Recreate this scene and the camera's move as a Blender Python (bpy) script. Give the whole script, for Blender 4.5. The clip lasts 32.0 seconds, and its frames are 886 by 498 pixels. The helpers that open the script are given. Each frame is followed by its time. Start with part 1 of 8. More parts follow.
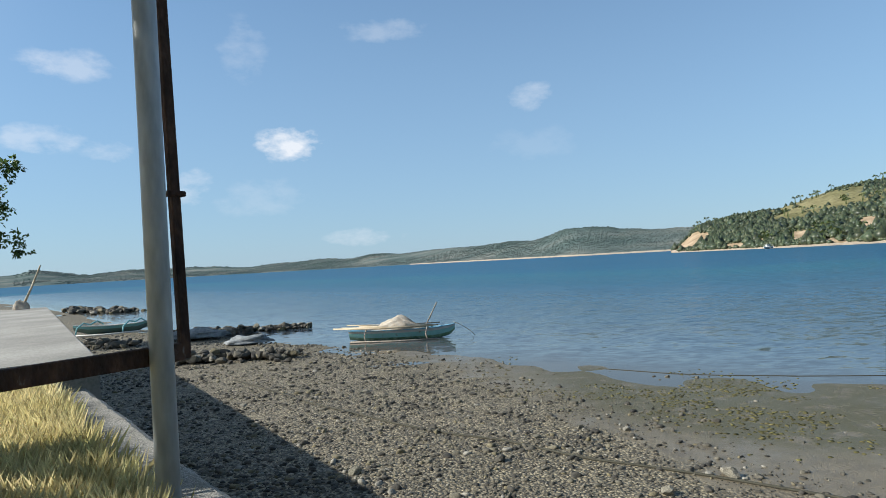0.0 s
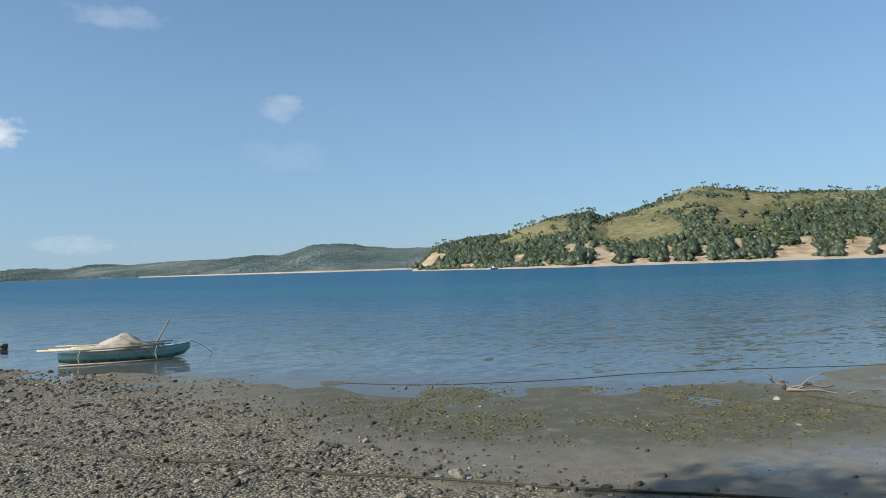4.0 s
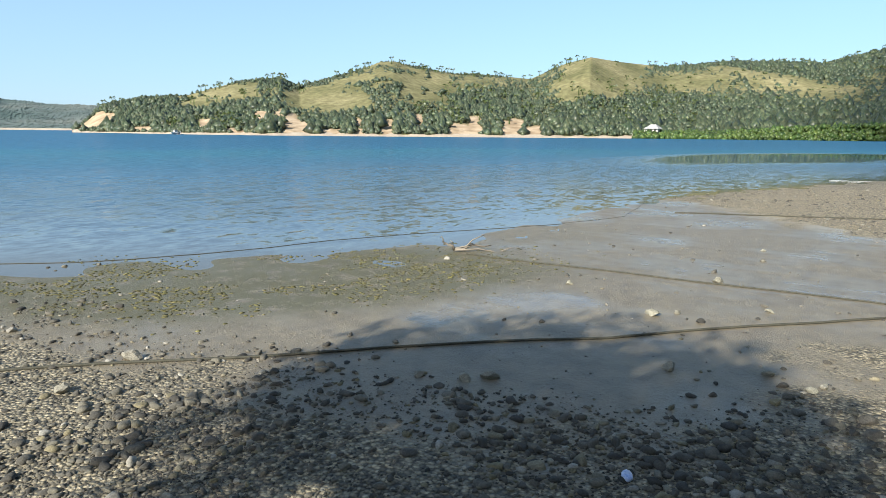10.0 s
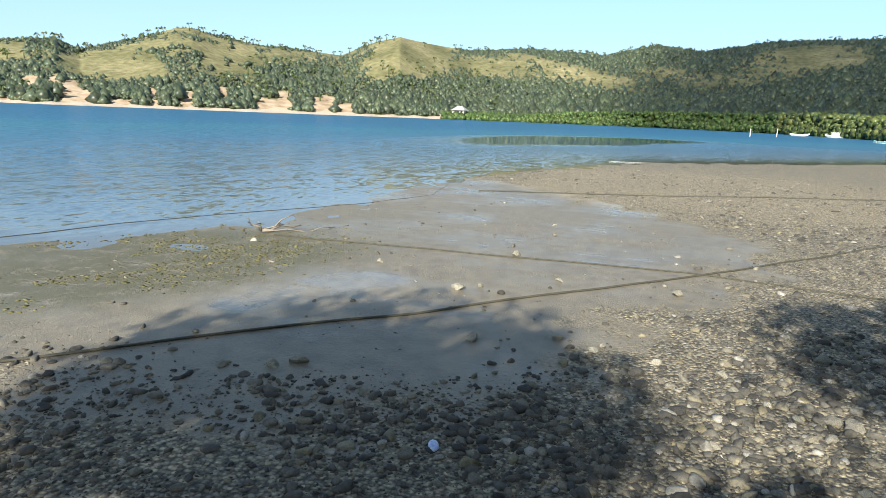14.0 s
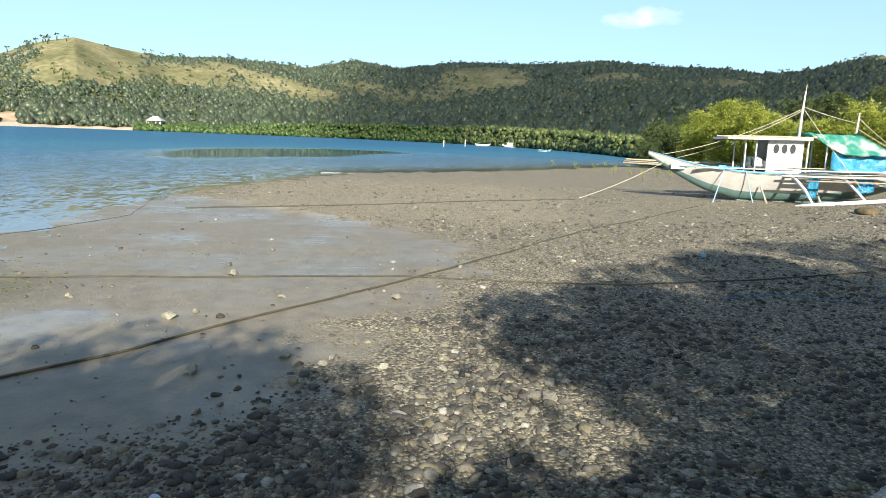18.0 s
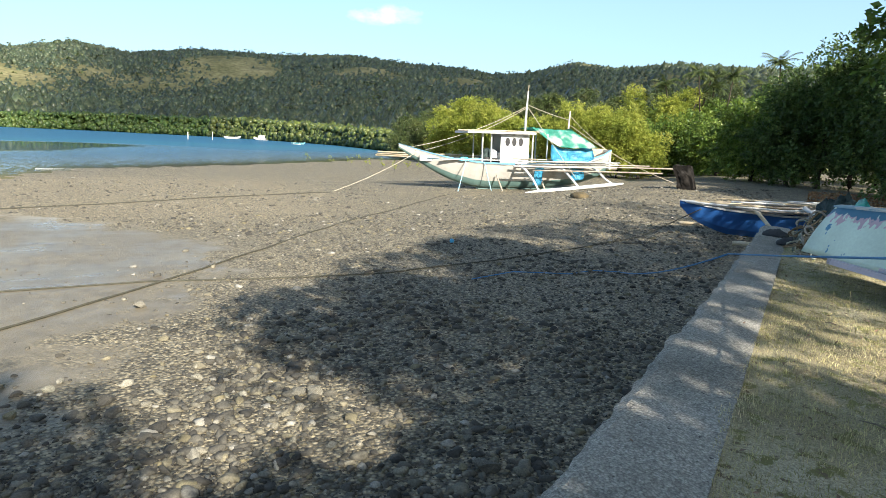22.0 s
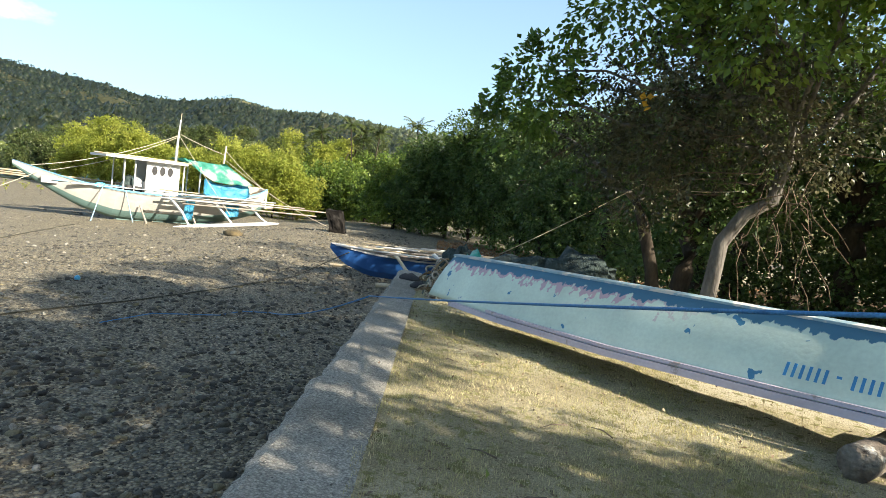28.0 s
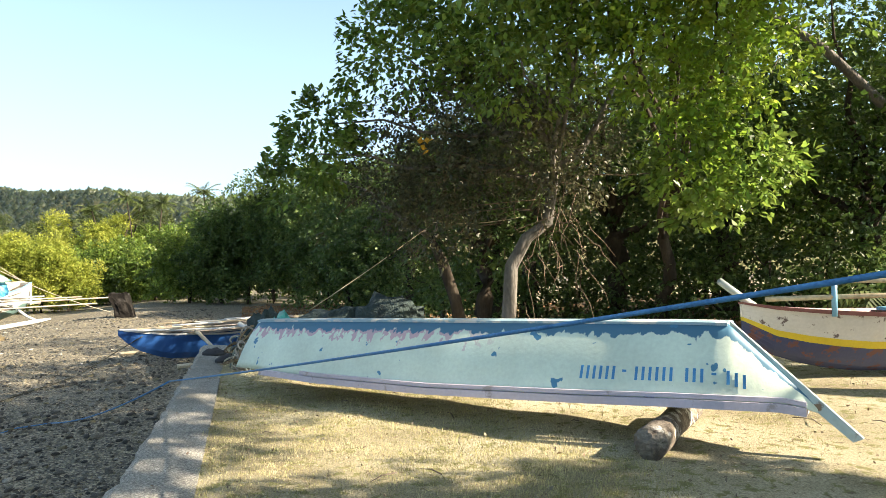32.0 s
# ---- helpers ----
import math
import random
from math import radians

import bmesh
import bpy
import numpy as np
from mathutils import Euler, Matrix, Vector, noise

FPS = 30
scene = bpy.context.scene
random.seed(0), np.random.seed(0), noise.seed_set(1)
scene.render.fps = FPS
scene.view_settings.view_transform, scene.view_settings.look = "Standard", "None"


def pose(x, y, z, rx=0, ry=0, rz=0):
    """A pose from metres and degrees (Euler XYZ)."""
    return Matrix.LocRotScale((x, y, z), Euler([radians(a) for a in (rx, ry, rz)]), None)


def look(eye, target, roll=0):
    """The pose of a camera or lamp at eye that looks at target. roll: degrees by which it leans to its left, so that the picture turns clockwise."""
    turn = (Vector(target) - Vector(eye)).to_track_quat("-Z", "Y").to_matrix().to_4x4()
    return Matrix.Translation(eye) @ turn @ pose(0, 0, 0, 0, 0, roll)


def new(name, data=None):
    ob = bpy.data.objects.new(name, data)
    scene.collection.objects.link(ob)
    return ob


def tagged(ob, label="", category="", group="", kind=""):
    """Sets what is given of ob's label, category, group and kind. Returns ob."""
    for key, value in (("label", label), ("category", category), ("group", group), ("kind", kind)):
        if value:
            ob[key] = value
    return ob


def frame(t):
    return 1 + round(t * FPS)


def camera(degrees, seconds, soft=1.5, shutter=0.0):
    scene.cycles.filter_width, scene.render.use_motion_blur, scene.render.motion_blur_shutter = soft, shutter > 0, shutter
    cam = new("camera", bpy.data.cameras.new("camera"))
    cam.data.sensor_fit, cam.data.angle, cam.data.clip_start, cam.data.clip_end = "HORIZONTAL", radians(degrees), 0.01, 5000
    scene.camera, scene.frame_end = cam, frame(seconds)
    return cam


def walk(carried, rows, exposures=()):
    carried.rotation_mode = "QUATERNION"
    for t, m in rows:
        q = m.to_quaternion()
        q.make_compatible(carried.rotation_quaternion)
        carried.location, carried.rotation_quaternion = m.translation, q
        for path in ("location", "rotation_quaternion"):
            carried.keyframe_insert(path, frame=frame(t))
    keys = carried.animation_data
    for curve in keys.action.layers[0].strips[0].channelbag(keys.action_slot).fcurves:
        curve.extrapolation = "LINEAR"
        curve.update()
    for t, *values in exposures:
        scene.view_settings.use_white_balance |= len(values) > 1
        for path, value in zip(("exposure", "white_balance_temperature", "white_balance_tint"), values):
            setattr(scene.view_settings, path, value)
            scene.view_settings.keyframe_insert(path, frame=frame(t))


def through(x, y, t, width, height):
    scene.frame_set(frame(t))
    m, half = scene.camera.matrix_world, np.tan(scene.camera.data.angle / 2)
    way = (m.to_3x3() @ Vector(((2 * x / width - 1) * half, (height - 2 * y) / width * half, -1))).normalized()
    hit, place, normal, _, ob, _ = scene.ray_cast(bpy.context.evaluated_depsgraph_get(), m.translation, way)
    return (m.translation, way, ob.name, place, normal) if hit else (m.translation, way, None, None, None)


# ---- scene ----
cam = camera(69.60, 32.0, 0.65)
# seconds, eye (x, y, z), yaw, pitch, roll
PATH = [
    (0.0, 0.000, 0.000, 3.300, 0.00, 1.12, 3.30),
    (0.5, -0.006, -0.002, 3.301, -3.02, 1.41, 2.39),
    (1.0, -0.017, -0.004, 3.295, -4.73, 1.72, 2.33),
    (1.5, -0.014, -0.005, 3.295, -7.36, 1.65, 2.35),
    (2.0, -0.009, 0.001, 3.288, -9.64, 1.53, 1.92),
    (2.5, -0.013, 0.002, 3.290, -12.92, 1.78, 1.51),
    (3.0, 0.002, -0.009, 3.286, -16.48, 1.88, 1.55),
    (3.5, 0.009, -0.002, 3.280, -19.45, 1.76, 2.02),
    (4.0, 0.017, 0.006, 3.278, -22.47, 1.52, 1.95),
    (4.5, 0.040, 0.019, 3.271, -25.47, 0.95, 2.16),
    (6.5, 0.132, 0.302, 3.200, -35.31, -0.58, 0.09),
    (7.0, 0.134, 0.319, 3.197, -37.50, -0.42, -0.40),
    (7.5, 0.164, 0.312, 3.192, -39.18, -2.62, -0.31),
    (8.0, 0.190, 0.308, 3.196, -42.12, -4.83, -0.37),
    (8.5, 0.214, 0.311, 3.199, -44.12, -6.64, -0.58),
    (9.0, 0.221, 0.318, 3.194, -47.20, -7.80, -0.80),
    (9.5, 0.238, 0.327, 3.197, -48.27, -9.86, -0.36),
    (10.0, 0.248, 0.316, 3.200, -49.47, -10.46, -0.59),
    (10.5, 0.257, 0.322, 3.197, -51.94, -11.12, -0.92),
    (11.0, 0.261, 0.313, 3.204, -53.96, -11.35, -0.73),
    (11.5, 0.273, 0.310, 3.204, -56.41, -11.24, -1.20),
    (12.0, 0.288, 0.303, 3.205, -58.38, -11.20, -1.13),
    (12.5, 0.305, 0.305, 3.205, -60.48, -11.33, -1.50),
    (13.0, 0.325, 0.303, 3.204, -62.12, -11.34, -0.95),
    (13.5, 0.341, 0.293, 3.199, -64.08, -11.71, -1.10),
    (15.5, 0.459, 0.203, 3.207, -72.66, -11.95, -4.36),
    (16.0, 0.472, 0.250, 3.213, -78.42, -11.85, -1.47),
    (16.5, 0.483, 0.291, 3.212, -84.67, -10.79, -2.03),
    (17.0, 0.489, 0.316, 3.202, -87.33, -11.30, -2.16),
    (17.5, 0.490, 0.322, 3.203, -88.50, -10.88, -2.26),
    (18.0, 0.482, 0.316, 3.214, -91.29, -9.87, -2.43),
    (18.5, 0.483, 0.321, 3.208, -94.73, -9.20, -2.22),
    (19.0, 0.485, 0.325, 3.203, -96.92, -10.01, -1.93),
    (19.5, 0.495, 0.318, 3.204, -99.38, -10.18, -2.17),
    (20.0, 0.501, 0.303, 3.205, -102.34, -10.22, -1.92),
    (20.5, 0.511, 0.290, 3.206, -105.41, -9.42, -2.24),
    (21.0, 0.520, 0.288, 3.198, -107.09, -9.85, -2.19),
    (21.5, 0.518, 0.270, 3.198, -109.90, -9.87, -2.32),
    (22.0, 0.510, 0.263, 3.199, -112.87, -9.51, -2.69),
    (22.5, 0.515, 0.262, 3.196, -114.84, -9.25, -3.09),
    (23.0, 0.517, 0.257, 3.193, -116.51, -9.58, -3.26),
    (23.5, 0.518, 0.246, 3.192, -118.54, -9.69, -2.93),
    (24.0, 0.519, 0.224, 3.194, -121.85, -9.12, -3.04),
    (24.5, 0.516, 0.214, 3.189, -125.20, -8.91, -2.90),
    (25.0, 0.516, 0.199, 3.198, -129.45, -8.18, -2.63),
    (25.5, 0.520, 0.194, 3.198, -131.43, -7.02, -2.70),
    (27.5, 0.565, 0.127, 3.216, -140.28, -2.97, -7.63),
    (28.0, 0.566, 0.125, 3.214, -142.89, -3.20, -7.72),
    (28.5, 0.561, 0.120, 3.214, -145.59, -2.35, -6.33),
    (29.0, 0.549, 0.118, 3.217, -147.82, -1.46, -4.64),
    (29.5, 0.560, 0.098, 3.217, -149.56, -1.96, -3.77),
    (30.0, 0.553, 0.094, 3.217, -151.14, -1.52, -3.67),
    (30.5, 0.545, 0.091, 3.217, -153.52, -0.95, -3.71),
    (31.0, 0.539, 0.086, 3.222, -156.30, -0.30, -2.58),
    (31.5, 0.542, 0.090, 3.225, -158.23, 0.33, -1.19),
    (32.0, 0.525, 0.088, 3.231, -160.17, 2.26, 1.07),
]
EXPOSURES = [(0.0, 0.59, 5950, 8), (4.5, 0.43, 5850, 8), (7.5, 0.53, 5880, 8), (9.5, 1.01, 6040, 9), (13.0, 1.26, 6110, 9), (19.0, 1.27, 6250, 9), (23.0, 1.45, 6360, 9), (28.0, 1.56, 6700, 9), (32.0, 1.93, 7150, 11)]
walk(cam, [(t, pose(x, y, z, 90 + pitch, roll, yaw)) for t, x, y, z, yaw, pitch, roll in PATH], EXPOSURES)

# ---- light ----
SUN_AZ, SUN_EL = 95.0, 31.0          # degrees to the left of +y, and above the horizon
sun_way = Vector((-math.sin(radians(SUN_AZ)) * math.cos(radians(SUN_EL)), math.cos(radians(SUN_AZ)) * math.cos(radians(SUN_EL)), math.sin(radians(SUN_EL))))
sun = new("sun", bpy.data.lights.new("sun", "SUN"))
sun.data.energy, sun.data.angle, sun.data.color = 5.0, radians(0.6), (1.0, 0.91, 0.78)
sun.matrix_world = look(sun_way * 50, (0, 0, 0))


SKY_CLOUDS = ((13.0, 10.9, 3.6, 1.9, 0.9), (-8.7, 14.0, 2.8, 1.5, 0.3), (21.2, 7.5, 2.4, 2.0, 0.35), (29.8, 16.6, 4.0, 1.6, 0.35), (32.3, 11.0, 4.0, 1.4, 0.35), (27.0, 10.2, 2.6, 1.2, 0.3), (16.5, 18.6, 2.6, 3.0, 0.16), (7.1, 2.6, 4.5, 1.0, 0.3), (4.1, 20.2, 4.5, 1.2, 0.22), (15.7, 6.4, 5.0, 2.2, 0.14), (-108.5, 10.4, 3.4, 1.0, 0.35), (-106.4, 10.2, 3.2, 0.9, 0.4), (-9.0, 9.9, 5, 2, 0.08))


def make_world():
    world = bpy.data.worlds.new("sky")
    world.use_nodes = True
    scene.world = world
    nt = world.node_tree
    nt.nodes.clear()
    out, bg = nt.nodes.new("ShaderNodeOutputWorld"), nt.nodes.new("ShaderNodeBackground")
    sky = nt.nodes.new("ShaderNodeTexSky")
    sky.sky_type, sky.sun_disc = "NISHITA", False
    sky.sun_elevation, sky.sun_rotation = radians(SUN_EL), radians(-SUN_AZ)
    sky.air_density, sky.dust_density, sky.ozone_density = 1.0, 0.1, 1.6
    bg.inputs["Strength"].default_value = 0.088
    ln = nt.links.new
    co = nt.nodes.new("ShaderNodeTexCoord")
    way = co.outputs["Generated"]
    sat = nt.nodes.new("ShaderNodeMixRGB")
    sat.blend_type, sat.inputs["Fac"].default_value, sat.inputs["Color2"].default_value = "MULTIPLY", 1.0, (0.825, 0.985, 1.05, 1)
    ln(sky.outputs[0], sat.inputs["Color1"])
    # moist air pales the sky towards the horizon
    sep, low, haze = nt.nodes.new("ShaderNodeSeparateXYZ"), nt.nodes.new("ShaderNodeMapRange"), nt.nodes.new("ShaderNodeMixRGB")
    low.inputs[1].default_value, low.inputs[2].default_value, low.inputs[3].default_value, low.inputs[4].default_value = 0.0, 0.55, 0.8, 0.15
    haze.inputs["Color2"].default_value = (2.65, 3.65, 4.7, 1)
    ln(way, sep.inputs[0])
    ln(sep.outputs["Z"], low.inputs[0])
    ln(low.outputs[0], haze.inputs["Fac"])
    ln(sat.outputs[0], haze.inputs["Color1"])
    # and it is whiter and brighter round the sun
    toward, glow, bright = nt.nodes.new("ShaderNodeVectorMath"), nt.nodes.new("ShaderNodeMapRange"), nt.nodes.new("ShaderNodeMixRGB")
    toward.operation, toward.inputs[1].default_value = "DOT_PRODUCT", sun_way
    glow.interpolation_type = "SMOOTHSTEP"
    glow.inputs[1].default_value, glow.inputs[2].default_value, glow.inputs[4].default_value = 0.5, 1.0, 0.36
    bright.inputs["Color2"].default_value = (8.0, 7.2, 6.0, 1)
    ln(way, toward.inputs[0])
    ln(toward.outputs["Value"], glow.inputs[0])
    ln(glow.outputs[0], bright.inputs["Fac"])
    ln(haze.outputs[0], bright.inputs["Color1"])
    colour = bright.outputs[0]

    def maths(op, x, y):
        n = nt.nodes.new("ShaderNodeMath")
        n.operation = op
        for k, v in ((0, x), (1, y)):
            if isinstance(v, (int, float)):
                n.inputs[k].default_value = v
            else:
                ln(v, n.inputs[k])
        return n.outputs[0]

    def along(v):
        n = nt.nodes.new("ShaderNodeVectorMath")
        n.operation, n.inputs[1].default_value = "DOT_PRODUCT", v
        ln(way, n.inputs[0])
        return n.outputs["Value"]
    puff = nt.nodes.new("ShaderNodeTexNoise")
    puff.inputs["Scale"].default_value, puff.inputs["Detail"].default_value, puff.inputs["Roughness"].default_value = 22.0, 6.0, 0.6
    flat = nt.nodes.new("ShaderNodeMapping")
    flat.inputs["Scale"].default_value, flat.inputs["Rotation"].default_value = (1.0, 1.0, 1.9), (0.0, radians(14), 0.0)
    ln(way, flat.inputs["Vector"])
    ln(flat.outputs[0], puff.inputs["Vector"])
    # small clouds: azimuth, height, half width and half height in degrees, thickness
    for az, el, wide, tall, thick in SKY_CLOUDS:
        a, e = radians(az), radians(el)
        side = maths("MULTIPLY", along((math.cos(a), math.sin(a), 0)), 1 / radians(wide))
        over = maths("MULTIPLY", maths("SUBTRACT", along((0, 0, 1)), math.sin(e)), 1 / radians(tall))
        near = maths("SUBTRACT", 1.0, maths("ADD", maths("MULTIPLY", side, side), maths("MULTIPLY", over, over)))
        near = maths("MULTIPLY", maths("MINIMUM", near, 1.0), maths("GREATER_THAN", along((-math.sin(a), math.cos(a), 0)), 0.0))
        edge = nt.nodes.new("ShaderNodeMapRange")
        edge.inputs[1].default_value, edge.inputs[2].default_value, edge.inputs[4].default_value = 0.66, 0.96, thick
        ln(maths("ADD", maths("MULTIPLY", near, 0.4), puff.outputs["Fac"]), edge.inputs[0])
        fac = maths("MULTIPLY", edge.outputs[0], maths("GREATER_THAN", near, 0.0))
        fade = nt.nodes.new("ShaderNodeMapRange")
        fade.inputs[2].default_value = 0.5
        ln(near, fade.inputs[0])
        mix = nt.nodes.new("ShaderNodeMixRGB")
        mix.inputs["Color2"].default_value = (7.2, 7.0, 6.9, 1)
        ln(maths("MULTIPLY", fac, fade.outputs[0]), mix.inputs["Fac"])
        ln(colour, mix.inputs["Color1"])
        colour = mix.outputs[0]
    ln(colour, bg.inputs["Color"])
    ln(bg.outputs[0], out.inputs[0])


make_world()


# ---- materials ----
ALBEDO = 0.8                         # one factor on all surface colours, balanced with exposure to deepen the shade


def toned(c):
    return tuple(x * ALBEDO for x in c)


def material(name, colours, scale=4.0, rough=0.8, bump=0.3, fine=40.0, metal=0.0, spots=None, stretch=(1, 1, 1), per_object=0.0, per_island=0.0, spec=0.5, coords="Object", through_light=0.0, bump_distance=0.02, detail=6.0, contrast=(0.3, 0.7), grain=0.25):
    """A surface: colours laid along a large noise, a fine noise over it, bump, and spots of a second colour (colour, scale, threshold, rough)."""
    m = bpy.data.materials.new(name)
    m.use_nodes = True
    nt = m.node_tree
    b = nt.nodes["Principled BSDF"]
    ln = nt.links.new
    co, mp = nt.nodes.new("ShaderNodeTexCoord"), nt.nodes.new("ShaderNodeMapping")
    mp.inputs["Scale"].default_value = stretch
    ln(co.outputs[coords], mp.inputs["Vector"])
    big = nt.nodes.new("ShaderNodeTexNoise")
    big.inputs["Scale"].default_value, big.inputs["Detail"].default_value = scale, detail
    ln(mp.outputs[0], big.inputs["Vector"])
    ramp = nt.nodes.new("ShaderNodeValToRGB")
    cr = ramp.color_ramp
    while len(cr.elements) < len(colours):
        cr.elements.new(0.5)
    for i, c in enumerate(colours):
        cr.elements[i].position = contrast[0] + (contrast[1] - contrast[0]) * i / max(1, len(colours) - 1)
        cr.elements[i].color = (*toned(c), 1)
    ln(big.outputs["Fac"], ramp.inputs[0])
    col = ramp.outputs[0]
    sm = nt.nodes.new("ShaderNodeTexNoise")
    sm.inputs["Scale"].default_value, sm.inputs["Detail"].default_value = fine, 4.0
    ln(mp.outputs[0], sm.inputs["Vector"])
    hsv = nt.nodes.new("ShaderNodeHueSaturation")
    val = nt.nodes.new("ShaderNodeMapRange")
    val.inputs[1].default_value, val.inputs[2].default_value, val.inputs[3].default_value, val.inputs[4].default_value = 0.25, 0.75, 1 - grain, 1 + grain
    ln(sm.outputs["Fac"], val.inputs[0])
    ln(col, hsv.inputs["Color"])
    value = val.outputs[0]
    for amount, node, sock in ((per_object, "ShaderNodeObjectInfo", "Random"), (per_island, "ShaderNodeNewGeometry", "Random Per Island")):
        if amount:
            info, mr, mu = nt.nodes.new(node), nt.nodes.new("ShaderNodeMapRange"), nt.nodes.new("ShaderNodeMath")
            mr.inputs[3].default_value, mr.inputs[4].default_value = 1 - amount, 1 + amount
            mu.operation = "MULTIPLY"
            ln(info.outputs[sock], mr.inputs[0])
            ln(mr.outputs[0], mu.inputs[0])
            ln(value, mu.inputs[1])
            value = mu.outputs[0]
            hue = nt.nodes.new("ShaderNodeMapRange")
            hue.inputs[3].default_value, hue.inputs[4].default_value = 0.5 - amount * 0.04, 0.5 + amount * 0.04
            mul = nt.nodes.new("ShaderNodeMath")
            mul.operation, mul.inputs[1].default_value = "MULTIPLY", 7.31
            fr = nt.nodes.new("ShaderNodeMath")
            fr.operation = "FRACT"
            ln(info.outputs[sock], mul.inputs[0])
            ln(mul.outputs[0], fr.inputs[0])
            ln(fr.outputs[0], hue.inputs[0])
            ln(hue.outputs[0], hsv.inputs["Hue"])
    ln(value, hsv.inputs["Value"])
    col = hsv.outputs[0]
    b.inputs["Roughness"].default_value, b.inputs["Metallic"].default_value = rough, metal
    b.inputs["Specular IOR Level"].default_value = spec
    if spots:
        for colour, sscale, threshold, srough in spots:
            sp, rp, mx = nt.nodes.new("ShaderNodeTexNoise"), nt.nodes.new("ShaderNodeMapRange"), nt.nodes.new("ShaderNodeMixRGB")
            sp.inputs["Scale"].default_value, sp.inputs["Detail"].default_value, sp.inputs["Roughness"].default_value = sscale, 8.0, 0.6
            rp.inputs[1].default_value, rp.inputs[2].default_value = threshold, threshold + 0.05
            mx.inputs["Color2"].default_value = (*toned(colour), 1)
            ln(mp.outputs[0], sp.inputs["Vector"])
            ln(sp.outputs["Fac"], rp.inputs[0])
            ln(rp.outputs[0], mx.inputs["Fac"])
            ln(col, mx.inputs["Color1"])
            col = mx.outputs[0]
            mr = nt.nodes.new("ShaderNodeMapRange")
            mr.inputs[3].default_value, mr.inputs[4].default_value = rough, srough
            ln(rp.outputs[0], mr.inputs[0])
            ln(mr.outputs[0], b.inputs["Roughness"])
    ln(col, b.inputs["Base Color"])
    if bump:
        bp = nt.nodes.new("ShaderNodeBump")
        bp.inputs["Strength"].default_value, bp.inputs["Distance"].default_value = bump, bump_distance
        ln(sm.outputs["Fac"], bp.inputs["Height"])
        ln(bp.outputs[0], b.inputs["Normal"])
    if through_light:
        tr, add = nt.nodes.new("ShaderNodeBsdfTranslucent"), nt.nodes.new("ShaderNodeMixShader")
        add.inputs[0].default_value = through_light
        ln(col, tr.inputs["Color"])
        ln(b.outputs[0], add.inputs[1])
        ln(tr.outputs[0], add.inputs[2])
        ln(add.outputs[0], nt.nodes["Material Output"].inputs[0])
    return m


def pebbled(m, scale, lo, hi, amount=1.0, depth=0.5, distance=0.012, mask=None):
    """Lays small embedded stones over a material: each its own shade, dark joints, and relief."""
    nt = m.node_tree
    ln = nt.links.new
    b = nt.nodes["Principled BSDF"]
    base = b.inputs["Base Color"].links[0].from_socket
    geo, vor = nt.nodes.new("ShaderNodeNewGeometry"), nt.nodes.new("ShaderNodeTexVoronoi")
    wob, mixv = nt.nodes.new("ShaderNodeTexNoise"), nt.nodes.new("ShaderNodeMixRGB")
    wob.inputs["Scale"].default_value = scale * 0.5
    mixv.blend_type, mixv.inputs["Fac"].default_value = "LINEAR_LIGHT", 0.25 / scale
    ln(geo.outputs["Position"], wob.inputs["Vector"])
    ln(geo.outputs["Position"], mixv.inputs["Color1"])
    ln(wob.outputs["Color"], mixv.inputs["Color2"])
    ln(mixv.outputs[0], vor.inputs["Vector"])
    vor.inputs["Scale"].default_value, vor.inputs["Randomness"].default_value = scale, 1.0
    shade, joint, mul, out = nt.nodes.new("ShaderNodeMapRange"), nt.nodes.new("ShaderNodeMapRange"), nt.nodes.new("ShaderNodeMath"), nt.nodes.new("ShaderNodeMixRGB")
    sep = nt.nodes.new("ShaderNodeSeparateColor")
    ln(vor.outputs["Color"], sep.inputs[0])
    shade.inputs[3].default_value, shade.inputs[4].default_value = lo, hi
    ln(sep.outputs[0], shade.inputs[0])
    joint.inputs[1].default_value, joint.inputs[2].default_value, joint.inputs[3].default_value, joint.inputs[4].default_value = 0.35, 0.75, 1.0, depth
    ln(vor.outputs["Distance"], joint.inputs[0])
    mul.operation = "MULTIPLY"
    ln(shade.outputs[0], mul.inputs[0])
    ln(joint.outputs[0], mul.inputs[1])
    grey = nt.nodes.new("ShaderNodeCombineColor")
    for k in range(3):
        ln(mul.outputs[0], grey.inputs[k])
    out.blend_type, out.inputs["Fac"].default_value = "MULTIPLY", amount
    ln(base, out.inputs["Color1"])
    ln(grey.outputs[0], out.inputs["Color2"])
    bp = nt.nodes.new("ShaderNodeBump")
    bp.invert = True
    bp.inputs["Strength"].default_value, bp.inputs["Distance"].default_value = 0.9 * amount, distance
    if mask is not None:
        ln(mask, out.inputs["Fac"])
        ln(mask, bp.inputs["Strength"])
    ln(vor.outputs["Distance"], bp.inputs["Height"])
    if b.inputs["Normal"].is_linked:
        ln(b.inputs["Normal"].links[0].from_socket, bp.inputs["Normal"])
    ln(bp.outputs[0], b.inputs["Normal"])
    ln(out.outputs[0], b.inputs["Base Color"])
    return m


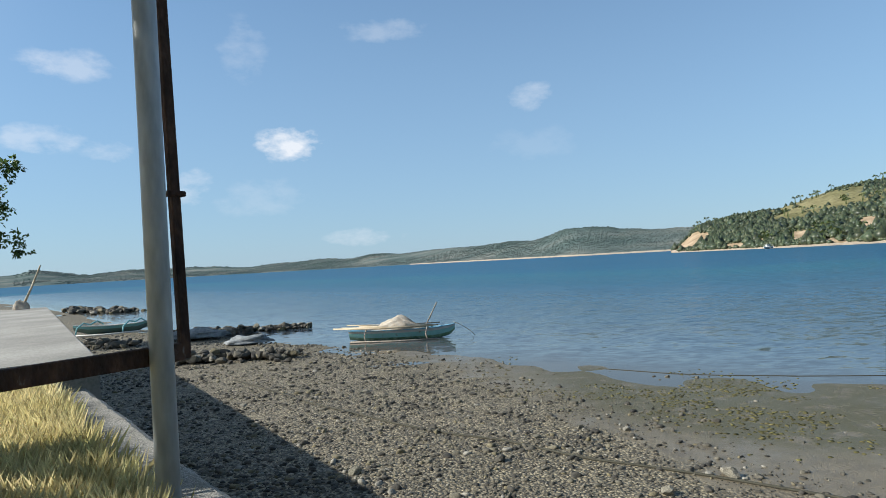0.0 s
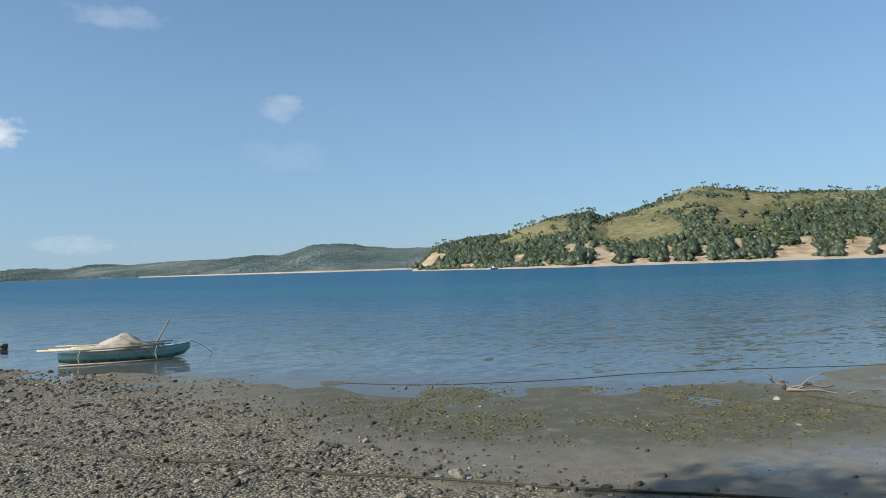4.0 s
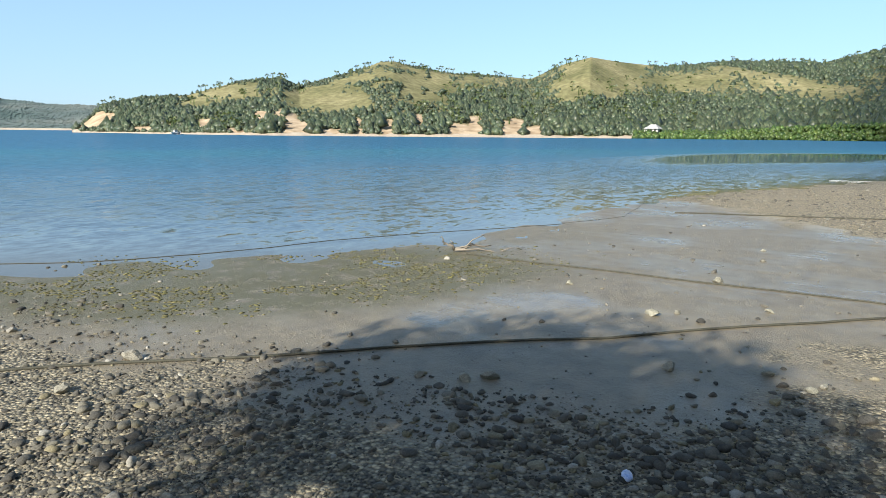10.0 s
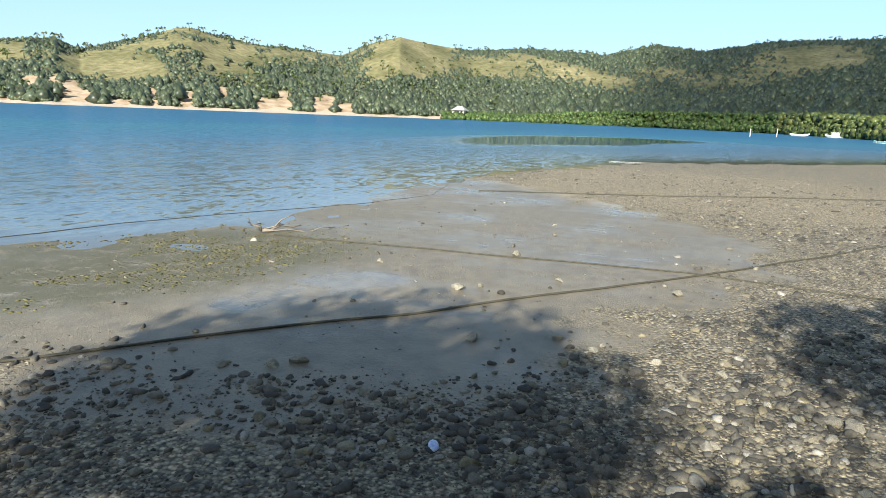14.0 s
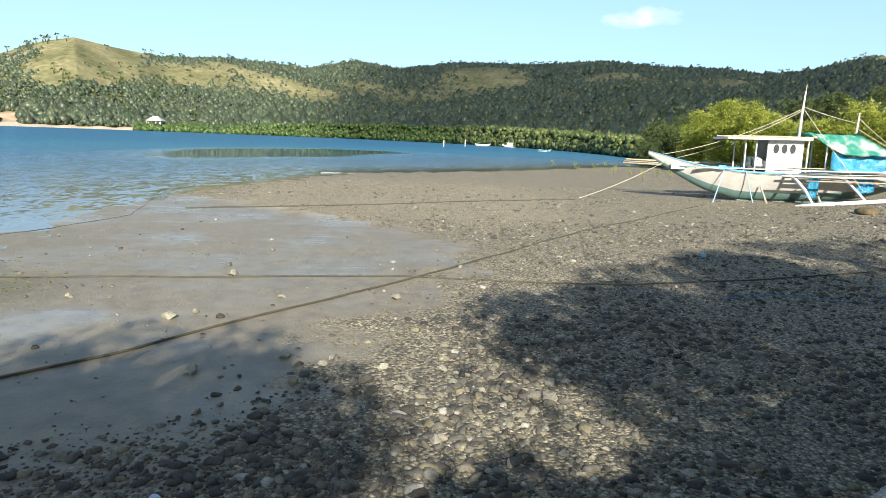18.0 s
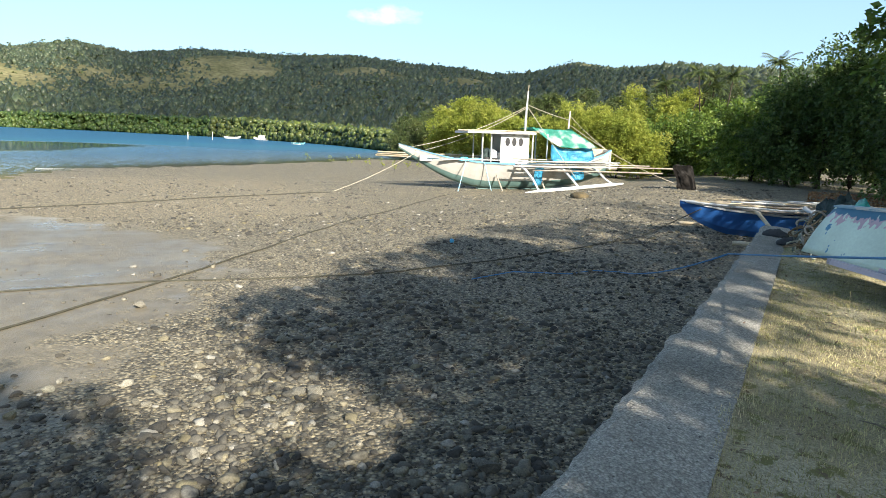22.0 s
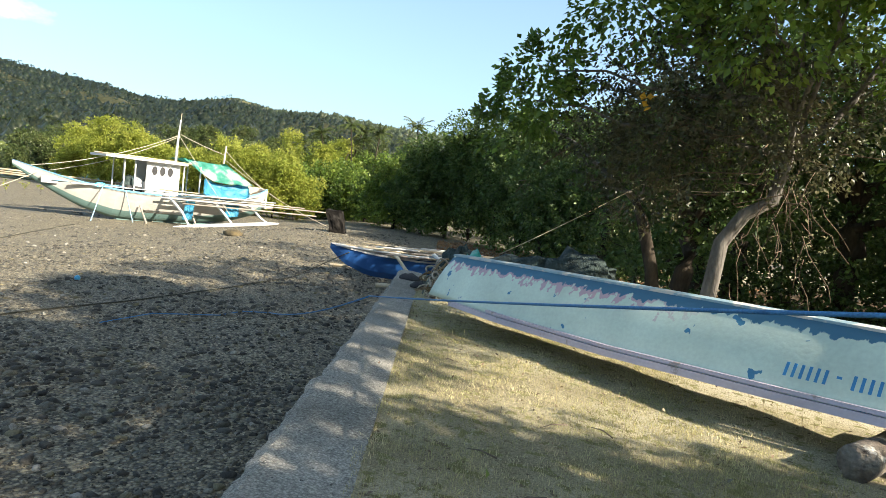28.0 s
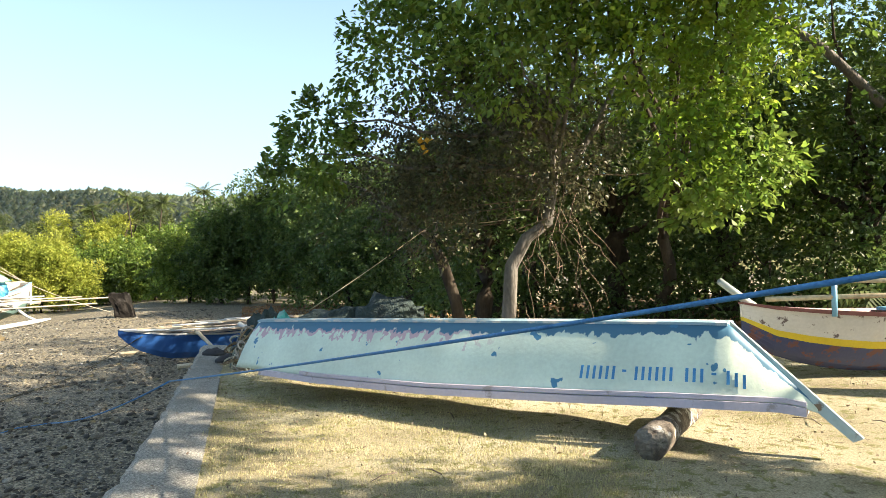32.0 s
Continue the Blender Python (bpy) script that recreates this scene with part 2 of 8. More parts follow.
def sea_material():
    m = bpy.data.materials.new("sea water")
    m.use_nodes = True
    nt = m.node_tree
    b = nt.nodes["Principled BSDF"]
    ln = nt.links.new
    geo = nt.nodes.new("ShaderNodeNewGeometry")
    mp = nt.nodes.new("ShaderNodeMapping")
    mp.inputs["Scale"].default_value = (0.9, 1.7, 1)
    mp.inputs["Rotation"].default_value = (0, 0, radians(20))
    ln(geo.outputs["Position"], mp.inputs["Vector"])
    # depth of the water, from an attribute laid on the surface: brown shallows, teal bar, deep blue
    at = nt.nodes.new("ShaderNodeAttribute")
    at.attribute_name = "offshore"
    ramp = nt.nodes.new("ShaderNodeValToRGB")
    cr = ramp.color_ramp
    stops = ((0.0, (0.095, 0.085, 0.06)), (0.10, (0.08, 0.10, 0.11)), (0.26, (0.06, 0.115, 0.165)), (0.46, (0.056, 0.145, 0.235)), (0.70, (0.045, 0.155, 0.235)), (0.80, (0.038, 0.135, 0.235)), (1.0, (0.036, 0.125, 0.225)))
    while len(cr.elements) < len(stops):
        cr.elements.new(0.5)
    for e, (p, c) in zip(cr.elements, stops):
        e.position, e.color = p, (*toned(c), 1)
    pn = nt.nodes.new("ShaderNodeTexNoise")
    pn.inputs["Scale"].default_value, pn.inputs["Detail"].default_value = 0.05, 4
    ln(mp.outputs[0], pn.inputs["Vector"])
    wob = nt.nodes.new("ShaderNodeMath")
    wob.operation, wob.inputs[1].default_value, wob.inputs[2].default_value = "MULTIPLY_ADD", 0.22, -0.11
    add = nt.nodes.new("ShaderNodeMath")
    add.operation, add.use_clamp = "ADD", True
    ln(pn.outputs["Fac"], wob.inputs[0])
    ln(wob.outputs[0], add.inputs[0])
    ln(at.outputs["Fac"], add.inputs[1])
    ln(add.outputs[0], ramp.inputs[0])
    ln(ramp.outputs[0], b.inputs["Base Color"])
    b.inputs["IOR"].default_value = 1.33
    b.inputs["Roughness"].default_value = 0.10
    # ripples: smaller and weaker in the lee of the shore
    w1, w2 = nt.nodes.new("ShaderNodeTexNoise"), nt.nodes.new("ShaderNodeTexNoise")
    w1.inputs["Scale"].default_value, w1.inputs["Detail"].default_value = 2.6, 5
    w2.inputs["Scale"].default_value, w2.inputs["Detail"].default_value = 0.7, 4
    ln(mp.outputs[0], w1.inputs["Vector"])
    ln(mp.outputs[0], w2.inputs["Vector"])
    st = nt.nodes.new("ShaderNodeMapRange")
    st.inputs[1].default_value, st.inputs[2].default_value, st.inputs[3].default_value, st.inputs[4].default_value = 0.0, 0.6, 0.03, 2.4
    calm, less = nt.nodes.new("ShaderNodeAttribute"), nt.nodes.new("ShaderNodeMath")
    calm.attribute_name = "calm"
    less.operation = "SUBTRACT"
    ln(at.outputs["Fac"], less.inputs[0])
    ln(calm.outputs["Fac"], less.inputs[1])
    ln(less.outputs[0], st.inputs[0])
    # steep short waves hide one another and mirror less at a flat angle
    gl = nt.nodes.new("ShaderNodeMapRange")
    gl.inputs[1].default_value, gl.inputs[2].default_value, gl.inputs[3].default_value, gl.inputs[4].default_value = 0.14, 0.52, 0.5, 0.05
    ln(less.outputs[0], gl.inputs[0])
    ln(gl.outputs[0], b.inputs["Specular IOR Level"])
    still = nt.nodes.new("ShaderNodeMapRange")
    still.inputs[1].default_value, still.inputs[2].default_value, still.inputs[3].default_value, still.inputs[4].default_value = -0.05, 0.2, 0.02, 0.17
    ln(less.outputs[0], still.inputs[0])
    ln(still.outputs[0], b.inputs["Roughness"])
    # facets of the waves, as slopes of the surface
    mixn = nt.nodes.new("ShaderNodeMixRGB")
    mixn.inputs["Fac"].default_value = 0.4
    ln(w1.outputs["Color"], mixn.inputs["Color1"])
    ln(w2.outputs["Color"], mixn.inputs["Color2"])
    less2, mul, addv, nrm = (nt.nodes.new("ShaderNodeVectorMath") for _ in range(4))
    less2.operation, mul.operation, addv.operation, nrm.operation = "SUBTRACT", "MULTIPLY", "ADD", "NORMALIZE"
    less2.inputs[1].default_value, addv.inputs[1].default_value = (0.5, 0.5, 0.5), (0, 0, 1)
    comb = nt.nodes.new("ShaderNodeCombineXYZ")
    ln(mixn.outputs[0], less2.inputs[0])
    ln(less2.outputs[0], mul.inputs[0])
    ln(st.outputs[0], comb.inputs[0])
    ln(st.outputs[0], comb.inputs[1])
    ln(comb.outputs[0], mul.inputs[1])
    ln(mul.outputs[0], addv.inputs[0])
    ln(addv.outputs[0], nrm.inputs[0])
    ln(nrm.outputs[0], b.inputs["Normal"])
    # out in the wind the broken surface shows the water's own colour
    dif, mx, rough_sea = nt.nodes.new("ShaderNodeBsdfDiffuse"), nt.nodes.new("ShaderNodeMixShader"), nt.nodes.new("ShaderNodeMapRange")
    rough_sea.inputs[1].default_value, rough_sea.inputs[2].default_value, rough_sea.inputs[3].default_value, rough_sea.inputs[4].default_value = 0.14, 0.50, 0.0, 0.66
    ln(less.outputs[0], rough_sea.inputs[0])
    ln(ramp.outputs[0], dif.inputs["Color"])
    ln(nrm.outputs[0], dif.inputs["Normal"])
    ln(rough_sea.outputs[0], mx.inputs[0])
    ln(b.outputs[0], mx.inputs[1])
    ln(dif.outputs[0], mx.inputs[2])
    ln(mx.outputs[0], nt.nodes["Material Output"].inputs[0])
    return m


# ---- plan ----
U = np.array((0.606, -0.795))        # along the sea wall
N = np.array((0.795, 0.606))         # from the wall out to sea
WALL_IN, WALL_OUT, WALL_TOP, LAWN = 0.74, 1.25, 2.0, 1.97
WALL_END = 12.8


def un(u, n):
    """A place from its distance along the wall and out from it."""
    return u * U + n * N


SHORE = np.array([(-140, 190), (-45, 75), (-20, 42), (-9, 31), (-3, 25.5), (0, 22.5), (3.5, 19.2), (7.9, 14.9), (10.5, 13.4), (14.7, 12.2), (22, 12.3), (30, 12.6), (36, 12.2), (42, 10.2), (55, 6.6), (75, -11), (99, -29), (118, -62), (150, -120)], float)


def shore_distance(p):
    """Signed distance of places (k, 2) from the water's edge: positive on land."""
    best = np.full(len(p), 1e9)
    sign = np.ones(len(p))
    for a, b in zip(SHORE[:-1], SHORE[1:]):
        d = b - a
        s = np.clip(((p - a) @ d) / (d @ d), 0, 1)
        r = p - a - s[:, None] * d
        dist = np.hypot(r[:, 0], r[:, 1])
        near = dist < best
        best = np.where(near, dist, best)
        sign = np.where(near, np.where(d[0] * r[:, 1] - d[1] * r[:, 0] > 0, -1.0, 1.0), sign)
    return best * sign


MUD = np.array([(-3, 25.4), (0, 20), (2.3, 15.5), (3.4, 11.5), (4.4, 8.0), (4.6, 5.6), (5.3, 3.7), (6.4, 2.6), (8.6, 2.1), (11, 1.5), (14.9, -0.2), (18.5, -0.5), (22, 1.4), (25, 5.0), (29.2, 8.8), (31, 12.6)], float)


def muddy(p):
    """Signed distance from the line between mud and gravel: positive on the mud."""
    best, sign = np.full(len(p), 1e9), np.ones(len(p))
    for a, b in zip(MUD[:-1], MUD[1:]):
        d = b - a
        s = np.clip(((p - a) @ d) / (d @ d), 0, 1)
        r = p - a - s[:, None] * d
        dist = np.hypot(r[:, 0], r[:, 1])
        near = dist < best
        best = np.where(near, dist, best)
        sign = np.where(near, np.where(d[0] * r[:, 1] - d[1] * r[:, 0] > 0, 1.0, -1.0), sign)
    return best * sign


def wave(p, seed, scale):
    """Smooth value noise, -1 to 1, on places (k, 2)."""
    q = p * scale + seed * 17.13
    i = np.floor(q).astype(int)
    f = q - i
    f = f * f * (3 - 2 * f)

    def h(a, b):
        v = np.sin(a * 127.1 + b * 311.7 + seed * 74.7) * 43758.5453
        return (v - np.floor(v)) * 2 - 1
    a, b = i[:, 0], i[:, 1]
    return (h(a, b) * (1 - f[:, 0]) + h(a + 1, b) * f[:, 0]) * (1 - f[:, 1]) + (h(a, b + 1) * (1 - f[:, 0]) + h(a + 1, b + 1) * f[:, 0]) * f[:, 1]


def beach_height(p):
    sd = shore_distance(p)
    z = np.where(sd > 0, 0.006 * np.clip(sd, 0, 6) + 0.012 * np.clip(sd - 6, 0, 40), 0.03 * np.clip(sd, -60, 0))
    n, u = p @ N, p @ U
    z += 0.7 * np.clip((u - 10) / 25, 0, 1) * np.clip((16 - n) / 8, 0, 1)          # rises towards the far end
    z += 0.012 * wave(p, 1, 0.9) + 0.02 * wave(p, 2, 0.3) * np.clip(sd / 4, 0.2, 1)
    land = np.clip((-n + 0.6) / 0.5, 0, 1) * (u < WALL_END)
    return z * (1 - land) + 0.6 * land


def beach_z(x, y):
    return float(beach_height(np.array([(x, y)]))[0])


def mesh_object(name, verts, faces, mat, smooth=True, parent=None):
    me = bpy.data.meshes.new(name)
    me.from_pydata(verts, [], faces)
    me.materials.append(mat)
    if smooth:
        me.shade_smooth()
    ob = new(name, me)
    ob.parent = parent
    return ob


def polar_sheet(name, radii, azimuths, height, mat, closed):
    """A sheet on rings round the origin."""
    a, r = np.meshgrid(np.radians(azimuths), radii)
    p = np.stack([-np.sin(a).ravel() * r.ravel(), np.cos(a).ravel() * r.ravel()], 1)
    z = height(p)
    na, nr = len(azimuths), len(radii)
    i, j = np.meshgrid(np.arange(nr - 1), np.arange(na if closed else na - 1), indexing="ij")
    j2 = (j + 1) % na
    faces = np.stack([i * na + j, (i + 1) * na + j, (i + 1) * na + j2, i * na + j2], -1).reshape(-1, 4)
    return mesh_object(name, np.column_stack([p, z]).tolist(), faces.tolist(), mat), p


# ---- ground, sea, hills ----
def ground_material():
    """Shore: wet mud by the water with weed on it, gravel further up, by the distance from the water."""
    m = bpy.data.materials.new("shore mud and gravel")
    m.use_nodes = True
    nt = m.node_tree
    b = nt.nodes["Principled BSDF"]
    ln = nt.links.new

    def noise_node(scale, detail=6.0, rough=0.55):
        n = nt.nodes.new("ShaderNodeTexNoise")
        n.inputs["Scale"].default_value, n.inputs["Detail"].default_value, n.inputs["Roughness"].default_value = scale, detail, rough
        ln(geo.outputs["Position"], n.inputs["Vector"])
        return n.outputs["Fac"]

    def span(value, a, b_, lo=0.0, hi=1.0):
        n = nt.nodes.new("ShaderNodeMapRange")
        for k, v in zip((1, 2, 3, 4), (a, b_, lo, hi)):
            n.inputs[k].default_value = v
        ln(value, n.inputs[0])
        return n.outputs[0]

    def mixed(fac, c1, c2):
        n = nt.nodes.new("ShaderNodeMixRGB")
        for sock, c in (("Color1", c1), ("Color2", c2)):
            if isinstance(c, tuple):
                n.inputs[sock].default_value = (*toned(c), 1)
            else:
                ln(c, n.inputs[sock])
        ln(fac, n.inputs["Fac"])
        return n.outputs[0]

    def maths(op, a, b_):
        n = nt.nodes.new("ShaderNodeMath")
        n.operation = op
        for k, v in ((0, a), (1, b_)):
            if isinstance(v, (int, float)):
                n.inputs[k].default_value = v
            else:
                ln(v, n.inputs[k])
        return n.outputs[0]

    geo = nt.nodes.new("ShaderNodeNewGeometry")
    wet_at, weed_at = nt.nodes.new("ShaderNodeAttribute"), nt.nodes.new("ShaderNodeAttribute")
    wet_at.attribute_name, weed_at.attribute_name = "wet", "weed"
    mud = mixed(noise_node(0.5), (0.185, 0.158, 0.108), (0.27, 0.232, 0.158))
    mud = mixed(span(noise_node(3.0), 0.4, 0.7), mud, (0.155, 0.13, 0.09))
    grit = mixed(span(noise_node(28.0, 3.0), 0.35, 0.65), (0.20, 0.172, 0.115), (0.38, 0.33, 0.22))
    grit = mixed(span(noise_node(1.2), 0.45, 0.7), grit, (0.38, 0.325, 0.21))
    wet = maths("ADD", wet_at.outputs["Fac"], span(noise_node(0.7), 0.3, 0.7, -0.35, 0.35))
    wet = span(wet, 0.35, 0.65)
    col = mixed(wet, grit, mud)
    weed = maths("MULTIPLY", weed_at.outputs["Fac"], span(noise_node(2.2, 9.0, 0.75), 0.38, 0.49))
    col = mixed(weed, col, (0.115, 0.10, 0.04))
    sand_at = nt.nodes.new("ShaderNodeAttribute")
    sand_at.attribute_name = "sand"
    tan = mixed(span(noise_node(9.0), 0.35, 0.65), (0.33, 0.27, 0.165), (0.50, 0.42, 0.27))
    col = mixed(maths("MULTIPLY", sand_at.outputs["Fac"], 0.85), col, tan)
    ln(col, b.inputs["Base Color"])
    # pools and film of water where it is lowest
    drain = nt.nodes.new("ShaderNodeMapping")
    drain.inputs["Scale"].default_value, drain.inputs["Rotation"].default_value = (1.5, 0.32, 1.0), (0, 0, radians(4))
    ln(geo.outputs["Position"], drain.inputs["Vector"])
    streak = nt.nodes.new("ShaderNodeTexNoise")
    streak.inputs["Scale"].default_value, streak.inputs["Detail"].default_value, streak.inputs["Roughness"].default_value = 0.9, 8.0, 0.62
    ln(drain.outputs[0], streak.inputs["Vector"])
    broad = span(noise_node(0.22, 4.0, 0.55), 0.40, 0.62)
    film = maths("MULTIPLY", wet, span(maths("ADD", maths("MULTIPLY", streak.outputs["Fac"], 0.62), maths("MULTIPLY", broad, 0.38)), 0.42, 0.84))
    film = maths("MULTIPLY", film, span(weed_at.outputs["Fac"], 0.0, 1.0, 1.0, 0.35))
    rough = span(film, 0.0, 1.0, 0.75, 0.38)
    wetrough = span(wet, 0.0, 1.0, 0.0, 0.27)
    ln(maths("MAXIMUM", maths("SUBTRACT", rough, wetrough), 0.07), b.inputs["Roughness"])
    bp = nt.nodes.new("ShaderNodeBump")
    bp.inputs["Distance"].default_value = 0.03
    ln(span(film, 0.0, 0.8, 0.8, 0.03), bp.inputs["Strength"])
    ln(maths("ADD", noise_node(16.0, 5.0, 0.7), maths("MULTIPLY", weed, 0.5)), bp.inputs["Height"])
    ln(bp.outputs[0], b.inputs["Normal"])
    return pebbled(m, 20.0, 0.35, 1.5, 1.0, 0.32, 0.035, span(wet, 0.0, 1.0, 1.0, 0.0))


radii = np.concatenate([np.geomspace(0.9, 60, 210), np.geomspace(61.5, 4600, 60)])
ground, gp = polar_sheet("ground", radii, np.linspace(-180, 180, 520, endpoint=False), beach_height, ground_material(), True)
tagged(ground, "wet brown mud and dark gravel of a tidal beach", "beach", kind="structure")
sd = shore_distance(gp)


def attribute(ob, name, values):
    a = ob.data.attributes.new(name, "FLOAT", "POINT")
    a.data.foreach_set("value", np.asarray(values, dtype=np.float32))


# mud to seaward of a line across the beach, gravel behind it
attribute(ground, "wet", np.clip(0.62 + muddy(gp) / 3.2, 0, 1))
attribute(ground, "sand", np.clip(1.4 * np.exp(-((gp[:, 0] - 35) / 11) ** 4 - ((gp[:, 1] - 2.0) / 9) ** 4) * np.clip(0.4 - muddy(gp) / 2.0, 0, 1), 0, 1))
weed_mask = np.exp(-((gp[:, 0] - 8.0) / 5.0) ** 4 - ((sd - 2.6) / 2.6) ** 4)
attribute(ground, "weed", np.clip(weed_mask * 2.0 + 0.25 * np.exp(-((sd - 1) / 2.0) ** 2) * (gp[:, 0] < 20), 0, 1))

SEA_R = np.concatenate([np.geomspace(9, 120, 110), np.geomspace(124, 4700, 70)])
sea, sp = polar_sheet("sea", SEA_R, np.linspace(-150, 75, 380), lambda p: np.zeros(len(p)), sea_material(), False)
attribute(sea, "offshore", np.clip(-shore_distance(sp) / 130.0, 0, 1) ** 0.6)
saz = np.degrees(np.arctan2(-sp[:, 0], sp[:, 1]))
attribute(sea, "calm", 1.35 * np.exp(-((saz + 78) / 9) ** 2 - ((np.hypot(sp[:, 0], sp[:, 1]) - 110 + 1.77 * (saz + 78) + 7 * wave(sp, 96, 0.05)) / 17) ** 2))
tagged(sea, "calm blue sea with small ripples, brown in the shallows", "sea", kind="structure")


# skyline: azimuth, elevation in degrees
NEAR_SKY = np.array([(-19.6, -0.5), (-20.3, 0.0), (-21.5, 1.2), (-22.6, 1.8), (-24.9, 2.25), (-26.4, 2.4), (-28, 2.5), (-31.6, 3.6), (-32.5, 3.8), (-35.5, 4.15), (-37.1, 3.5), (-39.2, 4.1), (-42, 4.9), (-44, 5.7), (-45.2, 5.75), (-47, 5.3), (-50.4, 4.8), (-54.2, 4.65), (-57, 4.4), (-59.9, 5.65), (-62, 6.15), (-64.3, 5.75), (-68, 5.3), (-73, 5.6), (-79.4, 5.2), (-83.6, 6.1), (-87.2, 5.6), (-92, 6.3), (-98, 6.35), (-105, 6.85), (-109.5, 6.4), (-114, 6.2), (-117, 5.8), (-120, 6.0), (-124, 7.05), (-127.3, 6.6), (-132, 6.9), (-140, 6.5), (-160, 7), (-200, 7)])[::-1]
NEAR_SHORE = np.array([(-19, 500), (-22, 470), (-28, 400), (-35, 370), (-44, 370), (-58, 395), (-68, 440), (-82, 500), (-95, 480), (-105, 380), (-120, 300), (-135, 260), (-200, 260)])[::-1]
NEAR_RIDGE = np.array([(-19, 560), (-22, 560), (-35, 570), (-45, 600), (-58, 680), (-62, 640), (-68, 780), (-85, 900), (-105, 930), (-124, 850), (-140, 700), (-200, 600)])[::-1]
FAR_SKY = np.array([(62, 0.9), (40, 0.9), (34, 0.75), (32.7, 1.06), (29, 0.55), (26, 0.8), (22, 0.65), (17, 0.45), (14, 0.6), (11.2, 0.7), (8, 0.75), (4, 1.0), (0, 1.05), (-4, 1.15), (-6, 1.35), (-8, 1.35), (-10.8, 2.1), (-13.4, 2.15), (-17, 1.75), (-20, 1.65), (-24, 1.4), (-28, 1.0)])[::-1]
fine_az = np.arange(-28, 62, 0.3)
FAR_SKY = np.column_stack([fine_az, np.interp(fine_az, FAR_SKY[:, 0], FAR_SKY[:, 1]) + 0.13 * wave(np.column_stack([fine_az, fine_az * 0]), 33, 0.45) + 0.07 * wave(np.column_stack([fine_az, fine_az * 0]), 34, 1.3)])
FAR_SHORE = np.array([(62, 2600), (20, 2600), (8, 1900), (-4, 1200), (-12, 900), (-28, 800)])[::-1]
FAR_RIDGE = np.array([(62, 3600), (20, 3500), (8, 2700), (-4, 1800), (-12, 1350), (-28, 1200)])[::-1]


def of(table, az):
    return np.interp(az, table[:, 0], table[:, 1])


def hill_points(az, s, sky, shore, ridge, seed):
    """Places on a hillside: azimuth in degrees, and s from 0 at the shore to 1 on the ridge and on behind it."""
    rs, rr = of(shore, az), of(ridge, az)
    r = rs + (rr - rs) * s
    a = np.radians(az)
    p = np.stack([-np.sin(a) * r, np.cos(a) * r], 1)
    top = rr * np.tan(np.radians(of(sky, az))) + 3.3
    k = 90.0 / np.mean(rr)
    spur = 0.5 * wave(p, seed, 0.02 * k * 1.2) + 0.3 * wave(p, seed + 1, 0.06 * k) + 0.12 * wave(p, seed + 2, 0.17 * k)
    prof = np.clip(s, 0, 1) ** 1.15
    prof = np.where(s > 1, 1 - 0.8 * (s - 1), prof)
    z = top * prof * (1 + 0.32 * spur * np.clip(s * 4, 0, 1) * np.clip((1 - s) * 3, 0, 1)) + 1.2 * np.clip(s * 12, 0, 1) - 0.8 * (s < 0.01)
    return p, z


def hills(name, sky, shore, ridge, azs, ns, seed, mat):
    az, s = np.meshgrid(azs, np.concatenate([np.linspace(0, 1, ns), (1.15, 1.5)]), indexing="ij")
    az, s = az.ravel(), s.ravel()
    p, z = hill_points(az, s, sky, shore, ridge, seed)
    k, na = ns + 2, len(azs)
    i, j = np.meshgrid(np.arange(na - 1), np.arange(k - 1), indexing="ij")
    faces = np.stack([i * k + j, i * k + j + 1, (i + 1) * k + j + 1, (i + 1) * k + j], -1).reshape(-1, 4)
    return mesh_object(name, np.column_stack([p, z]).tolist(), faces.tolist(), mat), az, s, p


# open grass and bare landslips on the hills: azimuth, place between shore and ridge, half widths
GRASS = ((-29.8, 0.80, 2.6, 0.22), (-32.5, 0.72, 1.2, 0.2), (-38.0, 0.66, 1.8, 0.25), (-41.0, 0.62, 2.2, 0.30), (-43.8, 0.80, 2.0, 0.32), (-46.5, 0.66, 1.6, 0.32), (-49.0, 0.62, 1.3, 0.26), (-62.8, 0.84, 3.0, 0.36), (-65.2, 0.93, 1.4, 0.12), (-60.8, 0.62, 1.2, 0.2), (-56.5, 0.96, 2.0, 0.08), (-85.8, 0.97, 3.0, 0.13), (-92, 0.99, 3.0, 0.06), (-99, 0.97, 4.0, 0.07), (-106, 0.96, 4.0, 0.10), (-112, 0.97, 3.0, 0.09), (-124, 0.9, 2.0, 0.12), (-104.5, 0.72, 1.6, 0.07))
SCARS = ((-21.2, 0.40, 1.35, 0.42), (-20.4, 0.12, 0.8, 0.25), (-24.4, 0.10, 0.9, 0.06), (-26.7, 0.16, 0.28, 0.10), (-29.3, 0.17, 0.62, 0.14), (-33.9, 0.26, 0.55, 0.10), (-36.4, 0.18, 0.75, 0.20), (-37.1, 0.10, 0.9, 0.12), (-35.4, 0.28, 0.4, 0.1), (-42.1, 0.11, 0.42, 0.13), (-44.5, 0.09, 0.75, 0.10), (-47.3, 0.16, 0.45, 0.12), (-51.0, 0.08, 1.0, 0.10), (-52.2, 0.15, 0.7, 0.12), (-55.6, 0.11, 1.0, 0.12), (-57.4, 0.07, 0.8, 0.06), (-39.6, 0.06, 1.2, 0.05), (-31.6, 0.06, 1.4, 0.05))


def grassy(az, s, p):
    m = np.zeros(len(az))
    for a, b, wa, wb in GRASS:
        m = np.maximum(m, np.exp(-((az - a) / wa) ** 4 - ((s - b) / wb) ** 4))
    return m


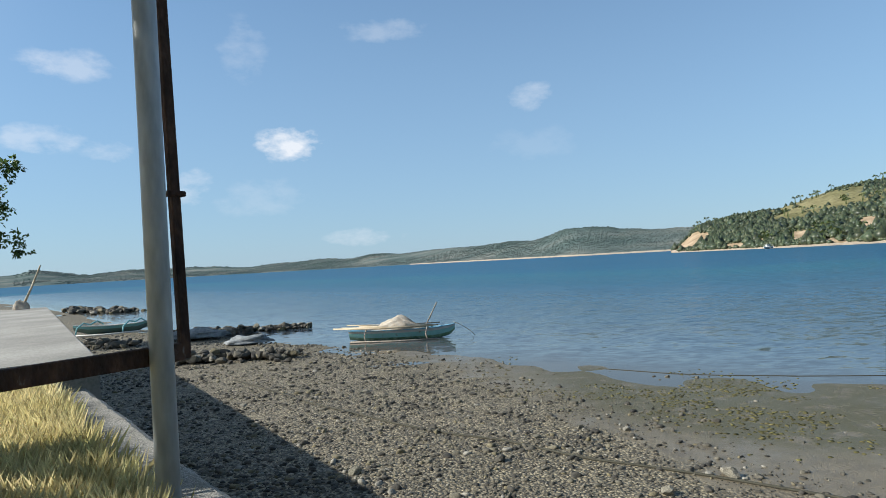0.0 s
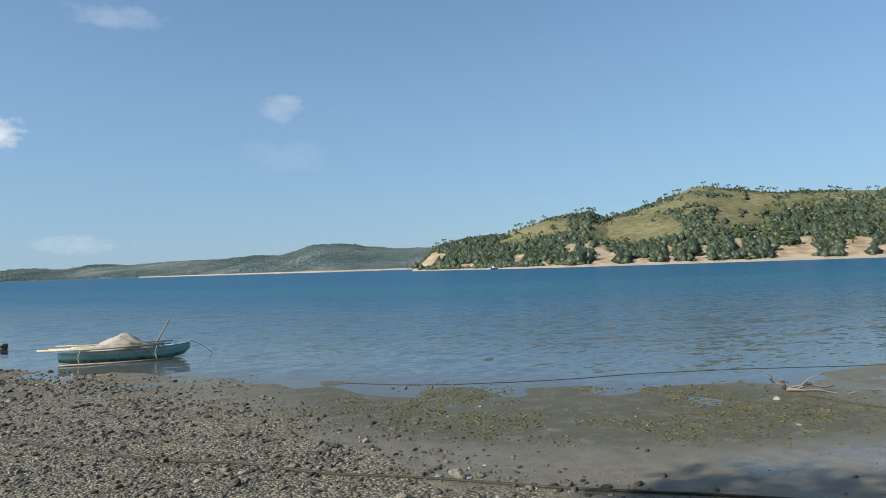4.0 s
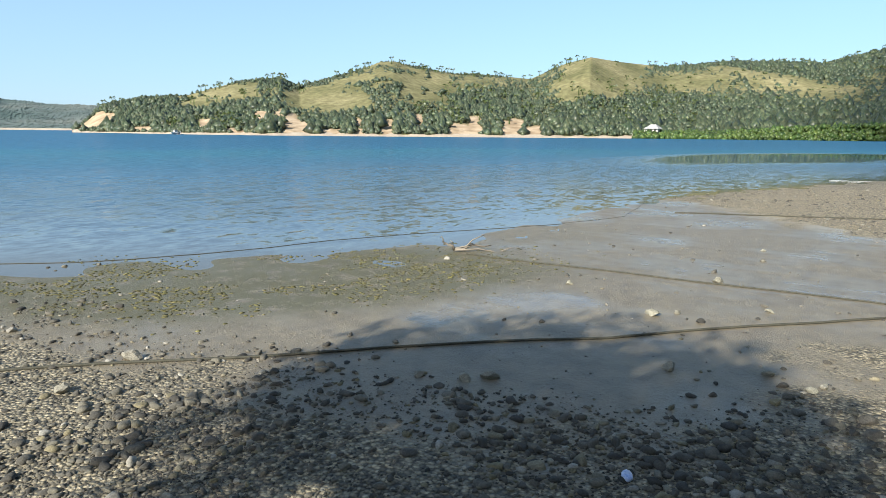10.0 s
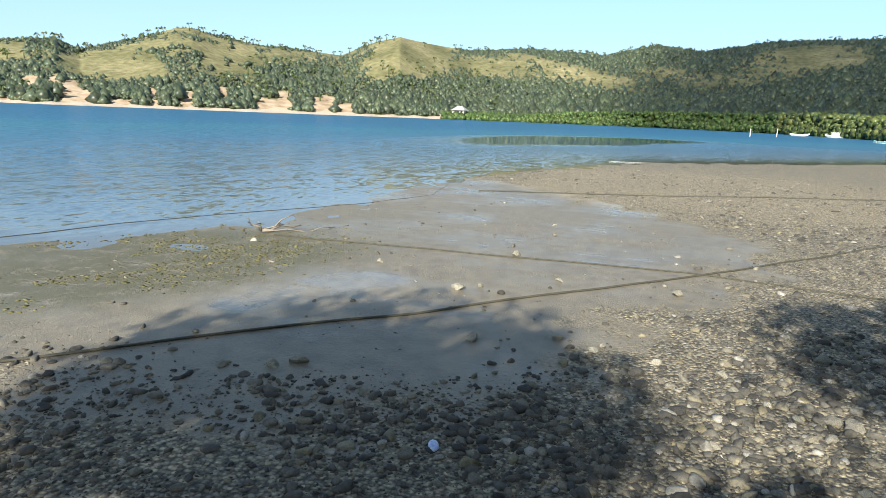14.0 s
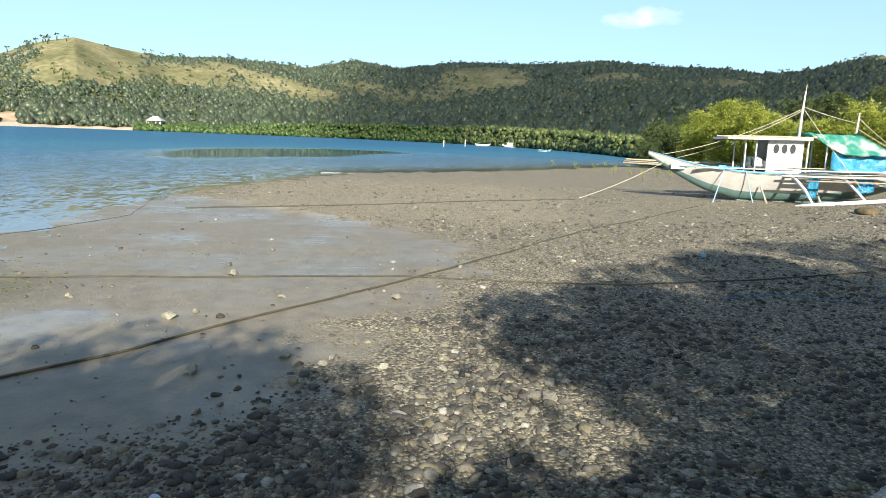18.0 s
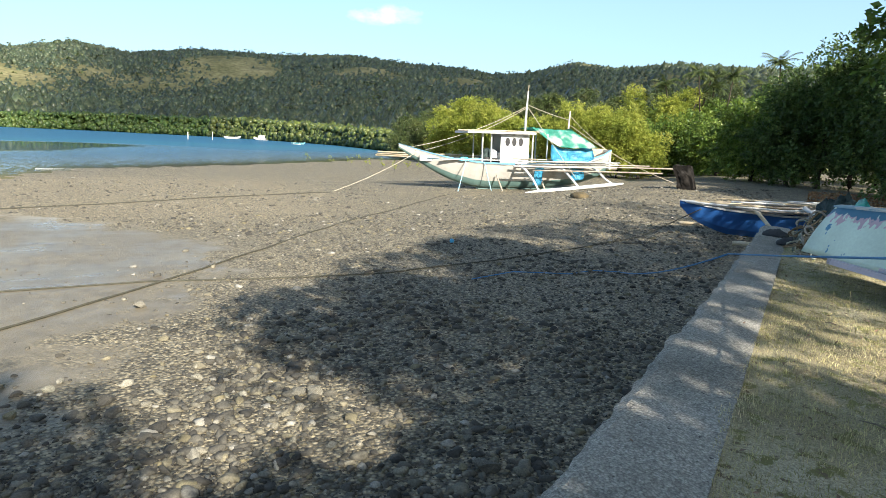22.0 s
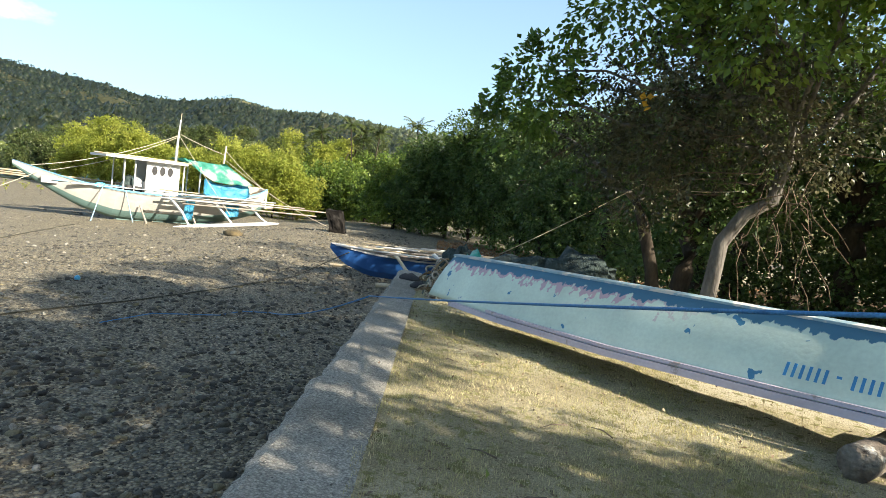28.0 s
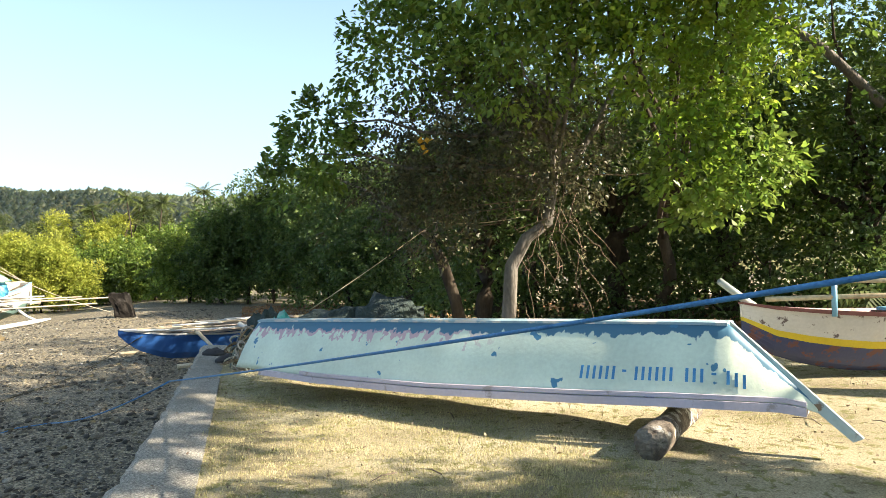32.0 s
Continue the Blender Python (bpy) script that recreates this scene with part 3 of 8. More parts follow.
def scarred(az, s, p):
    """1 on bare earth, with a ragged edge and gullies that run down the slope."""
    m = np.zeros(len(az))
    for a, b, wa, wb in SCARS:
        m = np.maximum(m, np.exp(-np.abs((az - a) / wa) ** 3 - np.abs((s - b) / wb) ** 3))
    ragged = 0.34 * wave(p, 47, 0.045) + 0.30 * wave(p, 48, 0.13) + 0.16 * wave(np.stack([az * 9, s * 6], 1), 49, 1.0)
    return np.clip((m + ragged * np.clip(m * 3, 0, 1) - 0.29) / 0.22, 0, 1)


def hillside_material():
    """Dry grass, with bare tan earth where an attribute says so."""
    m = material("dry grass hillside", [(0.13, 0.13, 0.058), (0.20, 0.187, 0.09), (0.28, 0.25, 0.13)], scale=0.022, fine=0.22, grain=0.4, rough=0.95, bump=0.7, bump_distance=1.5, spec=0.1)
    nt = m.node_tree
    ln = nt.links.new
    b = nt.nodes["Principled BSDF"]
    base = b.inputs["Base Color"].links[0].from_socket
    at, geo, mp, no, ramp, mix = (nt.nodes.new("ShaderNode" + n) for n in ("Attribute", "NewGeometry", "Mapping", "TexNoise", "ValToRGB", "MixRGB"))
    at.attribute_name = "bare"
    mp.inputs["Scale"].default_value = (1, 1, 0.35)
    no.inputs["Scale"].default_value, no.inputs["Detail"].default_value = 0.12, 7.0
    ln(geo.outputs["Position"], mp.inputs["Vector"])
    ln(mp.outputs[0], no.inputs["Vector"])
    for e, (p, c) in zip(ramp.color_ramp.elements, ((0.34, (0.33, 0.24, 0.145)), (0.64, (0.55, 0.43, 0.29)))):
        e.position, e.color = p, (*toned(c), 1)
    ln(no.outputs["Fac"], ramp.inputs[0])
    ln(at.outputs["Fac"], mix.inputs["Fac"])
    ln(base, mix.inputs["Color1"])
    ln(ramp.outputs[0], mix.inputs["Color2"])
    ln(mix.outputs[0], b.inputs["Base Color"])
    return m


# pale blue-grey colour stands in for the haze of distance
far_haze_mat = material("distant hill haze tint", [(0.095, 0.135, 0.125), (0.14, 0.175, 0.165), (0.25, 0.26, 0.23)], scale=0.006, fine=0.05, rough=1.0, bump=0.0, spec=0.0)
headland, haz, hs, hp = hills("headland_hills", NEAR_SKY, NEAR_SHORE, NEAR_RIDGE, np.concatenate([np.arange(-200, -70, 0.45), np.arange(-70, -19.7, 0.12), [-19.7]]), 64, 11, hillside_material())
attribute(headland, "bare", scarred(haz, hs, hp))
tagged(headland, "grassy green hills with bare tan landslips across the bay", "hills", kind="structure")
tagged(hills("far_hills", FAR_SKY, FAR_SHORE, FAR_RIDGE, np.linspace(-27, 62, 260), 24, 31, far_haze_mat)[0], "low green hills along the far coast with painted haze", "hills", kind="structure")


# ---- sea wall, lawn ----
def box_between(bm, a, b, width, z0, z1):
    """A slab along the line a to b (x, y), width to both sides."""
    a, b = np.array(a, float), np.array(b, float)
    d = (b - a) / np.hypot(*(b - a))
    s = np.array((-d[1], d[0])) * width / 2
    v = [bm.verts.new((*q, z)) for z in (z0, z1) for q in (a - s, b - s, b + s, a + s)]
    for f in ((3, 2, 1, 0), (4, 5, 6, 7), (0, 1, 5, 4), (1, 2, 6, 5), (2, 3, 7, 6), (3, 0, 4, 7)):
        bm.faces.new([v[k] for k in f])
    return v


def part(name, bm, mat, parent=None, label="", smooth=False):
    """Links a bmesh as one mesh object."""
    me = bpy.data.meshes.new(name)
    bm.normal_update()
    bm.to_mesh(me)
    bm.free()
    me.materials.append(mat)
    if smooth:
        me.shade_smooth()
    ob = new(name, me)
    ob.parent = parent
    return tagged(ob, label) if label else ob


concrete = material("weathered concrete", [(0.30, 0.285, 0.24), (0.41, 0.39, 0.335), (0.50, 0.475, 0.415)], scale=1.4, fine=45, rough=0.92, bump=0.9, bump_distance=0.012, spots=[((0.30, 0.285, 0.25), 3.0, 0.60, 0.95), ((0.52, 0.50, 0.45), 30.0, 0.60, 0.9), ((0.10, 0.095, 0.085), 24.0, 0.64, 0.95)])

pebbled(concrete, 90.0, 0.68, 1.28, 1.0, 0.62, 0.008)


def sea_wall():
    """A rough-edged wall: its plan line wanders and its arris is broken."""
    bm = bmesh.new()
    us = np.arange(-10.0, WALL_END + 0.01, 0.035)
    q = np.stack([us, us * 0], 1)
    jag = 0.012 * wave(q, 5, 0.6) + 0.009 * wave(q, 6, 2.3) + 0.013 * wave(q, 7, 8.0) + 0.008 * wave(q, 17, 19.0)
    low = 0.012 * wave(q, 8, 0.8) + 0.007 * wave(q, 9, 7.0)
    rings = []
    for k, u in enumerate(us):
        step = 0.05 if u > 4.55 else 0.0          # a set-back where two pours meet
        sec = ((WALL_IN - 0.02, LAWN - 0.3), (WALL_IN, WALL_TOP - 0.012), (WALL_IN + 0.2, WALL_TOP + low[k]), (WALL_OUT - 0.06 + jag[k] - step, WALL_TOP + low[k]), (WALL_OUT + jag[k] - step, WALL_TOP - 0.035 + low[k]), (WALL_OUT + jag[k] * 0.6 + 0.05 - step, 1.2), (WALL_OUT + 0.16 - step + 0.3 * jag[k], -0.2))
        rings.append([bm.verts.new((*un(u, n), z)) for n, z in sec])
    for a, b in zip(rings[:-1], rings[1:]):
        for k in range(6):
            bm.faces.new((a[k], a[k + 1], b[k + 1], b[k]))
    bm.faces.new(rings[0][::-1])
    bm.faces.new(rings[-1])
    return part("sea_wall", bm, concrete)


tagged(sea_wall(), "rough grey concrete sea wall with a broken edge", "sea wall", kind="structure")

lawn_mat = material("dry lawn", [(0.30, 0.25, 0.15), (0.50, 0.44, 0.29), (0.66, 0.60, 0.44)], scale=0.9, fine=85, grain=0.5, rough=0.95, bump=1.0, bump_distance=0.03, spec=0.1, spots=[((0.29, 0.28, 0.12), 9.0, 0.55, 0.95), ((0.24, 0.19, 0.13), 18.0, 0.60, 0.95), ((0.66, 0.59, 0.42), 30.0, 0.60, 0.95)])


def lawn_height(u, n):
    q = np.stack([u, n], 1)
    return LAWN + 0.02 * wave(q, 12, 0.6) + 0.012 * wave(q, 13, 3.0) - 0.0 * u


def make_lawn():
    us = np.concatenate([np.linspace(-60, -12, 20), np.arange(-11, 14.01, 0.2), np.linspace(15, 60, 24)])
    ns = np.concatenate([[WALL_IN + 0.012], np.arange(WALL_IN - 0.15, -16, -0.2), np.linspace(-17, -90, 30)])
    uu, nn = np.meshgrid(us, ns, indexing="ij")
    u, n = uu.ravel(), nn.ravel()
    z = lawn_height(u, n)
    # beyond the wall's end the land slopes down to the beach
    edge = np.clip((u - WALL_END + 0.2) / 7.0, 0, 1) * np.clip((n + 14) / 10, 0, 1)
    z = z - edge * 1.75
    p = u[:, None] * U + n[:, None] * N
    k = len(ns)
    i, j = np.meshgrid(np.arange(len(us) - 1), np.arange(k - 1), indexing="ij")
    faces = np.stack([i * k + j, i * k + j + 1, (i + 1) * k + j + 1, (i + 1) * k + j], -1).reshape(-1, 4)[:, ::-1]
    return mesh_object("lawn", np.column_stack([p, z]).tolist(), faces.tolist(), lawn_mat)


def woodland_floor():
    us, ns = np.meshgrid(np.linspace(-60, 26, 90), np.linspace(-7.6, -70, 60), indexing="ij")
    q = np.stack([us.ravel(), ns.ravel()], 1)
    n = q[:, 1] + np.where(q[:, 1] > -8.5, 0.7 * wave(q, 23, 0.35), 0)
    p = q[:, :1] * U + n[:, None] * N
    z = lawn_height(q[:, 0], n) - np.clip((q[:, 0] - WALL_END + 0.2) / 7.0, 0, 1) * np.clip((n + 14) / 10, 0, 1) * 1.75 + 0.05 + 0.03 * wave(q, 24, 0.8)
    i, j = np.meshgrid(np.arange(89), np.arange(59), indexing="ij")
    f = np.stack([i * 60 + j, i * 60 + j + 1, (i + 1) * 60 + j + 1, (i + 1) * 60 + j], -1).reshape(-1, 4)[:, ::-1]
    mat = material("leaf litter", [(0.05, 0.036, 0.022), (0.10, 0.07, 0.042), (0.17, 0.115, 0.065)], scale=2.5, fine=24, rough=0.95, bump=1.0, bump_distance=0.04, spec=0.1, spots=[((0.04, 0.055, 0.018), 0.9, 0.60, 0.95)])
    return mesh_object("woodland_floor", np.column_stack([p, z]).tolist(), f.tolist(), mat)


tagged(woodland_floor(), "dark brown leaf litter under the trees", "leaf litter", kind="structure")
tagged(make_lawn(), "dry yellow short grass behind the sea wall", "lawn", kind="structure")


# ---- plants ----
rng = np.random.default_rng(7)


def unit_rows(v):
    return v / np.maximum(np.linalg.norm(v, axis=1, keepdims=True), 1e-9)


def raw_mesh(name, verts, faces, mat, parent=None, smooth=False):
    """A mesh from arrays of places and of triangles or quads."""
    k = faces.shape[1]
    me = bpy.data.meshes.new(name)
    me.vertices.add(len(verts))
    me.vertices.foreach_set("co", np.asarray(verts, dtype=np.float32).ravel())
    me.loops.add(faces.size)
    me.loops.foreach_set("vertex_index", np.asarray(faces, dtype=np.int32).ravel())
    me.polygons.add(len(faces))
    me.polygons.foreach_set("loop_start", np.arange(0, faces.size, k, dtype=np.int32))
    me.update(calc_edges=True)
    me.materials.append(mat)
    if smooth:
        me.shade_smooth()
    ob = new(name, me)
    ob.parent = parent
    return ob


def leaves(centres, outward, length, width, droop=0.25):
    """Folded leaves, two triangles each, that grow outward from their places."""
    k = len(centres)
    d = unit_rows(outward + rng.normal(0, 0.65, (k, 3)) + np.array((0, 0, -droop)))
    side = unit_rows(np.cross(d, rng.normal(0, 1, (k, 3)) + np.array((0, 0, 1.4))))
    up = np.cross(side, d)
    ln = length * rng.uniform(0.6, 1.25, (k, 1))
    wd = width * rng.uniform(0.7, 1.2, (k, 1))
    mid = centres + d * ln * 0.45
    v = np.stack([centres, mid + side * wd * 0.5 + up * wd * 0.18, centres + d * ln, mid - side * wd * 0.5 + up * wd * 0.18], 1).reshape(-1, 3)
    b = np.arange(k)[:, None] * 4
    f = np.concatenate([b + np.array((0, 1, 2)), b + np.array((0, 2, 3))])
    return v, f


def crown(clumps, per, length, width, droop=0.25, hollow=0.45):
    """Leaves over clumps (x, y, z, radius): denser at the skin of each clump, and on short twigs."""
    cs, os = [], []
    for x, y, z, r in clumps:
        k = max(8, int(per * r * r))
        twigs = max(4, k // 9)
        d = unit_rows(rng.normal(0, 1, (twigs, 3)) * np.array((1, 1, 0.85)) + np.array((0, 0, 0.15)))
        rad = r * (hollow + (1 - hollow) * rng.random((twigs, 1)) ** 0.6) * (1 + 0.09 * rng.normal(0, 1, (twigs, 1)).clip(-1.5, 1.8))
        tip = np.array((x, y, z)) + d * rad * np.array((1, 1, 0.8))
        pick = rng.integers(0, twigs, k)
        cs.append(tip[pick] + rng.normal(0, 0.04 * r + length * 0.27, (k, 3)) * np.array((1, 1, 0.8)))
        os.append(d[pick] * 0.8)
    return leaves(np.concatenate(cs), np.concatenate(os), length, width, droop)


def tube_into(bm, pts, radii, seg=7):
    """A tube along a line of places, closed at its ends."""
    pts = [Vector(p) for p in pts]
    rings = []
    for k, p in enumerate(pts):
        d = (pts[min(k + 1, len(pts) - 1)] - pts[max(k - 1, 0)]).normalized()
        a = d.cross(Vector((0, 0, 1)))
        a = a.normalized() if a.length > 0.05 else Vector((1, 0, 0))
        b = d.cross(a).normalized()
        r = radii[k] if hasattr(radii, "__len__") else radii
        rings.append([bm.verts.new(p + (a * math.cos(2 * math.pi * j / seg) + b * math.sin(2 * math.pi * j / seg)) * r) for j in range(seg)])
    for p, q in zip(rings[:-1], rings[1:]):
        for j in range(seg):
            bm.faces.new((p[j], q[j], q[(j + 1) % seg], p[(j + 1) % seg]))
    bm.faces.new(rings[0])
    bm.faces.new(rings[-1][::-1])


def tube(name, pts, radii, mat, parent=None, label="", seg=7):
    bm = bmesh.new()
    tube_into(bm, pts, radii, seg)
    return part(name, bm, mat, parent, label, smooth=True)


def bend(a, b, wobble, steps=6):
    """A wandering line from a to b."""
    a, b = np.array(a, float), np.array(b, float)
    k = np.linspace(0, 1, steps)[:, None]
    w = rng.normal(0, wobble, (steps, 3)) * np.sin(k * math.pi)
    return (a + (b - a) * k + w).tolist()


def empty(name, at=(0, 0, 0), label="", category="", group=""):
    e = new(name)
    e.location = at
    e.empty_display_size = 0.2
    return tagged(e, label, category, group)


def local(pts, base):
    return (np.asarray(pts, float) - np.asarray(base, float)).tolist()


bark = material("grey bark", [(0.11, 0.098, 0.085), (0.175, 0.158, 0.138), (0.25, 0.23, 0.20)], scale=5, fine=30, stretch=(1, 1, 0.3), rough=0.95, bump=0.8, spec=0.2)
dark_bark = material("dark bark", [(0.04, 0.032, 0.024), (0.085, 0.068, 0.05)], scale=5, fine=26, stretch=(1, 1, 0.3), rough=0.95, bump=0.8, spec=0.2)


def leaf_material(name, c1, c2, c3, through=0.35):
    return material(name, [c1, c2, c3], scale=0.6, fine=9.0, rough=0.42, bump=0.0, per_island=0.38, through_light=through, spec=0.45, contrast=(0.36, 0.64))


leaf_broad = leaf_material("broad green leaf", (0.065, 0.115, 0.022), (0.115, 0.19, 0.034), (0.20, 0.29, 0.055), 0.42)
# a sun-bright and a shade-dark leaf: the light is put into their colours
leaf_sunny = leaf_material("bank leaf in sun tone", (0.095, 0.16, 0.03), (0.17, 0.255, 0.045), (0.28, 0.38, 0.07), 0.46)
leaf_shaded = leaf_material("shore leaf in shade tone", (0.064, 0.115, 0.032), (0.11, 0.175, 0.045), (0.19, 0.27, 0.07), 0.45)
leaf_mangrove = material("mangrove leaf", [(0.30, 0.36, 0.06), (0.43, 0.47, 0.085), (0.54, 0.55, 0.12)], scale=0.3, fine=5.0, rough=0.6, bump=0.0, per_island=0.22, through_light=0.5, spec=0.25, contrast=(0.36, 0.64))
# lighter and bluer than near leaves, to paint in some distance haze
leaf_far = leaf_material("far wood leaf", (0.042, 0.064, 0.036), (0.076, 0.102, 0.054), (0.135, 0.152, 0.08), 0.2)
leaf_palm = leaf_material("palm leaf", (0.06, 0.09, 0.025), (0.10, 0.135, 0.038), (0.16, 0.18, 0.06), 0.3)


def tree(name, base, limbs, clumps, mat, leaf_size, per, label, category, group="", trunk_radius=0.16, trunk_top=None, trunk_mat=None, droop=0.25, stems=True, trunk_line=None):
    """A tree: a tapered bent trunk, a limb to each of some clumps, and a crown of leaves."""
    base = np.array(base, float)
    t = empty(name, base, label, category, group)
    top = np.array(trunk_top if trunk_top is not None else base + np.array((0, 0, 0.45 * (max(c[2] for c in clumps) - base[2]))), float)
    line = local(trunk_line, base) if trunk_line else bend((0, 0, -0.15), top - base, 0.08 * np.linalg.norm(top - base) / 3, 8)
    tm = trunk_mat or bark
    tube("trunk", line, list(np.linspace(trunk_radius * 1.15, trunk_radius * 0.6, 8)), tm, t, seg=9)
    if stems:
        order = np.argsort([-c[3] for c in clumps])[:limbs]
        for k in order:
            c = np.array(clumps[k][:3]) - base
            tube("limb", bend(line[5 + k % 3], c, 0.12, 6), list(np.linspace(trunk_radius * 0.42, 0.012, 6)), tm, t, seg=6)
    v, f = crown([(x - base[0], y - base[1], z - base[2], r) for x, y, z, r in clumps], per, leaf_size, leaf_size * 0.62, droop)
    raw_mesh("crown", v, f, mat, t)
    return t


def scatter_clumps(centre, spread, k, r0, r1):
    """k clumps inside an ellipsoid."""
    d = unit_rows(rng.normal(0, 1, (k, 3))) * rng.random((k, 1)) ** 0.45
    p = np.array(centre) + d * np.array(spread)
    return [(*q, r) for q, r in zip(p, rng.uniform(r0, r1, k))]


def away(az, d, z=0.0):
    """A place by azimuth and distance from the middle of the path."""
    return (0.4 - math.sin(radians(az)) * d, 0.2 + math.cos(radians(az)) * d, z)


def palm(base, height, fronds, length, label, group):
    t = empty("coconut_palm", base, label, "palm tree", group)
    lean = rng.normal(0, 0.12 * height, 2)
    line = [(lean[0] * k * k, lean[1] * k * k, height * k) for k in np.linspace(0, 1, 7)]
    tube("trunk", line, list(np.linspace(0.13, 0.08, 7)), dark_bark, t, seg=6)
    vs, fs, n = [], [], 0
    for q in range(fronds):
        a = 2 * math.pi * q / fronds + rng.normal(0, 0.2)
        rise = rng.uniform(-0.2, 1.2)
        d = np.array((math.cos(a), math.sin(a), 0))
        s = np.array((-math.sin(a), math.cos(a), 0))
        spine = [np.array(line[-1]) + d * length * u + np.array((0, 0, length * (rise * u - 0.55 * u * u))) for u in np.linspace(0, 1, 7)]
        for p, p2 in zip(spine[:-1], spine[1:]):
            for sg in (-1, 1):
                for h in (0.0, 0.5):
                    b = p + (p2 - p) * h
                    w = 0.32 * length * (1 - 0.4 * np.linalg.norm(b - spine[0]) / length)
                    vs += [b, b + (p2 - p) * 0.4, b + s * sg * w * 0.75 + (p2 - p) * 0.9 - np.array((0, 0, w * 0.55))]
                    fs.append((n, n + 1, n + 2))
                    n += 3
    raw_mesh("crown", np.array(vs), np.array(fs), leaf_palm, t)
    return t


# trees by the lawn
def shading(place_un, spread, k, z0, z1, r0=0.6, r1=1.1):
    """Clumps high in a crown, towards the sun from a stretch of beach (u, n, height)."""
    d = unit_rows(rng.normal(0, 1, (k, 2))) * rng.random((k, 1)) ** 0.5 * np.array(spread) * 0.5
    z = rng.uniform(z0, z1, k)
    q = (place_un[0] + d[:, :1]) * U + (place_un[1] + d[:, 1:]) * N
    s = (z - place_un[2]) / sun_way.z
    return [(x + sun_way.x * a, y + sun_way.y * a, h, r) for (x, y), h, a, r in zip(q, z, s, rng.uniform(r0, r1, k))]


def lawn_trees():
    b = (3.15, -10.3, 1.9)
    cl = [(5.7, -8.6, 5.15, 0.75), (6.05, -8.5, 4.75, 0.6), (5.5, -8.6, 5.6, 0.7), (5.0, -9.0, 5.0, 0.9), (4.3, -8.9, 6.6, 1.15), (4.5, -9.2, 5.8, 0.8), (2.6, -8.9, 8.4, 1.4), (3.6, -9.2, 8.0, 1.2), (1.2, -8.8, 9.2, 1.5), (3.4, -8.6, 5.6, 1.2), (3.0, -8.5, 7.2, 1.6), (2.1, -9.2, 5.2, 1.1), (3.9, -9.3, 4.6, 1.0), (4.9, -9.9, 4.6, 1.0), (2.4, -8.4, 6.2, 1.2), (1.6, -8.2, 7.0, 1.3)]
    # low clumps under the bright tree, given this darker leaf as shade
    hanging = [(0.32, -8.81, 4.46, 0.6), (-0.17, -8.89, 4.19, 0.55), (0.17, -8.91, 4.01, 0.45), (-0.48, -8.86, 4.56, 0.7)]
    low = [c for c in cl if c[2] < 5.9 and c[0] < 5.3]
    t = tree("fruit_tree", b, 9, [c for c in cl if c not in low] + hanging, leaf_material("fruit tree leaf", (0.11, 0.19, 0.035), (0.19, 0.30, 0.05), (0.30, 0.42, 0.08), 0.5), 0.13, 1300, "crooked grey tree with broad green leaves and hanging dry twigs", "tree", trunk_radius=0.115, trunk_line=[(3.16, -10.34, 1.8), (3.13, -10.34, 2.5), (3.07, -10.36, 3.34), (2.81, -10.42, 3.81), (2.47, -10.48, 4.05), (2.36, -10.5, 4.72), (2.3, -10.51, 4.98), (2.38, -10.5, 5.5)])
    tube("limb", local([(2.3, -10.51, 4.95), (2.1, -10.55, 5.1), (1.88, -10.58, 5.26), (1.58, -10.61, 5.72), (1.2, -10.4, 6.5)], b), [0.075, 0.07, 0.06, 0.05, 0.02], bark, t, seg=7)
    # the lower clumps have smaller, darker grey-green leaves
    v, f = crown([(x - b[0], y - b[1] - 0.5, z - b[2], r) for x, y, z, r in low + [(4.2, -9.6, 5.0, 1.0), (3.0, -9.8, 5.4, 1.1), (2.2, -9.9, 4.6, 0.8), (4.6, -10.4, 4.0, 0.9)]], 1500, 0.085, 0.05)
    raw_mesh("lower_crown", v, f, leaf_material("dark grey-green leaf", (0.055, 0.062, 0.03), (0.09, 0.095, 0.045), (0.15, 0.14, 0.07), 0.3), t)
    # dry twigs that hang under the fork
    twig_mat = material("dry twig", [(0.10, 0.065, 0.04), (0.19, 0.13, 0.085)], rough=0.9)
    for _ in range(30):
        a = np.array((2.4, -10.35, 3.95)) - np.array(b) + rng.normal(0, (0.35, 0.3, 0.45), 3)
        e = a + np.array((rng.normal(-0.08, 0.28), rng.normal(0.05, 0.2), -rng.uniform(0.25, 1.1)))
        tube("dry_twig", bend(a, e, 0.05, 5), [0.008, 0.007, 0.006, 0.005, 0.003], twig_mat, t, seg=4)
    for _ in range(34):
        a = np.array((3.6, -9.6, 4.6)) - np.array(b) + rng.normal(0, (1.0, 0.5, 0.7), 3)
        tube("branch", bend(a, a + rng.normal(0, (0.7, 0.5, 0.5), 3), 0.16, 5), [0.009, 0.008, 0.006, 0.004, 0.002], twig_mat, t, seg=4)
    v, f = leaves(np.array((3.75, -8.21, 5.04)) - np.array(b) + rng.normal(0, 0.05, (7, 3)), rng.normal(0, 0.5, (7, 3)), 0.12, 0.08)
    raw_mesh("yellow_leaves", v, f, material("yellow leaf", [(0.55, 0.30, 0.02), (0.7, 0.42, 0.04)], rough=0.5, through_light=0.3), t)

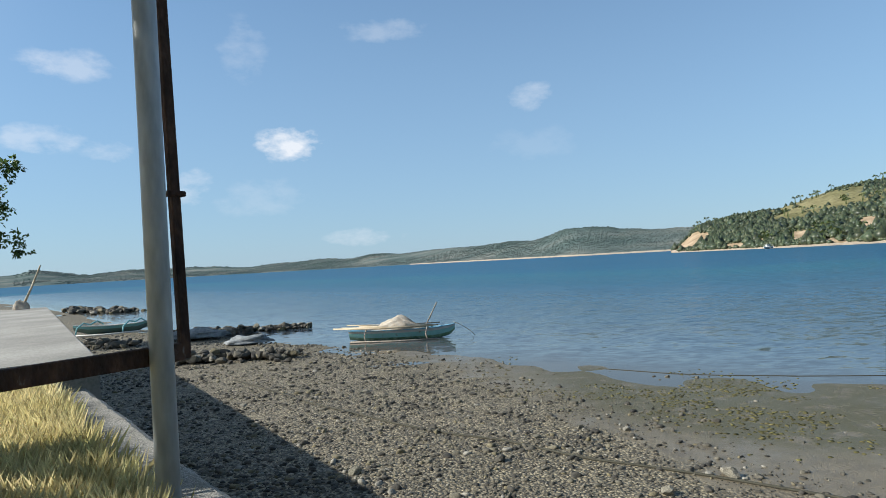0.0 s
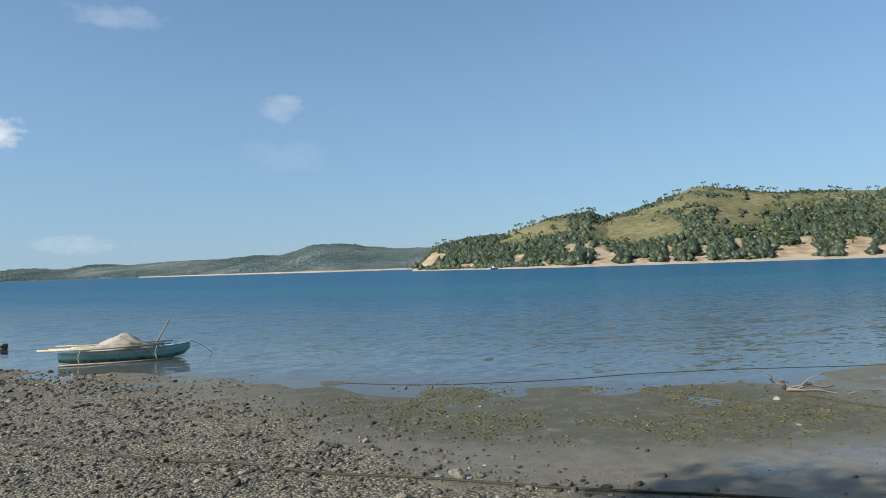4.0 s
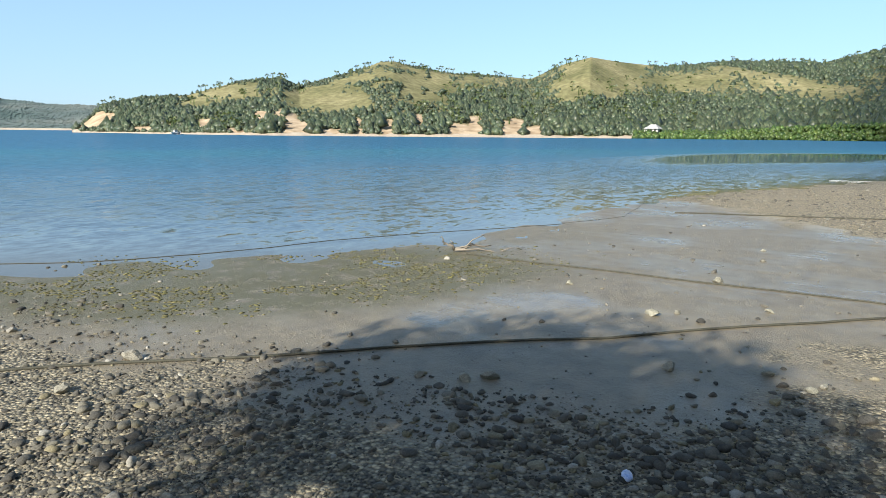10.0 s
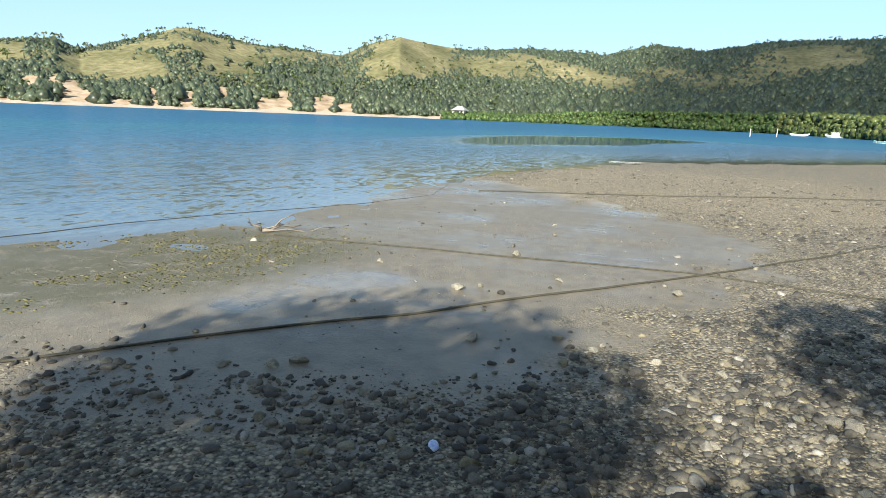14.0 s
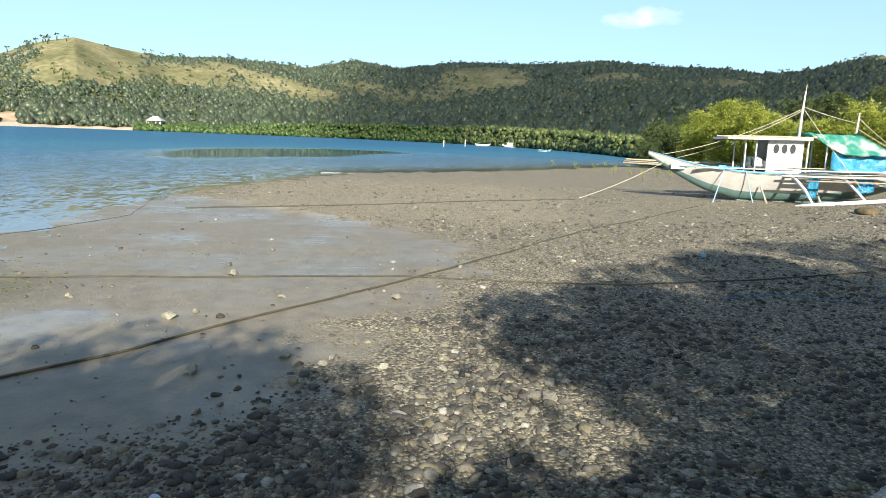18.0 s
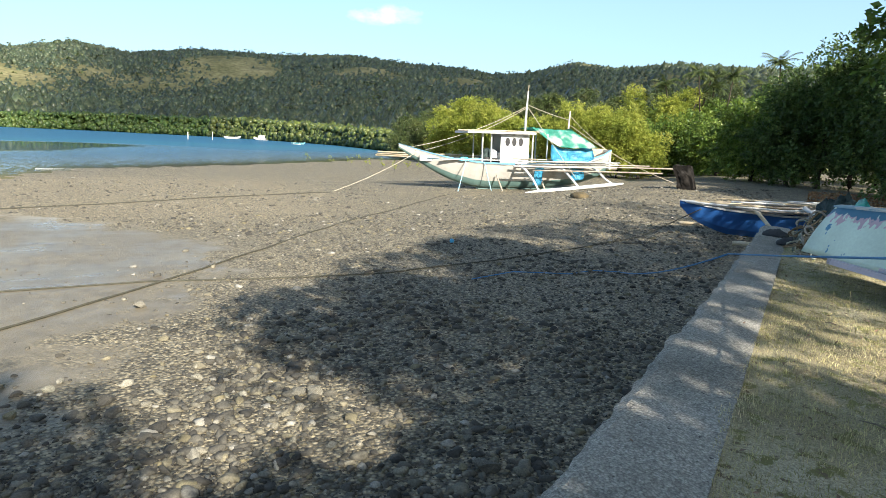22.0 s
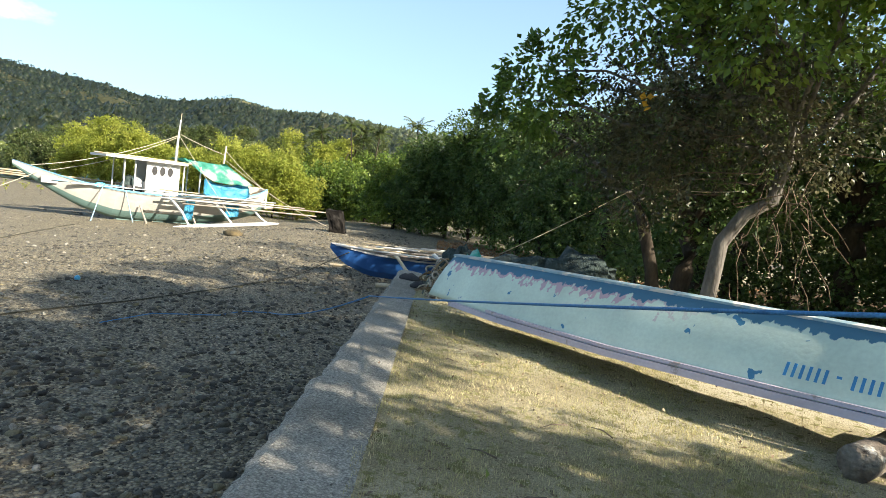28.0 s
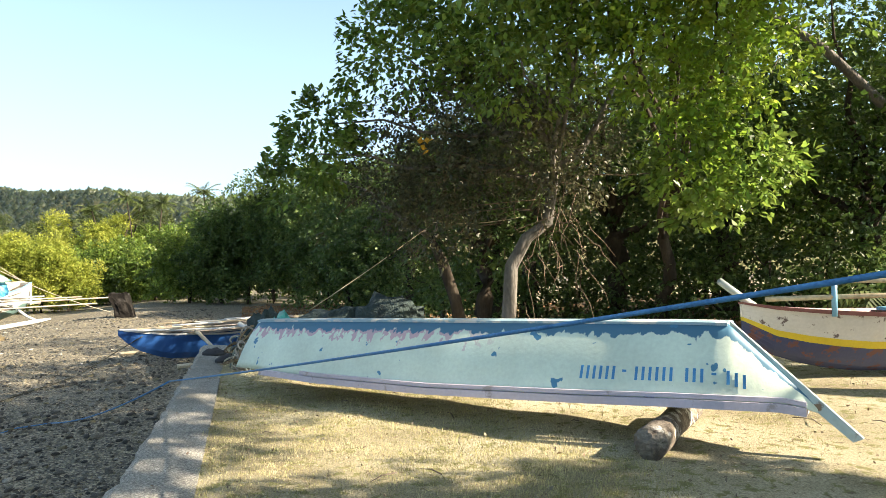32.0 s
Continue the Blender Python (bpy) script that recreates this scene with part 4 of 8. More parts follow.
    # the tree that catches the sun, its leaf colour brightened to show it
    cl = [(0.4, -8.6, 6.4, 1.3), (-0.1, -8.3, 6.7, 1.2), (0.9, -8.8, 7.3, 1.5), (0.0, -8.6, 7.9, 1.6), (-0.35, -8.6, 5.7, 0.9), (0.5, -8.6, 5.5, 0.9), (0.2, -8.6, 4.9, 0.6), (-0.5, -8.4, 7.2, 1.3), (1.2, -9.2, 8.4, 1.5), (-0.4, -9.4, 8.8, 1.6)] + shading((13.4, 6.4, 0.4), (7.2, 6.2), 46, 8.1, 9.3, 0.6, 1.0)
    tree("sunlit_tree", (0.8, -14.6, 1.85), 10, cl, leaf_material("green leaf brightened for sun", (0.17, 0.29, 0.035), (0.28, 0.43, 0.05), (0.42, 0.56, 0.08), 0.55), 0.115, 1150, "broad-leaved tree with sunlight put into its bright leaf colour", "tree", trunk_radius=0.15, trunk_top=(0.5, -13.0, 4.8), trunk_mat=dark_bark)
    # dense trees behind, most with the leaf colour darkened for shade
    for base, centre, spread, k, rad in (((-3.2, -15.0, 1.8), (-3.0, -14.6, 6.0), (2.8, 2.0, 3.4), 26, 0.24), ((1.8, -15.5, 1.8), (1.5, -15.0, 5.8), (3.4, 2.4, 3.8), 30, 0.28), ((5.0, -16.6, 1.8), (5.0, -16.2, 4.8), (2.6, 2.2, 3.0), 28, 0.2), ((10.9, -24.7, 1.8), (11.0, -24.4, 5.2), (3.4, 2.6, 3.5), 30, 0.2), ((-1.0, -19.0, 1.8), (-1.0, -18.5, 7.0), (4.5, 2.5, 4.6), 34, 0.3), ((-8.5, -16.5, 1.8), (-8.0, -16.0, 7.5), (4.0, 3.0, 4.8), 34, 0.3), ((5.0, -20.5, 1.8), (5.0, -20.0, 6.5), (4.5, 3.0, 4.4), 34, 0.3)):
        tree("shade_tree", base, 7, scatter_clumps(centre, spread, k, 0.8, 1.35), leaf_shaded if k > 27 else leaf_broad, 0.15, 360, "dense dark green tree at the edge of the lawn", "tree", "trees behind the boats", trunk_radius=rad, trunk_mat=dark_bark)
    # undergrowth
    for az, d in ((-157, 29), (-160.5, 26), (-160, 22), (-164, 18.5), (-168, 16), (-173, 15.5), (-178, 15), (177, 14.5), (172, 14), (167, 13.5), (162, 13), (-154, 33)):
        x, y, _ = away(az, d)
        tree("bush", (x, y, 1.8), 3, scatter_clumps((x, y, 2.7), (1.3, 1.0, 1.1), 10, 0.5, 0.85), leaf_shaded, 0.12, 420, "low dark green bush under the trees", "bush", "bushes under the trees", trunk_radius=0.05, trunk_mat=dark_bark)
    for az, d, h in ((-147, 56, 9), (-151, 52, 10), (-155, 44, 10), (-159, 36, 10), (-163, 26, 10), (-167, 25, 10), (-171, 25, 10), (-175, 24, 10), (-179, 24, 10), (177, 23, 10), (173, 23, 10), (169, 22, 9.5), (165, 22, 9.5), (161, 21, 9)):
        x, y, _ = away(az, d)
        tree("thicket_tree", (x, y, 1.7), 4, scatter_clumps((x, y, 1.6 + h * 0.45), (2.2, 1.6, h * 0.45), 26, 0.9, 1.5), leaf_shaded, 0.2, 150, "dark leafy thicket behind the lawn", "tree", "thicket behind the lawn", trunk_radius=0.14, trunk_mat=dark_bark)
    # trees out of view that shade the beach and the wall
    tree("overhanging_tree", (-6.2, -3.0, 1.9), 0, shading((1.8, -0.8, 2.0), (4.4, 5.0), 135, 5.8, 7.2, 0.35, 0.7) + shading((8.9, 5.7, 0.3), (6.2, 5.2), 84, 7.8, 9.4), leaf_broad, 0.17, 300, "green shade tree behind the sea wall", "tree", trunk_radius=0.22, trunk_top=(-5.9, -3.0, 5.2))
    tree("overhanging_tree", (-7.55, 3.7, 1.9), 8, scatter_clumps((-7.75, 2.6, 8.3), (2.8, 3.0, 1.3), 62, 0.8, 1.3), leaf_broad, 0.17, 380, "green shade tree behind the sea wall", "tree", trunk_radius=0.25)
    tree("overhanging_tree", (-4.6, -7.6, 1.9), 0, shading((9.8, 0.7, 2.0), (4.6, 2.6), 20, 7.6, 9.0, 0.5, 0.8), leaf_broad, 0.17, 260, "green shade tree behind the sea wall", "tree", trunk_radius=0.28)
    tree("overhanging_tree", (-4.6, -14.6, 1.9), 3, shading((19.5, 5.2, 0.6), (8.5, 7.0), 40, 10.2, 11.6, 0.7, 1.1), leaf_broad, 0.17, 260, "green shade tree behind the sea wall", "tree", trunk_radius=0.28)
    tree("slab_tree", (-25.5, 31.5, 1.9), 8, scatter_clumps((-25.4, 31.6, 7.6), (2.6, 2.6, 3.0), 20, 0.8, 1.3) + [(-22.6, 33.4, 5.6, 0.7), (-22.0, 33.6, 5.2, 0.45), (-22.7, 33.2, 9.4, 0.8), (-22.2, 33.3, 9.7, 0.4), (-22.6, 33.5, 7.4, 0.3)], leaf_shaded, 0.24, 380, "dark green tree beyond the concrete slab", "tree", trunk_radius=0.25)


lawn_trees()


def shore_trees():
    # right-hand bank, from the wall's end round to the block
    for az, d, h in ((-131.5, 82, 7.5), (-133.5, 77, 7.6), (-136, 70, 7.8), (-138.5, 58, 7.6), (-141, 54, 9.0), (-143.2, 52, 10.6), (-145.2, 50, 11.4), (-147.4, 48, 11.6), (-149.6, 46, 11.6), (-152, 42, 10.0), (-154.5, 38, 9.6), (-157, 34, 9.2), (-160, 31, 9.0), (-135.5, 94, 9.5), (-139, 84, 9.5), (-143, 74, 11.0), (-147, 68, 13.0), (-151, 60, 13.0), (-149.8, 41, 9.8), (-151.8, 36, 9.6), (-153.8, 34, 9.4), (-156, 40, 10.5), (-158.5, 34.5, 9.5), (-130.8, 102, 9.5), (-132.6, 99, 10.2), (-134.4, 97, 10.8), (-136.2, 96, 11.2), (-137.8, 94, 11.2), (-139.6, 92, 11.6), (-141.2, 88, 12.2)):
        x, y, _ = away(az, d)
        z0 = 1.2 if d < 70 else 0.8
        w = d * 0.028 + 1.0
        # near trees past -140 degrees take the shade colour, others the sunlit one
        tree("shore_tree", (x, y, z0), 4, scatter_clumps((x, y, z0 + h * 0.42), (w * 1.1, w * 1.1, h * 0.44), int(30 + w * 6), 0.8 + 0.1 * w, 1.2 + 0.22 * w), leaf_shaded if d < 60 and az < -140 else leaf_sunny, 0.14 + d * 0.0022, 230 if d < 43 else 170, "green bank tree with light and shade in leaf colour", "tree", "trees along the bank", trunk_radius=0.15, trunk_mat=dark_bark)
    # mangroves
    k = 0
    for az, d, h in ((-109.5, 128, 7.5), (-111, 112, 7.5), (-113, 98, 7.8), (-115, 90, 9.0), (-117, 84, 7.8), (-119, 78, 6.6), (-121.5, 74, 6.6), (-124, 72, 7.3), (-126, 70, 7.4), (-128, 68, 6.6), (-129.8, 67, 6.0), (-112, 150, 10), (-117, 130, 11), (-122, 118, 12), (-126, 108, 12), (-129.5, 98, 11.5), (-132.5, 92, 11.5), (-115.5, 168, 14), (-119.5, 160, 15.5), (-122.5, 156, 14.5), (-125, 150, 16), (-128, 146, 15), (-131, 140, 16), (-133.5, 130, 14.5), (-136, 118, 14.5)):
        x, y, _ = away(az, d)
        w, h = d * 0.022 + 0.8, h * 1.2
        tree("mangrove_tree", (x, y, 0.5), 3, scatter_clumps((x, y, 0.4 + h * 0.42), (w, w, h * 0.42), int(18 + w * 5), 0.8 + 0.12 * w, 1.1 + 0.25 * w), leaf_mangrove if d < 105 else leaf_palm, 0.12 + d * 0.0014, 290 if d < 105 else 170, "bright yellow-green mangrove tree", "tree", "mangroves beyond the boat", trunk_radius=0.12, trunk_mat=dark_bark, droop=0.0)
    for az, d, top in ((-132.3, 96, 6.4), (-133.0, 92, 5.6), (-133.9, 95, 6.8), (-134.4, 90, 7.4), (-135.2, 97, 6.2), (-136.0, 92, 7.1), (-137.0, 100, 6.4), (-140.1, 86, 7.9), (-140.6, 90, 7.2), (-129.6, 110, 5.2), (-131.2, 104, 5.4)):
        x, y, _ = away(az, d)
        palm((x, y, 1.0), d * math.tan(radians(top)) + 0.9, 22, 2.0, "tall coconut palm above the bank", "coconut palms")


shore_trees()
palm((-1.95, -9.7, 1.95), 0.9, 15, 0.9, "small bright green palm on the lawn's edge", "")


# ---- woods on the hills ----
def ico():
    bm = bmesh.new()
    bmesh.ops.create_icosphere(bm, subdivisions=1, radius=1)
    v = np.array([x.co[:] for x in bm.verts])
    f = np.array([[q.index for q in x.verts] for x in bm.faces])
    bm.free()
    return v, f


ICO_V, ICO_F = ico()
PEBBLE = (np.array(((1, 0, 0), (0, 1, 0), (-1, 0, 0), (0, -1, 0), (0, 0, 1), (0, 0, -1)), float), np.array(((0, 1, 4), (1, 2, 4), (2, 3, 4), (3, 0, 4), (1, 0, 5), (2, 1, 5), (3, 2, 5), (0, 3, 5))))


def cut_stone(seed, subdivisions=2, cuts=11):
    """A worn, angular stone: a ball with flats cut off it."""
    g = np.random.default_rng(seed)
    bm = bmesh.new()
    bmesh.ops.create_icosphere(bm, subdivisions=subdivisions, radius=1)
    v = np.array([x.co[:] for x in bm.verts])
    f = np.array([[q.index for q in x.verts] for x in bm.faces])
    bm.free()
    for n in unit_rows(g.normal(0, 1, (cuts, 3))):
        v = v - np.maximum(0, v @ n - g.uniform(0.5, 0.82))[:, None] * n
    v = v * (1 + 0.05 * g.normal(0, 1, (len(v), 1)))
    return v / np.abs(v).max(), f


COBBLES = [cut_stone(300 + k) for k in range(6)]


def lumps(places, sizes, squash, seed, shape=None, uneven=0.28, narrow=(0.7, 1.2)):
    """Many small uneven lumps joined."""
    g = np.random.default_rng(seed)
    base_v, base_f = shape or (ICO_V, ICO_F)
    k = len(places)
    a = g.random(k) * 6.28
    c, s = np.cos(a)[:, None], np.sin(a)[:, None]
    v = base_v[None] * (1 + uneven * g.normal(0, 1, (k, len(base_v), 1))) * (sizes[:, None, None] * np.stack([np.ones(k), g.uniform(*narrow, k), squash * g.uniform(0.8, 1.3, k)], 1)[:, None, :])
    x, y = v[..., 0] * c - v[..., 1] * s, v[..., 0] * s + v[..., 1] * c
    v = np.stack([x, y, v[..., 2]], -1) + places[:, None, :]
    f = base_f[None] + (np.arange(k) * len(base_v))[:, None, None]
    return v.reshape(-1, 3), f.reshape(-1, 3)


def hill_woods():
    g = np.random.default_rng(21)
    k = 132000
    az = g.uniform(-152, -19.9, k)
    s = g.random(k) ** 0.95 * 1.02
    p, z = hill_points(az, s, NEAR_SKY, NEAR_SHORE, NEAR_RIDGE, 11)
    dens = 0.72 + 0.42 * wave(p, 41, 0.022) + 0.38 * wave(p, 42, 0.06) - 1.05 * grassy(az, s, p) * (1.0 + 0.8 * ((az < -57) & (az > -70))) + 0.3 * wave(p, 45, 0.13) - 1.3 * scarred(az, s, p) + 0.6 * np.clip((-65.5 - az) / 3, 0, 1) + 0.1 * (s < 0.12) + 0.7 * np.clip((-74 - az) / 7, 0, 1)
    ok = (g.random(k) < dens) & (s > 0.025)
    p, z, az, s = p[ok], z[ok], az[ok], s[ok]
    size = np.exp(g.normal(0.12, 0.38, len(p))).clip(0.5, 2.8) * (1 + 0.3 * (s < 0.2)) * (1 + 0.45 * np.clip((-70 - az) / 8, 0, 1)) * np.where(s > 0.88, 0.6, 1.0)
    v, f = lumps(np.column_stack([p, z + size * 0.55]), size * 1.15, 1.0, 5, PEBBLE)
    tagged(raw_mesh("hill_woods", v, f, leaf_far), "dark green woods and palms covering the hills", "woods", kind="stuff")
    # palms that stand out on the slopes and the skyline
    k = 800
    az = np.concatenate([g.uniform(-125, -20.5, k - 150), g.uniform(-125, -21, 150)])
    s = np.concatenate([g.uniform(0.03, 0.75, k - 150), g.uniform(0.90, 0.97, 150)])
    p, z = hill_points(az, s, NEAR_SKY, NEAR_SHORE, NEAR_RIDGE, 11)
    ok = (wave(p, 43, 0.012) + 0.3 > 0) | (s > 0.9)
    p, z = p[ok], z[ok]
    h = g.uniform(3.5, 6.5, len(p))
    vs, fs, n = [], [], 0
    for (x, y), zz, hh in zip(p, z, h):
        for w in (-0.35, 0.35):
            vs += [(x - w, y + w, zz - 0.8), (x + w, y - w, zz - 0.8), (x + w, y - w, zz + hh)]
            fs.append((n, n + 1, n + 2))
            n += 3
        for q in range(9):
            a = q * 0.698 + hh
            rx, ry, up = math.cos(a), math.sin(a), g.uniform(-0.9, 1.3)
            vs += [(x, y, zz + hh), (x + rx * 1.5 - ry * 0.4, y + ry * 1.5 + rx * 0.4, zz + hh + up), (x + rx * 2.5, y + ry * 2.5, zz + hh + up - 1.2)]
            fs.append((n, n + 1, n + 2))
            n += 3
    tagged(raw_mesh("hill_palms", np.array(vs), np.array(fs), leaf_palm), "small coconut palms dotted over the hillsides", "palm trees", kind="stuff")
    # the mangrove belt along the head of the bay
    k = 15000
    az = g.uniform(-111, -66, k)
    near = of(np.array([(-111, 140), (-107, 190), (-103, 260), (-98, 330), (-92, 420), (-84, 470), (-74, 440), (-66, 425)], float), az)
    r = near + g.random(k) ** 1.4 * 60
    a = np.radians(az)
    size = g.uniform(0.8, 1.9, k) * np.clip(r / 330, 0.55, 1.15)
    tall = (3.0 + 5.5 * np.clip((-72 - az) / 12, 0, 1)) * np.clip(r / 330, 0.6, 1.2)
    zz = g.random(k) * tall * np.clip((r - near) / 8 + 0.25, 0, 1)
    dark = az > -93
    v, f = lumps(np.column_stack([-np.sin(a) * r, np.cos(a) * r, 0.4 + zz])[dark], size[dark], 0.9, 6)
    tagged(raw_mesh("shore_woods", v, f, leaf_shaded), "dark green trees along the far shore", "woods", kind="stuff")
    v, f = lumps(np.column_stack([-np.sin(a) * r, np.cos(a) * r, 0.4 + zz])[~dark], size[~dark], 0.9, 6)
    tagged(raw_mesh("mangrove_belt", v, f, leaf_mangrove_far), "green mangrove belt along the head of the bay", "mangroves", kind="stuff")
    # woods of the far coast, in the same haze-tinted colour as the hills
    k = 15000
    az = g.uniform(-26, 34, k)
    s = g.uniform(0.02, 1.0, k)
    p, z = hill_points(az, s, FAR_SKY, FAR_SHORE, FAR_RIDGE, 31)
    ok = wave(p, 44, 0.004) > -0.75
    size = np.hypot(p[:, 0], p[:, 1])[ok] * 0.0011 * g.uniform(0.6, 1.5, ok.sum())
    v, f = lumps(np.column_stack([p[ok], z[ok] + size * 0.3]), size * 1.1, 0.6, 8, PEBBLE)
    tagged(raw_mesh("far_woods", v, f, far_haze_mat), "green woods on the far coast with painted haze", "woods", kind="stuff")


leaf_mangrove_far = leaf_material("far mangrove leaf", (0.06, 0.09, 0.022), (0.10, 0.13, 0.032), (0.15, 0.175, 0.046), 0.25)
hill_woods()


def far_beaches():
    """Strips of sand along both shores, and an unseen cloud added to shade the hills."""
    sand = material("pale sand", [(0.42, 0.35, 0.26), (0.58, 0.49, 0.37)], scale=0.1, fine=1.0, rough=0.95, bump=0.0, spec=0.1)
    for shore, az0, az1, wide in ((NEAR_SHORE, -66, -19.8, 1.0), (FAR_SHORE, -21, 3, 1.1)):
        az = np.linspace(az0, az1, 160)
        rs = of(shore, az)
        a = np.radians(az)
        rings = []
        for dr, z in ((-5, -0.1), (-2.5, 0.35), (4, 1.0), (9, 1.9)):
            r = rs + wide * (dr + 1.2 * np.sin(az * 3.1))
            rings.append(np.column_stack([-np.sin(a) * r, np.cos(a) * r, np.full(len(az), z * wide)]))
        v = np.concatenate(rings)
        k = len(az)
        i, j = np.meshgrid(np.arange(3), np.arange(k - 1), indexing="ij")
        f = np.stack([i * k + j, i * k + j + 1, (i + 1) * k + j + 1, (i + 1) * k + j], -1).reshape(-1, 4)[:, ::-1]
        tagged(raw_mesh("far_beach", v, f, sand, smooth=True), "narrow pale sand beach under the hills", "beach", kind="structure")
    # a soft-edged cloud out of view, shaped and placed to darken the hills
    xs, ys = np.meshgrid(np.linspace(-290, 610, 76), np.linspace(-520, 130, 66), indexing="ij")
    p = np.stack([xs.ravel(), ys.ravel()], 1)
    w = 35 * wave(p, 91, 0.012) + 18 * wave(p, 92, 0.035)
    west = np.interp(p[:, 1], (-300, -200, -100, 0, 60), (-250, -232, -160, -130, -120)) + w
    dense = np.clip((p[:, 0] - west) / 75, 0, 1) * np.clip((95 + w - p[:, 1]) / 110, 0, 1) * np.clip((590 - p[:, 0]) / 60, 0, 1) * np.clip((p[:, 1] + 500) / 60, 0, 1)
    dense = dense * dense * (3 - 2 * dense)
    k, n = 66, len(p)
    i, j = np.meshgrid(np.arange(75), np.arange(65), indexing="ij")
    q = np.stack([i * k + j, (i + 1) * k + j, (i + 1) * k + j + 1, i * k + j + 1], -1).reshape(-1, 4)
    top = 330 + dense * (26 + 14 * wave(p, 93, 0.03) + 8 * wave(p, 94, 0.08))
    low = 329 - dense * (10 + 5 * wave(p, 95, 0.03))
    m = material("cloud white", [(0.85, 0.85, 0.86), (0.9, 0.9, 0.9)], scale=0.02, rough=1.0, bump=0.0, spec=0.0)
    nt = m.node_tree
    at, clear, mix = nt.nodes.new("ShaderNodeAttribute"), nt.nodes.new("ShaderNodeBsdfTransparent"), nt.nodes.new("ShaderNodeMixShader")
    at.attribute_name = "dense"
    nt.links.new(at.outputs["Fac"], mix.inputs[0])
    nt.links.new(clear.outputs[0], mix.inputs[1])
    nt.links.new(nt.nodes["Principled BSDF"].outputs[0], mix.inputs[2])
    nt.links.new(mix.outputs[0], nt.nodes["Material Output"].inputs[0])
    cloud = raw_mesh("cloud", np.concatenate([np.column_stack([p, top]), np.column_stack([p, low])]), np.concatenate([q, q[:, ::-1] + n]), m, smooth=True)
    attribute(cloud, "dense", np.concatenate([dense, dense]) * 0.5)
    tagged(cloud, "unseen white cloud added to shade the hills", "cloud")


far_beaches()


# ---- boats ----
def paint(name, colour, worn=(0.30, 0.26, 0.21), wear=0.66, rough=0.5, scale=6.0, lift=1.12):
    c = tuple(min(0.92, x * lift) for x in colour)
    return material(name, [tuple(x * 0.86 for x in colour), colour, c], scale=1.6, fine=34, grain=0.07, rough=rough, bump=0.25, bump_distance=0.006, spots=[(worn, scale, wear, 0.85)])


white_paint = paint("white boat paint", (0.72, 0.72, 0.69))
blue_paint = paint("blue boat paint", (0.02, 0.11, 0.36), wear=0.72)
teal_paint = paint("teal bottom paint", (0.13, 0.22, 0.20), wear=0.66)
sky_paint = paint("light blue paint", (0.20, 0.46, 0.66), wear=0.70)
aqua_paint = paint("aqua boat paint", (0.22, 0.52, 0.54), wear=0.66)
yellow_paint = paint("yellow stripe paint", (0.70, 0.52, 0.03), wear=0.76)
navy_paint = paint("navy bottom paint", (0.035, 0.05, 0.13), worn=(0.16, 0.07, 0.06), wear=0.56)
maroon_paint = paint("maroon rail paint", (0.20, 0.07, 0.07), wear=0.62)
lilac_paint = paint("lilac rail paint", (0.60, 0.54, 0.62), worn=(0.42, 0.36, 0.36), wear=0.60)
bamboo = material("bamboo", [(0.42, 0.32, 0.19), (0.58, 0.47, 0.30), (0.68, 0.58, 0.42)], scale=3, fine=22, rough=0.6, bump=0.2)
grey_wood = material("weathered wood", [(0.24, 0.20, 0.16), (0.36, 0.31, 0.25), (0.46, 0.41, 0.34)], scale=3, fine=30, stretch=(1, 1, 0.4), rough=0.9, bump=0.5)
blue_tarp = material("blue tarpaulin", [(0.05, 0.36, 0.66), (0.10, 0.52, 0.80), (0.22, 0.66, 0.86)], scale=2.5, fine=12, rough=0.42, bump=0.5, bump_distance=0.03)
green_net = material("green netting", [(0.04, 0.34, 0.26), (0.09, 0.50, 0.40), (0.45, 0.62, 0.56)], scale=4, fine=60, rough=0.8, bump=0.6)
dark_net = material("dark green netting", [(0.02, 0.035, 0.035), (0.04, 0.065, 0.06), (0.07, 0.10, 0.095)], scale=5, fine=26, rough=0.9, bump=1.0, bump_distance=0.06)
pale_net = material("pale nylon netting", [(0.66, 0.56, 0.43), (0.78, 0.69, 0.56), (0.86, 0.79, 0.67)], scale=5, fine=70, rough=0.85, bump=1.0, bump_distance=0.03, through_light=0.2)
grey_net = material("pale grey netting", [(0.26, 0.29, 0.30), (0.38, 0.41, 0.42), (0.50, 0.52, 0.52)], scale=5, fine=70, rough=0.85, bump=1.0, bump_distance=0.03, through_light=0.2)
rope_dark = material("dark wet rope", [(0.045, 0.045, 0.03), (0.085, 0.08, 0.055)], scale=12, fine=70, rough=0.85, bump=0.8, bump_distance=0.008)
rope_blue = material("blue rope", [(0.03, 0.16, 0.36), (0.07, 0.27, 0.52)], scale=10, fine=90, rough=0.6, bump=0.8, bump_distance=0.006)
rope_pale = material("pale rope", [(0.50, 0.45, 0.33), (0.66, 0.60, 0.46)], scale=10, fine=60, rough=0.8, bump=0.5)
# near-black colour stands in for the shade inside cabins and windows
shadow_dark = material("painted inside shade", [(0.03, 0.03, 0.032), (0.05, 0.05, 0.05)], rough=0.8, bump=0.0)


def section(st, x):
    """Half beam, keel and gunwale height at x, from a boat's stations."""
    xs = [q[0] for q in st]
    return [float(np.interp(x, xs, [q[k] for q in st])) for k in (1, 2, 3)]


